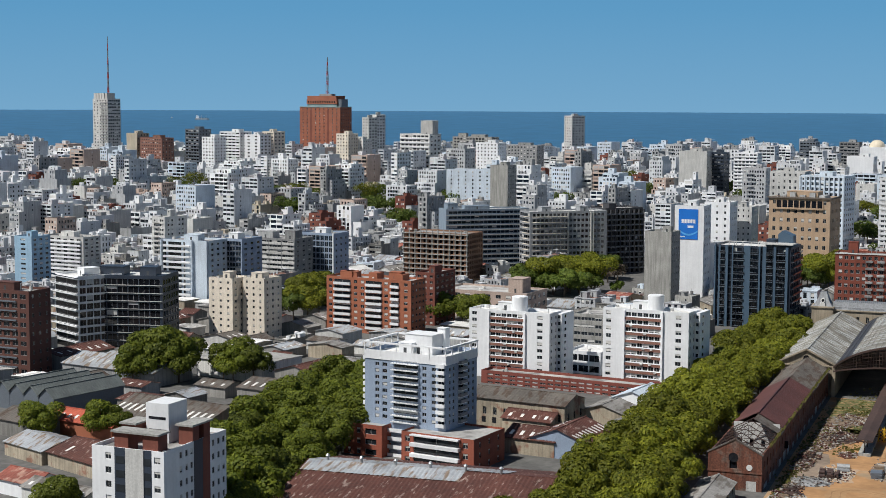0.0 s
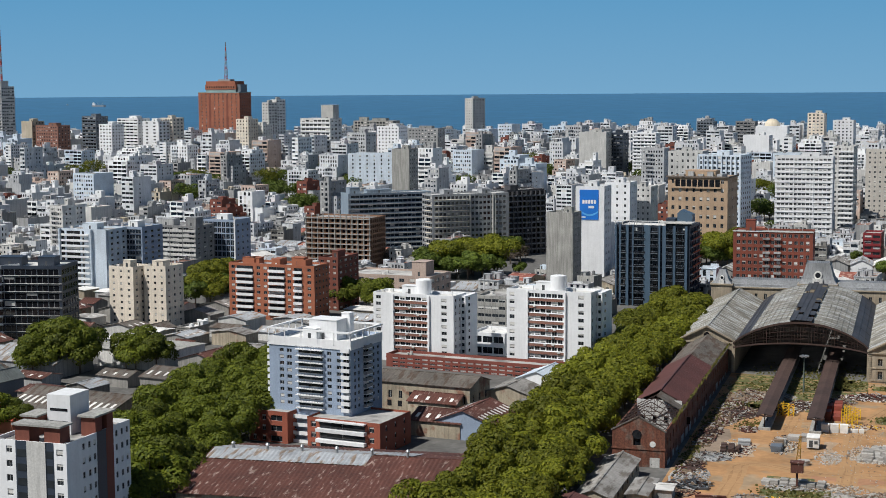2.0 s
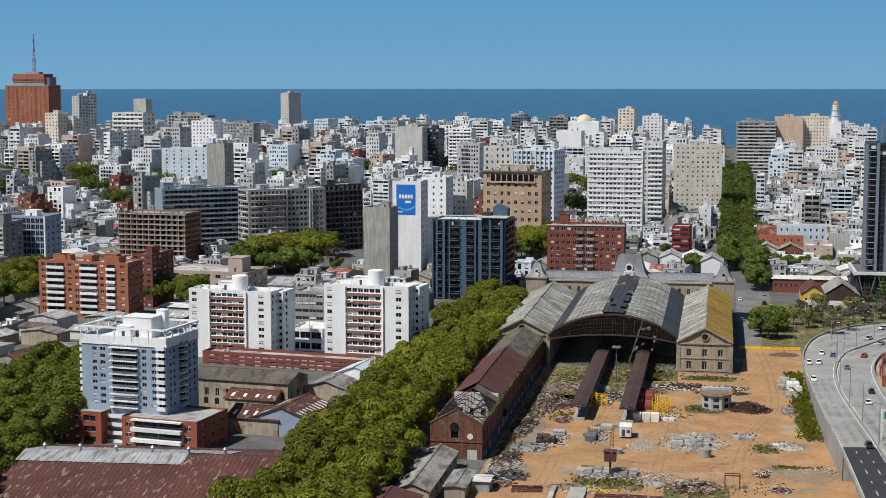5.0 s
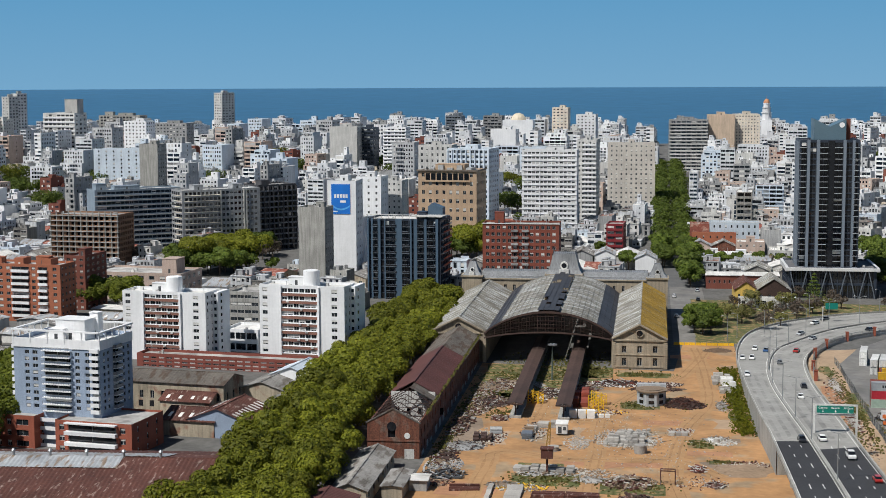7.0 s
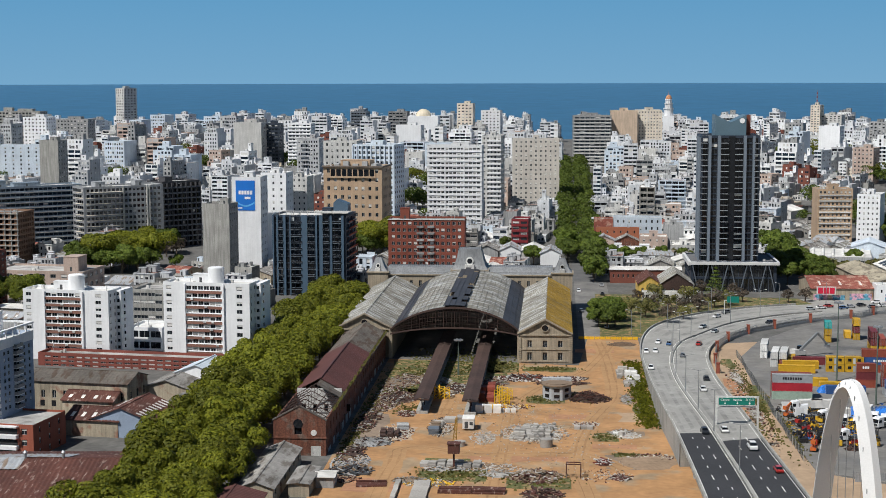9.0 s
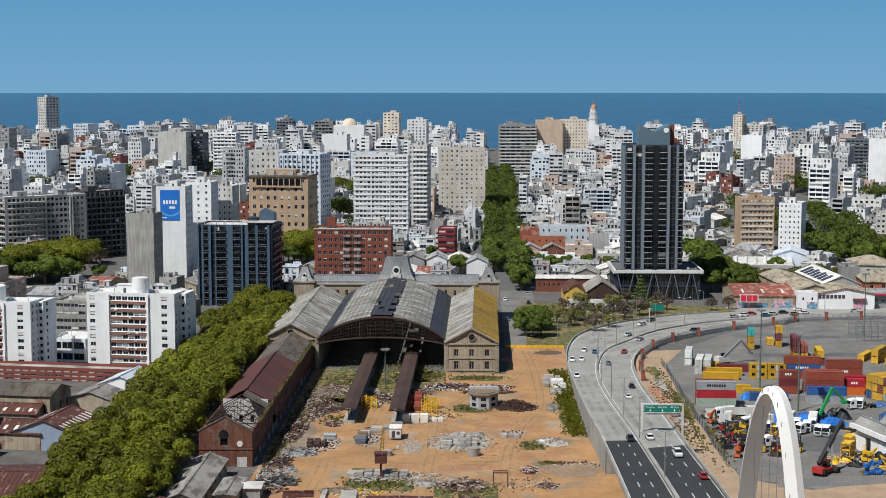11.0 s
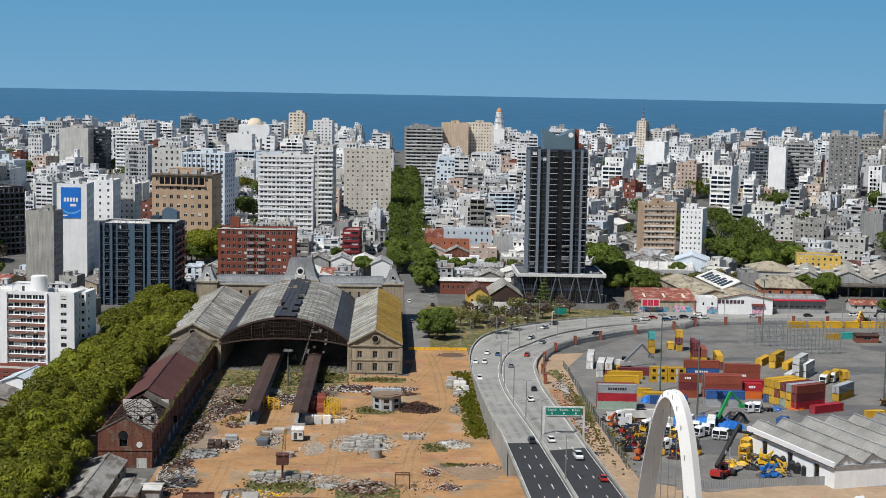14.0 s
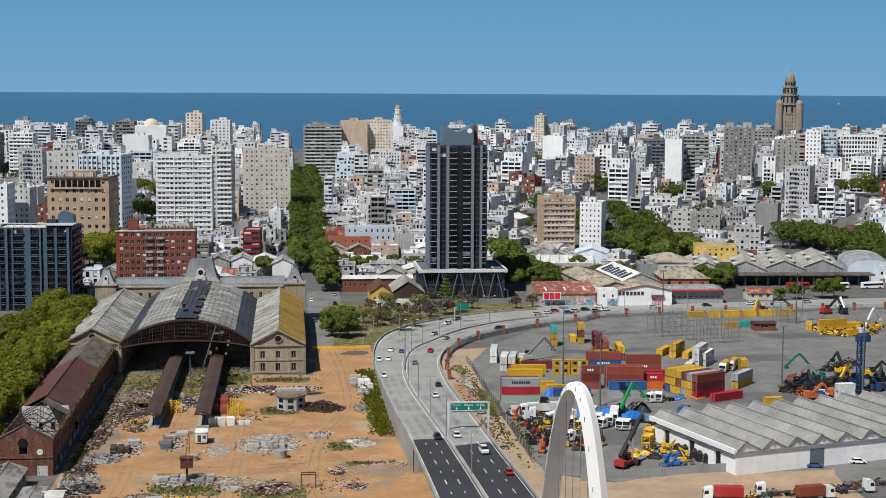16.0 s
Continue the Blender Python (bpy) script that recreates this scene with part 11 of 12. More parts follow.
def reach_stacker(x, y, rz):
    """A container reach stacker: low red chassis, six tyres, cab, thick raised boom and spreader."""
    root = thing("reach_stacker", "red reach stacker with a thick black raised boom", "machine", x, y, .07, rz)
    b = Build()
    b.box(-3.8, 3.6, -1.3, 1.3, .7, 1.7, 0, True)
    b.box(-4.4, -2.4, -1.5, 1.5, .9, 2.3, 0, True)
    b.box(3.0, 3.8, -2.0, 2.0, .5, 1.4, 0, True)
    part("chassis", b, REDM, root)
    tyre = Build()
    tyre.tube(0, 0, -.35, .35, .85, n=16)
    me = tyre.mesh("wheel", TYRE)
    for px, ys in ((2.6, (-2.1, -1.4, 1.4, 2.1)), (-2.8, (-1.4, 1.4))):
        for py in ys:
            part("wheel", me, None, root, m=pose(px, py, .85, 90))
    b = Build()
    b.box(-.4, 1.3, -.75, .75, 1.7, 3.5, 0)
    part("cab", b, GLASSDARK, root)
    b = Build()
    b.box(-.5, 1.4, -.85, .85, 3.5, 3.62, 0, True)
    part("cab_roof", b, REDM, root)
    b = Build()
    b.beam((-3.6, 0, 3.2), (4.0, 0, 9.0), 1.0, 1.15)
    b.beam((4.0, 0, 9.0), (8.4, 0, 12.3), .8, .9)
    part("boom", b, BLACKM, root)
    for sy in (-.95, .95):
        b = Build()
        b.beam((1.6, sy, 1.6), (2.4, sy * .6, 7.4), .35)
        part("lift_cylinder", b, METAL, root)
    b = Build()
    b.beam((8.4, 0, 12.3), (9.0, 0, 10.6), .9, .9)
    b.beam((9.0, -3.2, 10.4), (9.0, 3.2, 10.4), .8, .5)
    for sy in (-3.2, 3.2):
        b.beam((7.9, sy, 10.2), (10.1, sy, 10.2), .4, .6)
    part("spreader", b, BLACKM, root)
    b = Build()
    b.tube(0, 0, 0, .05, .6, n=18)
    part("round_badge", b, WHITE, root, m=pose(.4, -.55, 6.4, 90))


for x, y, rz, bx in ((95, 437, 250, None), (92.5, 440, 250, None), (90, 442, 248, ROOFWHITE), (97, 441, 255, ROOFWHITE), (117.8, 469, 250, None), (74, 452, 190, ROOFWHITE), (153, 516, 240, mat("yellow_machine", (0.55, 0.33, 0.02), .6)), (157, 520, 240, mat("yellow_machine", (0.55, 0.33, 0.02), .6)), (76, 446, 170, None), (71.5, 440, 100, None)):
    lorry(x, y, rz, bx)


def boom_machine(x, y, rz, body_m, arm_m, length, up, label):
    """A wheeled or tracked machine with a cab and a jointed arm."""
    root = thing("yard_machine", label + " parked in the yard", "machine", x, y, .07, rz)
    b = Build()
    b.box(-2.4, 2.4, -1.4, 1.4, .8, 2.2, 0, True)
    b.box(-2.4, -.6, -1.3, 1.3, 2.2, 2.9, 0)
    part("body", b, body_m, root)
    b = Build()
    b.box(.4, 1.9, .1, 1.3, 2.2, 3.8, 0)
    b.box(1.9, 1.94, .2, 1.2, 2.5, 3.6, 0)
    part("cab", b, GLASSDARK, root)
    for s in (-1, 1):
        b = Build()
        for k in range(3):
            b.tube(0, 0, 0, .01, .01, n=3)
        b.box(-2.4, 2.4, s * 1.3 - .3, s * 1.3 + .3, 0, .85, bottom=True)
        part("track", b, TYRE, root)
    b = Build()
    tip = (length * math.cos(radians(up)), 0, 2.2 + length * math.sin(radians(up)))
    b.beam((0, -.5, 2.2), (tip[0], -.5, tip[2]), .8, .8)
    b.beam((0.6, -.5, 2.2), (tip[0] * .55, -.5, 2.2 + (tip[2] - 2.2) * .5), .25, .25)
    part("boom", b, arm_m, root)
    b = Build()
    b.beam((tip[0], -.5, tip[2]), (tip[0] + length * .45, -.5, tip[2] - length * .45), .55, .55)
    b.box(tip[0] + length * .45 - .7, tip[0] + length * .45 + .7, -1.2, .2, tip[2] - length * .45 - 1.0, tip[2] - length * .45, bottom=True)
    part("stick", b, arm_m, root)


GREENM = mat("green_machine", (0.02, 0.30, 0.08), .5)
DKGREEN = mat("dark_green_machine", (0.01, 0.13, 0.09), .5)
REDM = mat("red_machine", (0.42, 0.03, 0.025), .5)
BLACKM = mat("black_machine", (0.02, 0.02, 0.022), .5)
boom_machine(100, 447, 20, BLACKM, GREENM, 9, 62, "green-armed scrap handling machine")
boom_machine(180.0, 497, 172, DKGREEN, DKGREEN, 9.5, 48, "dark green scrap handling machine")
reach_stacker(88.5, 386.2, 50)
boom_machine(86, 541, 30, ROOFWHITE, METAL, 10, 36, "white-boomed reach stacker")
BLUEM = mat("blue_machine", (0.018, 0.045, 0.14), .5)
boom_machine(232, 590, 30, ROOFWHITE, ROOFWHITE, 10, 55, "white telescopic crane")
for k in range(30):
    heap("machine_parts", "assorted yellow and dark machine parts", 68 + prng.uniform(0, 22), 404 + prng.uniform(0, 46), 2.1, 2.1, 2.2, 42, .8, [MATS[("yellow_paint", "dark_rust", "galvanised_steel", "container_blue")[k % 4]], BLACKM, RUSTDARK, YELLOWPAINT, BLACKM], 100 + k, "machine parts", 1.6)
for k in range(9):
    heap("machine_parts", "assorted scrap and machine parts", 165 + prng.uniform(0, 40), 440 + prng.uniform(0, 40), 2.6, 2.2, 2.2, 46, .9, [MATS[("galvanised_steel", "dark_rust", "container_blue")[k % 3]], BLACKM, RUST, YELLOWPAINT], 140 + k, "machine parts", 1.6)
for k in range(6):
    heap("machine_parts", "yellow machine booms and parts", 218 + prng.uniform(0, 24), 592 + prng.uniform(0, 14), 2.8, 2.0, 2.6, 40, 1.0, [YELLOWPAINT, BLACKM, YELLOWPAINT, DARKFRAME], 170 + k, "machine parts", 2)
for x, y, w, m in ((98, 455, 5, "container_blue"), (104, 452, 5, "container_blue"), (93, 398, 4, "yellow_paint"), (97, 400, 4, "yellow_paint"), (103, 386, 3, "container_blue"), (124, 470, 4, "container_blue"), (131, 472, 5, "container_orange")):
    heap("tarpaulin_heap", "heap of goods under a tarpaulin", x, y, w * .7, w * .6, 2.4, 26, .6, [MATS[m], MATS[m], OFFWHITE], int(x), "heap")


# ---- sawtooth warehouse ----
def sawtooth(x, y, w, d, bays, rz):
    root = thing("sawtooth_warehouse", "white warehouse with a ribbed grey sawtooth roof", "warehouse", x, y, 0, rz)
    bw, eave = w / bays, 6.3
    b, p = Build(), Build()
    for face, (at, length, turn) in sides(w, d).items():
        cols = cuts(length, 3, .22, 2) if face == "left" else []
        rows = [(.2, 4.6)] if face == "left" else []
        for o in facade(b, at, length, -.3, eave, cols, rows, .4, 0):
            pane_into(p, (lambda a: lambda u, v, q: a(u, v, q - .38))(at), *o, -1, 0, 1, 2)
    part("wall", b, WHITE, root, "white painted plastered wall")
    part("doorway", p, [GLASSDARK, FRAME, SHUTTER], root)
    for k in range(bays):
        xa, xb = -w / 2 + k * bw, -w / 2 + (k + 1) * bw
        xm = xa + bw * .36
        b = Build()
        q = [(xa, -.5, eave), (xm, -.5, eave + 2.5), (xm, d, eave + 2.5), (xa, d, eave)]
        b.sheet(q[3], q[0], q[1], q[2])
        b.poly([(v[0], v[1], v[2] - .15) for v in q[::-1]])
        b.poly([(xa, 0, eave - .02), (xb, 0, eave - .02), (xm, 0, eave + 2.4)], 1)
        q = [(xm, -.5, eave + 2.5), (xb, -.5, eave), (xb, d, eave), (xm, d, eave + 2.5)]
        b.sheet(q[1], q[2], q[3], q[0])
        part("roof_bay", b, [mat("ribbed_warehouse_sheet", (0.27, 0.265, 0.25), 0.85, grain=1.0, vary=0.12, stain=0.3), WHITE], root)
        b = Build()
        b.box(xm - .35, xm + .35, -.9, d, eave + 2.45, eave + 2.7, bottom=True)
        part("ridge_cap", b, GREYREN, root)
    b = Build()
    b.box(-w / 2 - .4, w / 2, -.45, -.05, eave - .5, eave - .1, bottom=True)
    part("fascia", b, GREYREN, root)
    b = Build()
    b.box(-w / 2 - .7, -w / 2 + .05, -.3, d + .2, eave - .6, eave + .7, bottom=True)
    b.box(-w / 2 - .9, -w / 2, -.3, d + .2, eave - .75, eave - .6, 1, bottom=True)
    part("side_parapet", b, [WHITE, RUSTDARK], root, "long white parapet over the loading side")
    b = Build()
    b.box(-w / 2 + 23.0, -w / 2 + 27.5, -.06, 0, 0, 5)
    part("grey_gate", b, GREYPANEL, root)


sawtooth(151.9, 385.5, 78, 43, 10, 16.5)
# grey sheet fence round the machine yard
(FX0, FY0), (FX1, FY1) = (73.8, 372.3), (116.5, 379.2)
FDX, FDY, FRZ = (FX1 - FX0) / 16, (FY1 - FY0) / 16, math.degrees(math.atan2(FY1 - FY0, FX1 - FX0))
for k in range(16):
    f = thing("fence_panel", "grey corrugated metal fence panel", "fence", FX0 + k * FDX, FY0 + k * FDY, .05, FRZ, group="grey metal fence")
    b = Build()
    b.sheet((0, 0, 0), (math.hypot(FDX, FDY), 0, 0), (math.hypot(FDX, FDY), 0, 2.3), (0, 0, 2.3), 0.3, 0.07)
    part("sheet", b, mat("grey_fence_sheet", (0.30, 0.31, 0.32), 0.6, piece=0.15), f)
    b = Build()
    b.box(-.05, .05, .02, .12, 0, 2.4)
    part("post", b, METAL, f)


# ---- fence with brick pillars along the curved road ----
def road_fence():
    line = [(x + 2.2, y - 2.4) for x, y in RIGHT if y > 505] + [(134, 642), (171, 648.5), (223, 652), (262, 655.5), (330, 660)]
    acc, last = 0.0, line[0]
    pts = []
    for q in line[1:]:
        n = max(1, int(math.hypot(q[0] - last[0], q[1] - last[1]) / 3.0))
        pts += [(last[0] + (q[0] - last[0]) * k / n, last[1] + (q[1] - last[1]) * k / n) for k in range(n)]
        last = q
    b = Build()
    b.box(-.55, .55, -.55, .55, 0, 3.4)
    b.box(-.7, .7, -.7, .7, 3.4, 3.65, bottom=True)
    pillar = b.mesh("pillar", BRICK)
    root = thing("yard_fence", "steel mesh fence with red brick pillars on a low wall", "fence", 0, 0, .05)
    for i, (p, q) in enumerate(zip(pts, pts[1:])):
        b = Build()
        b.beam((p[0], p[1], .4), (q[0], q[1], .4), .35, .9)
        for z in (1.0, 1.8, 2.7):
            b.beam((p[0], p[1], z), (q[0], q[1], z), .08)
        for k in range(8):
            x, y = p[0] + (q[0] - p[0]) * k / 8, p[1] + (q[1] - p[1]) * k / 8
            b.beam((x, y, .8), (x, y, 2.8), .09 if k else .16)
        part("fence_bay", b, METAL, root)
        if i % 5 == 0:
            part("pillar", pillar, None, root, "red brick pillar", m=pose(p[0], p[1], 0))


road_fence()


# ---- lamps, masts, gantry ----
def lamp_post(x, y, z, h, rz, arms=2, label="tall grey street lamp with two arms", name="street_lamp"):
    root = thing(name, label, "street lamp", x, y, z, rz)
    b = Build()
    b.tube(0, 0, -.3, h, .16, .08, 8)
    part("pole", b, METAL, root)
    for s in (-1, 1)[:arms]:
        b = Build()
        b.beam((0, 0, h), (s * 2.2, 0, h + .5), .1)
        part("arm", b, METAL, root)
        b = Build()
        b.box(s * 2.2 - .45, s * 2.2 + .45, -.18, .18, h + .42, h + .6, bottom=True)
        part("lamp_head", b, OFFWHITE, root)


for k in range(0, len(MEDIAN) - 6, 4):
    p = MEDIAN[k]
    if p[1] > 330:
        lamp_post(p[0], p[1], deck_z(p[1]) + .4, 11, 0)
for x, y in ((29, 583), (33, 590), (44, 600), (50, 630), (66, 648), (97, 664), (60, 665), (118, 670), (150, 664), (180, 668), (205, 670), (235, 672)):
    lamp_post(x, y, .1, 9.5, 30, 1, "slim grey street lamp with one arm")


def high_mast(x, y, h):
    root = thing("floodlight_mast", "very tall green-grey floodlight mast", "mast", x, y, .05)
    b = Build()
    b.tube(0, 0, 0, h, .32, .14, 10)
    part("pole", b, mat("mast_green", (0.10, 0.13, 0.11), .6), root)
    b = Build()
    b.tube(0, 0, h - .2, h + .1, 1.1, n=10)
    for k in range(6):
        a = math.pi * k / 3
        b.box(1.2 * math.cos(a) - .3, 1.2 * math.cos(a) + .3, 1.2 * math.sin(a) - .3, 1.2 * math.sin(a) + .3, h - .3, h + .25, bottom=True)
    part("lamp_ring", b, METAL, root)


for x, y, h in ((91.8, 498, 26), (97.1, 462, 24), (161.7, 480, 22), (152.5, 604.5, 25), (185, 469, 25), (214, 619, 22), (-32.5, 500, 12)):
    high_mast(x, y, h)


def scaffold_block(x, y, w, d, h):
    root = thing("steel_rack", "tall open grey steel rack", "rack", x, y, .05, 10)
    n = int(w / 3)
    for i in range(n + 1):
        for j in (0, d):
            b = Build()
            b.beam((i * w / n, j, 0), (i * w / n, j, h), .22)
            part("upright", b, METAL, root)
    for j in (0, d):
        for z in range(2, int(h) + 1, 2):
            b = Build()
            b.beam((0, j, z), (w, j, z), .16)
            part("rail", b, METAL, root)
        b = Build()
        for i in range(n):
            b.beam((i * w / n, j, 0), ((i + 1) * w / n, j, h * .5), .1)
            b.beam(((i + 1) * w / n, j, h * .5), (i * w / n, j, h), .1)
        part("brace", b, METAL, root)


scaffold_block(158, 572, 18, 9, 10)
scaffold_block(146, 590, 15, 8, 9)
scaffold_block(204, 620, 14, 6, 8)


def gantry():
    root = thing("sign_gantry", "green direction sign on a white steel gantry over the road", "road sign", 0, 0, 0)
    a, c = (43.0, 404.0), (54.0, 404.0)
    for q in (a, c):
        b = Build()
        b.box(q[0] - .25, q[0] + .25, q[1] - .25, q[1] + .25, 5.5, 14.5)
        part("post", b, OFFWHITE, root)
    b = Build()
    b.box(a[0], c[0], 403.8, 404.2, 14.0, 14.5, bottom=True)
    b.box(a[0], c[0], 403.8, 404.2, 11.5, 11.8, bottom=True)
    part("cross_beam", b, OFFWHITE, root)
    b = Build()
    b.box(a[0] + .6, c[0] - .9, 403.45, 403.6, 12.1, 14.25, bottom=True)
    sign = part("sign_panel", b, mat("sign_green", (0.0, 0.17, 0.13), .5, vary=.03, stain=.04), root, "teal green sign panel with white edge")
    b = Build()
    for z in (12.12, 14.15):
        b.box(a[0] + .65, c[0] - .95, 403.41, 403.44, z, z + .08, bottom=True)
    part("sign_edge", b, LINE, sign, "white sign edge")
    for k, word in enumerate(("Centro", "Rambla", "Al Este")):
        x0 = a[0] + 2.2 + k * 3.25
        cu = bpy.data.curves.new("direction_word", "FONT")
        cu.body, cu.size, cu.align_x, cu.extrude = word, .8, "CENTER", .01
        cu.materials.append(LINE)
        ob = new("direction_word", cu)
        ob.parent = sign
        ob.matrix_basis = pose(x0, 403.42, 13.35, 90)
        b = Build()
        b.box(x0 - .07, x0 + .07, 403.40, 403.44, 12.7, 13.15, bottom=True)
        b.poly([(x0 - .3, 403.41, 12.72), (x0, 403.41, 12.35), (x0 + .3, 403.41, 12.72)])
        part("arrow", b, LINE, sign)


gantry()
sg = thing("road_sign", "small green sign on a white post over the road", "road sign", 70.0, 634, .1)
b = Build()
b.box(-.15, .15, -.15, .15, 0, 6.5)
b.box(-.1, 3, -.1, .1, 6.2, 6.5, bottom=True)
part("post", b, OFFWHITE, sg)
b = Build()
b.box(1.0, 6.0, -.2, -.1, 5.4, 8.0, bottom=True)
part("sign_panel", b, MATS["sign_green"], sg)



# ---- more of the yards' clutter ----
def forklift(x, y, rz, m):
    root = thing("forklift", "small yellow and black yard forklift", "forklift", x, y, .07, rz)
    b = Build()
    b.box(-1.3, 1.0, -.7, .7, .35, 1.3, 0, True)
    b.box(-1.3, -.5, -.7, .7, 1.3, 1.7, 0)
    part("body", b, m, root)
    b = Build()
    for px in (-.6, .7):
        for s in (-1, 1):
            b.beam((px, s * .65, 1.3), (px, s * .65, 2.4), .1)
    b.box(-.7, .8, -.72, .72, 2.4, 2.5, bottom=True)
    part("cage", b, BLACKM, root)
    b = Build()
    for s in (-1, 1):
        b.beam((1.15, s * .4, .1), (1.15, s * .4, 3.1), .14)
        b.box(1.2, 2.3, s * .4 - .08, s * .4 + .08, .1, .18, bottom=True)
    part("mast", b, BLACKM, root)


YELM = MATS["yellow_machine"]
for k in range(22):
    forklift(70 + (k % 6) * 3.4 + prng.uniform(-.5, .5), 409 + (k // 6) * 9 + prng.uniform(-2, 2), prng.uniform(0, 360), YELM if k % 3 else REDM)
for x, y, rz, bx in ((86, 432, 255, ROOFWHITE), (83, 436, 255, None), (99, 431, 250, None), (80, 440, 200, ROOFWHITE), (68.5, 447, 95, None), (104, 352, 170, BUSRED), (118, 355, 175, None), (128, 351, 10, MATS["container_brown_red"]), (140, 356, 5, None), (112, 436, 80, None)):
    lorry(x, y, rz, bx)
for k in range(10):
    heap("machine_parts", "assorted dark machine parts and crates", 92 + prng.uniform(0, 20), 379 + prng.uniform(0, 18), 1.8, 1.6, 1.8, 36, .8, [BLACKM, YELLOWPAINT, MATS["blue_machine"], METAL], 210 + k, "machine parts", 1.6)
pile(152, 459, 8, 6.06, [YEL])
pile(174, 470, 8, 6.06, [WHT])
pile(178, 466, 8, 6.06, [WHT, WHT])
pile(168, 466, 8, 6.06, [BLU])
pile(120, 447, 60, 6.06, [BLU])
for x, y, rx, ry, n, m, sd in ((-51, 486, 6, 9, 170, [TIMBER, PALECONC, RUST], 301), (-22, 487, 7, 5, 150, [RUST, PALECONC, TIMBER], 302), (2, 488, 9, 3, 190, [RUSTDARK, RUST, TIMBER], 303), (-44, 440, 3, 4, 90, [RUST, TIMBER, PALECONC], 304), (-34, 470, 3, 5, 90, [OFFWHITE, TIMBER, RUST], 305), (-50, 405, 6, 6, 120, [GREYREN, PALECONC, RUSTDARK], 306), (-36, 366, 4, 3, 60, [TIMBER, PALECONC], 307), (-14, 373, 5, 3, 80, [PALECONC, OFFWHITE, TIMBER], 308), (-28, 377, 6, 2, 80, [PALECONC, GREYREN, TIMBER], 309), (22, 465, 2, 8, 60, [PALECONC, TIMBER], 310), (16, 372, 3, 3, 40, [RUST, PALECONC], 311), (60, 500, 2, 16, 70, [PALECONC, TIMBER], 312), (59, 450, 2, 18, 70, [PALECONC, RUST], 313)):
    heap("debris", "scattered debris on the derelict ground", x, y, rx, ry, .9, n, .8, m, sd, "debris")
stack("block_stack", "rows of pale concrete blocks on sand", -6.5, 414.5, 6, 3, 3, 1.4, 1.2, .6, PALECONC, .35, 4, .25)
stack("block_stack", "stacked pale concrete curbs", -5.5, 422, 5, 3, 3, 1.2, 1.4, .55, PALECONC, .4, -8, .3)
stack("crate_stack", "dark pallets and crates in a row", -34.0, 421, 1, 4, 3, 2.6, 1.8, .5, TIMBER, .3)
stack("rack", "rusty steel racks on pale ground", -47.0, 414, 2, 3, 3, 1.6, 2.2, .4, RUSTDARK, .5, 5)
stack("slab_stack", "new white panels leaning in a row", -15.0, 445, 4, 1, 2, 1.5, 1.6, 1.0, ROOFWHITE, .2)
stack("pipe_blocks", "white concrete rings beside the fence", 25.0, 496, 2, 4, 2, 1.8, 2.2, 1.2, ROOFWHITE, .4, 5, .4)


def rubble_field(x, y, rx, ry, n, size, mats, seed, label):
    """Small broken pieces strewn over a patch of earth."""
    rng = random.Random(seed)
    b = Build()
    for _ in range(n):
        a, f = rng.uniform(0, 6.28), rng.random() ** .7
        px, py, q = x + rx * f * math.cos(a), y + ry * f * math.sin(a), size * rng.uniform(.35, 1.5)
        e = rng.uniform(0, 3.14)
        dx, dy = q * math.cos(e), q * math.sin(e)
        b.beam((px - dx, py - dy, .1 + rng.uniform(0, .12)), (px + dx, py + dy, .1 + rng.uniform(0, .3)), q * rng.uniform(.4, 1.4), q * rng.uniform(.25, .8), rng.randrange(len(mats)))
    tagged(new("loose_rubble", b.mesh("loose_rubble", *mats)), label, "rubble", kind="stuff")


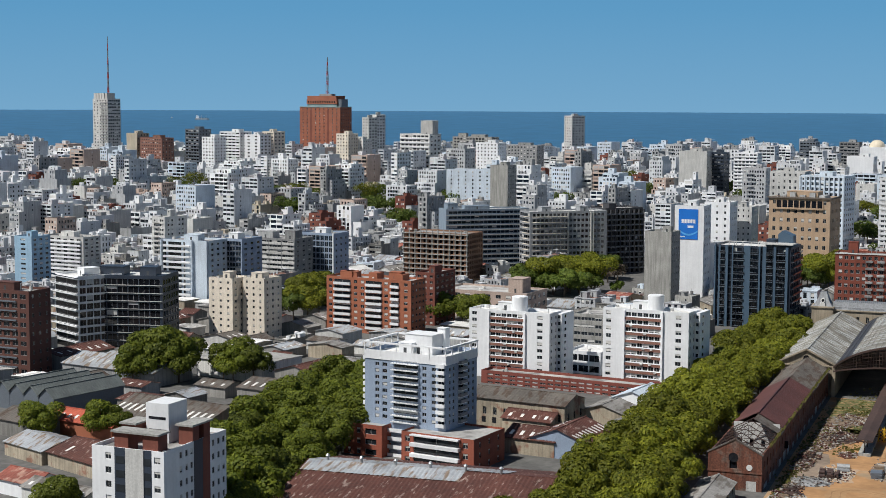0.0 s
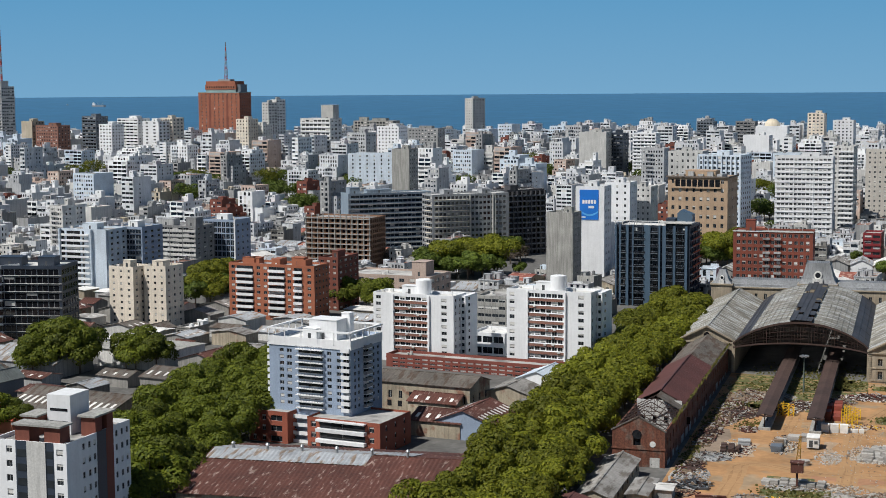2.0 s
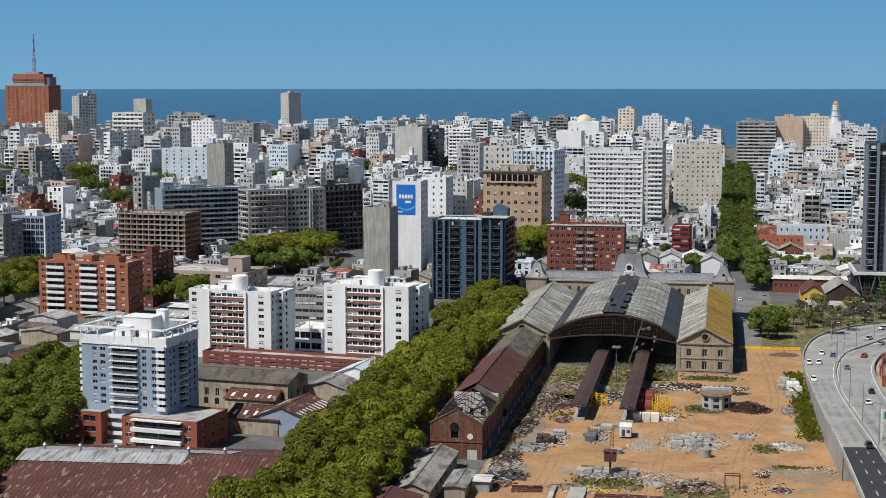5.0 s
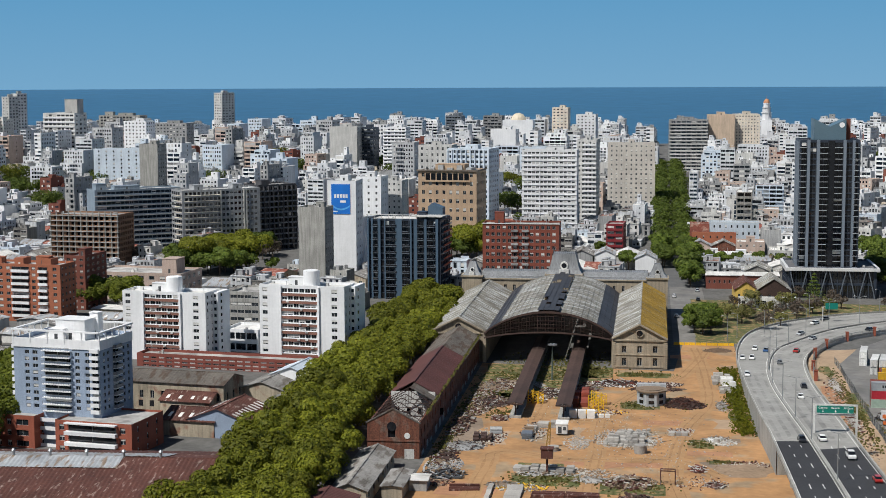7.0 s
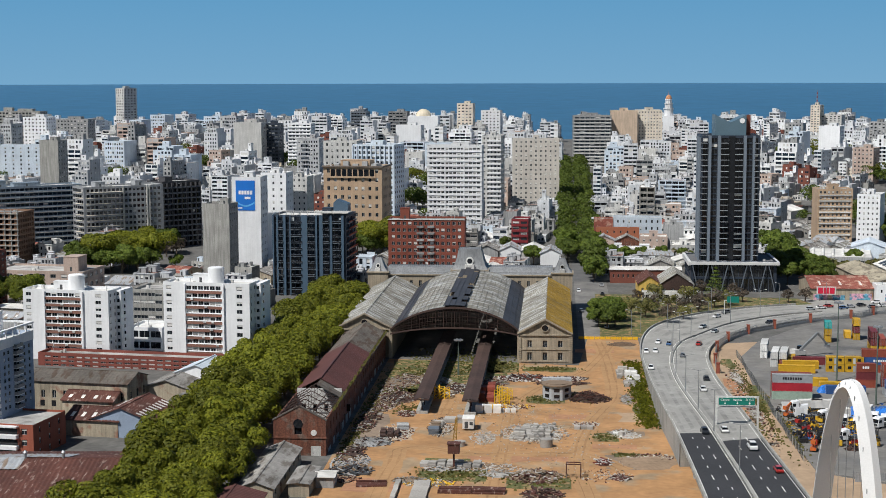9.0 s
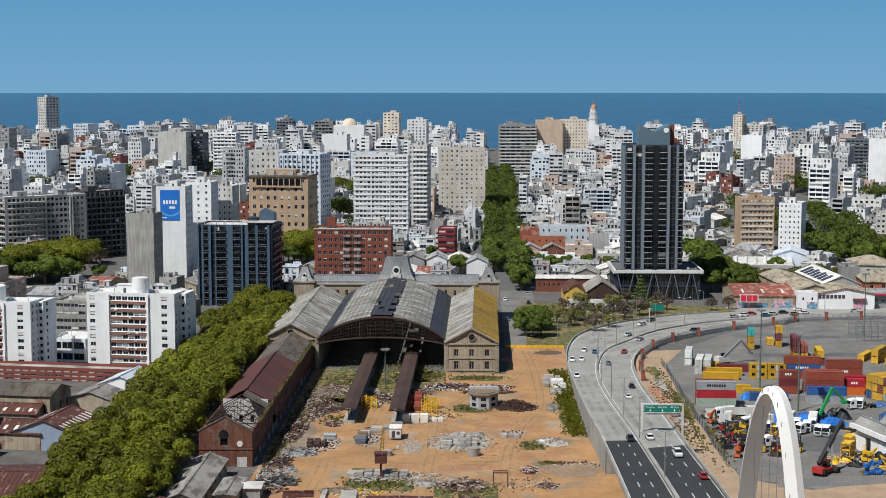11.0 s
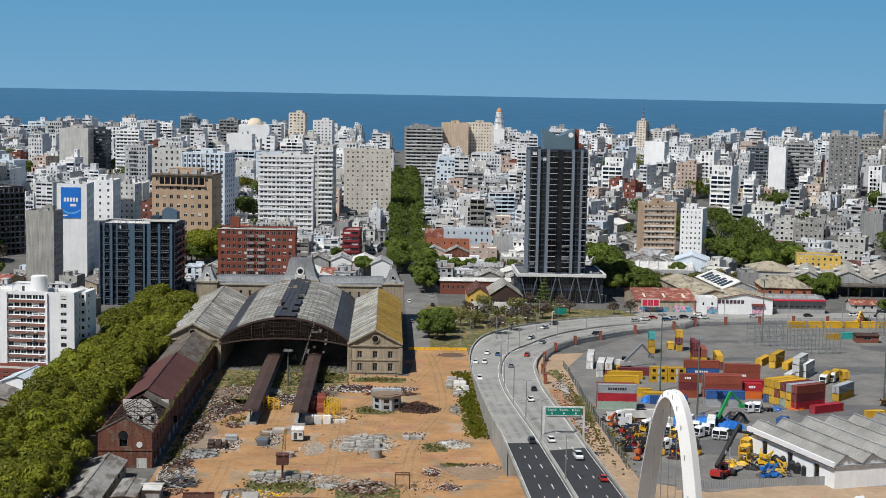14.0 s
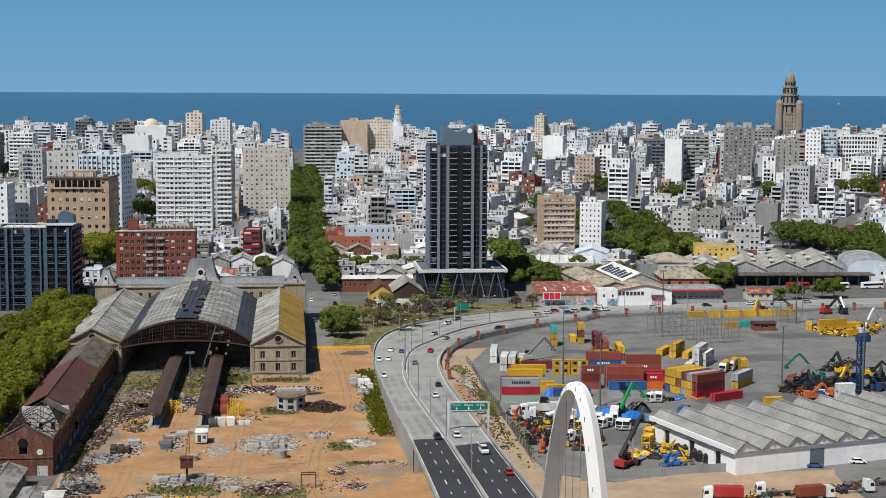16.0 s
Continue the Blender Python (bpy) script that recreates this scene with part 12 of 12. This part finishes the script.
CHALK = mat("chalky_rubble", (0.46, 0.43, 0.38), .9, vary=.15)
# darker pieces at (-52, 464): the shed wall's shadow is put into their colour
for k, (x, y, rx, ry, n, q, ms) in enumerate(((-44.5, 416, 5, 11, 420, .28, (CHALK, PALECONC, CHALK, RUST)), (-32.5, 424, 4, 12, 420, .26, (CHALK, PALECONC, TIMBER, RUSTDARK)), (-6, 418, 10, 12, 800, .27, (CHALK, CHALK, PALECONC, TIMBER)), (-21, 380, 13, 4.5, 560, .27, (CHALK, PALECONC, TIMBER)), (-20, 412, 4, 8, 240, .24, (CHALK, PALECONC)), (-53, 384, 5, 8, 480, .32, (GREYREN, PALECONC, DARKFRAME)), (-54, 366, 6, 4, 240, .34, (RUST, RUSTDARK, TIMBER)), (-52, 464, 5, 22, 700, .34, (RUSTDARK, TIMBER, RUST, PALECONC)), (-40, 490, 6, 6, 420, .36, (CHALK, TIMBER, GREYREN)), (-12, 495, 10, 5, 640, .36, (RUST, OFFWHITE, RUSTDARK, TIMBER)), (3, 496, 8, 4, 420, .34, (RUST, RUSTDARK, CHALK)), (9, 430, 4, 3, 160, .26, (CHALK, RUST)), (20, 417, 4, 4, 200, .3, (CHALK, OFFWHITE)), (25, 393, 6, 4, 220, .28, (RUST, CHALK)), (26, 491, 3, 9, 260, .34, (CHALK, PALECONC)), (-5, 372, 7, 6, 420, .36, (TIMBER, RUST, CHALK)), (-31, 364, 7, 4, 300, .32, (CHALK, TIMBER, YELLOWPAINT)), (-14, 452, 8, 4, 260, .3, (RUST, YELLOWPAINT, CHALK)), (12, 374, 8, 7, 160, .2, (CHALK, RUST)), (-10, 440, 26, 30, 420, .16, (CHALK, TIMBER, PALECONC)), (0, 400, 26, 30, 420, .16, (CHALK, TIMBER, PALECONC)), (58, 450, 3.5, 60, 420, .3, (CHALK, TIMBER, RUST)))):
    rubble_field(x, y, rx, ry, n, q, ms, 700 + k, "small broken pieces strewn on the bare earth")


for k in range(14):
    heap("machine_parts", "rusty scrap and old machine parts on the sandy verge", 112 + k * 3.6 + prng.uniform(-1, 1), 352.5 + k * .9 + prng.uniform(-1.5, 1.5), 2.0, 1.6, 1.9, 44, .8, [(RUSTDARK, DKGREEN, RUST, BLACKM)[k % 4], BLACKM, RUST, (YELLOWPAINT, MATS["container_blue"], BUSRED)[k % 3], TIMBER], 800 + k, "machine parts", 1.7)


# ---- tarpaulins, tanks, lifts and racks beside the warehouse ----
TARP = mat("blue_tarpaulin", (0.02, 0.16, 0.55), 0.5, grain=1.5, vary=0.25)
BLACKTARP = mat("black_tarpaulin", (0.018, 0.018, 0.02), 0.45, grain=1.5, vary=0.3)


def tarp(x, y, rx, ry, h, m, label, seed):
    """A folded sheet thrown over goods."""
    rng = random.Random(seed)
    root = thing("tarpaulin", label, "tarpaulin", x, y, .06, rng.uniform(-20, 20))
    b, n = Build(), 10
    grid = [[(rx * (2 * i / n - 1), ry * (2 * j / n - 1), max(0, (1 - abs(2 * i / n - 1) ** 3) * (1 - abs(2 * j / n - 1) ** 3)) * h * rng.uniform(.65, 1.1)) for i in range(n + 1)] for j in range(n + 1)]
    for j in range(n):
        for i in range(n):
            b.poly([grid[j][i], grid[j][i + 1], grid[j + 1][i + 1], grid[j + 1][i]])
    part("cover", b, m, root)


for k, (x, y, rx, ry, h, m) in enumerate(((97.1, 448.0, 3.6, 3, 2.0, TARP), (100.9, 451.3, 3, 3, 2.6, BLACKTARP), (103.3, 443.7, 4.6, 2.6, 2.2, TARP), (107.2, 453.2, 4, 3, 3.0, BLACKTARP), (87.7, 447.6, 3, 3, 2.4, TARP), (85.1, 480.4, 2.5, 2, 2.2, TARP))):
    tarp(x, y, rx, ry, h, m, ("blue" if m is TARP else "black") + " plastic tarpaulin thrown over stored goods", k)


def water_tank(x, y, r, h):
    root = thing("plastic_tank", "round black plastic water tank with a lid", "tank", x, y, .06)
    b = Build()
    b.tube(0, 0, 0, h, r, n=20)
    b.tube(0, 0, h, h + .5, r, r * .45, 20)
    part("shell", b, BLACKM, root)
    b = Build()
    b.tube(0, 0, h + .5, h + .65, r * .4, n=14)
    part("lid", b, BLACKM, root)


for k, (x, y) in enumerate(((105.6, 398.8), (107.4, 397.6), (108.6, 392.8), (109.5, 390.5), (111.0, 388.2), (109.3, 398.9))):
    water_tank(x, y, 1.2, 2.2)


def cage(x, y, rz):
    root = thing("yellow_cage", "yellow steel storage cage in two tiers", "cage", x, y, .06, rz)
    for z in (0, 1.9):
        b = Build()
        for px in (-2.4, -.8, .8, 2.4):
            for py in (-1.2, 1.2):
                b.beam((px, py, z), (px, py, z + 1.85), .14)
        for py in (-1.2, 1.2):
            for zz in (.1, .7, 1.3, 1.85):
                b.beam((-2.4, py, z + zz), (2.4, py, z + zz), .12)
        b.box(-2.4, 2.4, -1.2, 1.2, z + 1.8, z + 1.88, 0, True)
        part("tier", b, YELLOWPAINT, root)


for x, y, rz in ((99.0, 406.0, 60), (101.4, 413.9, 60), (103.7, 420.7, 60)):
    cage(x, y, rz)


def lift(x, y, rz, m, label):
    root = thing("boom_lift", label, "lift", x, y, .06, rz)
    b = Build()
    b.box(-1.2, 1.2, -.8, .8, .4, 1.3, 0, True)
    part("base", b, m, root)
    for px in (-.8, .8):
        for py in (-.8, .8):
            b = Build()
            b.tube(0, 0, -.15, .15, .4, n=12)
            part("wheel", b, TYRE, root, m=pose(px, py, .4, 90))
    b = Build()
    b.beam((-.8, 0, 1.3), (1.0, 0, 4.2), .35)
    b.beam((1.0, 0, 4.2), (-.9, 0, 3.0), .3)
    part("boom", b, m, root)
    b = Build()
    b.box(-1.7, -.8, -.6, .6, 2.3, 3.3, 0, True)
    part("basket", b, m, root)


LIFTBLUE = mat("lift_blue", (0.02, 0.15, 0.50), 0.5)
for x, y, rz, m in ((99.4, 384.3, 30, LIFTBLUE), (101.9, 385.5, -40, LIFTBLUE), (101.8, 399.8, 80, YELLOWPAINT), (103.7, 397.5, 20, YELLOWPAINT), (104.3, 389.1, 160, YELLOWPAINT), (68.8, 402.9, 70, BUSORANGE), (68.2, 444.3, 40, BUSORANGE), (71.6, 412.7, 120, BLACKM), (67.5, 412.5, 10, BLACKM)):
    lift(x, y, rz, m, "small articulated boom lift parked on the yard")
for k, (x, y) in enumerate(((67.6, 452.0), (69.9, 449.8), (73.7, 454.7), (75.9, 450.1), (76.8, 439.5), (68.5, 434.7), (70.9, 431.9), (73.2, 427.7), (74.8, 422.2), (67.4, 421.9), (69.8, 419.3), (73.9, 412.8), (79.6, 460.6), (82.4, 452.8), (102.8, 404.3), (105.6, 406.3), (98.5, 394.8))):
    heap("machine_parts", "dark scrap machine parts and tyres on the yard", x, y, 2.6, 2.4, 2.0, 60, .7, [BLACKM, (RUSTDARK, METAL, YELLOWPAINT, DARKFRAME)[k % 4], BLACKM, RUSTDARK, (OFFWHITE, YELLOWPAINT)[k % 2]], 300 + k, "machine parts", 1.5)
for x, y, rz, bx in ((81.7, 416.4, 200, None), (93.9, 432.9, 215, None), (98.2, 431.0, 230, None), (117.1, 466.6, 200, None), (77.6, 452.5, 180, ROOFWHITE)):
    lorry(x, y, rz, bx)
# open wire fence with weeds along the verge
for k in range(34):
    y = 392 + k * 4.4
    f = thing("wire_fence_bay", "sagging wire mesh fence bay on a concrete post", "fence", 64.3 + math.sin(k * .9) * .15, y, .05, 90, group="wire fence along the verge")
    b = Build()
    b.box(-.08, .08, -.08, .08, 0, 2.6)
    part("post", b, CONCRETE, f)
    b = Build()
    for z in (.3, .9, 1.5, 2.1, 2.4):
        b.beam((0, 0, z), (4.4, 0, z), .05)
    for i in range(8):
        b.beam((i * .55, 0, .3), (i * .55 + .5, 0, 2.4), .03)
    part("mesh", b, DARKFRAME, f)

sheet("earth_verge", wavy([(78.1, 369.2), (102.0, 377.5), (142.2, 378.3), (134.5, 340.6), (66.5, 345.2)], 0.8, 61), .09, DIRTPALE, "sandy verge outside the yard fence", "ground")

# dark machines and scrap behind the warehouse, and trees at the bus station
for k in range(26):
    x, y = ((162.9, 482.7), (169.9, 491.8), (168.9, 477.5), (176.9, 489.3), (178.0, 481.5), (186.7, 494.4), (184.6, 481.0), (194.9, 497.8), (193.9, 485.0), (203.9, 501.1), (202.5, 489.2), (192.5, 515.7), (201.6, 520.5))[k // 2]
    x, y = x + srng.uniform(-5, 5), y + srng.uniform(-4, 4)
    heap("machine_parts", "dark stored machine parts and scrap on the yard", x, y, 3.6, 3.0, 3.2, 80, 1.0, [BLACKM, (BLUEM, RUSTDARK, BLACKM, METAL)[k % 4], BLACKM, RUSTDARK, (YELLOWPAINT, BLACKM, BUSORANGE)[k % 3]], 400 + k, "machine parts", 1.8)
for k in range(14):
    x, y = ((218.0, 601.8), (219.2, 594.5), (228.2, 608.4), (225.6, 591.2), (235.3, 607.9), (233.6, 593.4), (242.0, 604.4))[k // 2]
    heap("machine_parts", "yellow machine booms and lattice parts", x + srng.uniform(-3, 3), y + srng.uniform(-4, 4), 3.4, 2.4, 2.8, 60, 1.1, [YELLOWPAINT, BLACKM, YELLOWPAINT, DARKFRAME, BLACKM], 450 + k, "machine parts", 2.2)
for k, (x, y, rz, m, arm) in enumerate(((166.5, 480.5, 20, BLACKM, BLACKM), (172.5, 484.5, 80, BLUEM, BLACKM), (178.0, 487.5, 140, BLACKM, METAL), (184.5, 489.0, 30, BLACKM, YELLOWPAINT), (191.0, 491.0, 200, BLUEM, BLACKM), (197.5, 488.0, 60, BLACKM, BLACKM), (167.0, 466.0, 10, BUSORANGE, BUSORANGE), (173.5, 470.5, 150, BUSORANGE, BLACKM), (180.0, 473.0, 95, BLACKM, BLACKM), (193.5, 478.5, 130, BLUEM, BLUEM), (199.5, 499.0, 10, YELLOWPAINT, BLACKM), (192.0, 506.5, 100, YELLOWPAINT, BLACKM))):
    boom_machine(x, y, rz, m, arm, 4.6 + k % 3, 24 + 9 * (k % 4), ("black", "dark blue", "black", "black", "dark blue", "black", "orange", "orange", "black", "dark blue", "yellow", "yellow")[k] + " scrap loader with a folded arm")


def lattice_tower(x, y, h):
    """A tall blue braced steel tower with a machine house on top."""
    root = thing("lattice_tower", "tall blue braced steel tower with a cabin on top", "tower", x, y, .06, 20)
    a = 0.85
    corners = ((-a, -a), (a, -a), (a, a), (-a, a))
    for px, py in corners:
        b = Build()
        b.beam((px, py, 0), (px, py, h), .32)
        part("leg", b, BLUEM, root)
    n = int(h / 2.2)
    for i in range(n):
        z0, z1 = h * i / n, h * (i + 1) / n
        b = Build()
        for k in range(4):
            p, q = corners[k], corners[(k + 1) % 4]
            b.beam((*p, z0), (*q, z1), .2)
            b.beam((*p, z1), (*q, z1), .2)
        part("bracing", b, BLUEM, root)
    b = Build()
    b.box(-1.4, 2.8, -1.3, 1.3, h, h + 2.2, bottom=True)
    part("cabin", b, BLUEM, root)
    b = Build()
    b.box(-2.4, 2.4, -2.4, 2.4, -.2, 1.2)
    part("base", b, BLACKM, root)


lattice_tower(186.6, 475.5, 17.0)
for k, (x, y) in enumerate(((236.8, 645.8), (244.4, 645.2), (223.5, 653.5), (208.7, 647.8))):
    boom_machine(x, y, 20 + 70 * k, (REDM, BLACKM, YELLOWPAINT, BLACKM)[k], (BLACKM, ROOFWHITE, BLACKM, YELLOWPAINT)[k], 7, 40, "low telescopic loader")
for x, y, s in ((252.7, 695.1, .8), (258.1, 694.7, .9), (239.3, 692.2, .7), (230.0, 689.0, .55), (209.6, 730.4, .8), (216.4, 734.1, .8), (235.0, 743.7, .5)):
    small_tree(x, y, s)
drop_proto(KEEP)
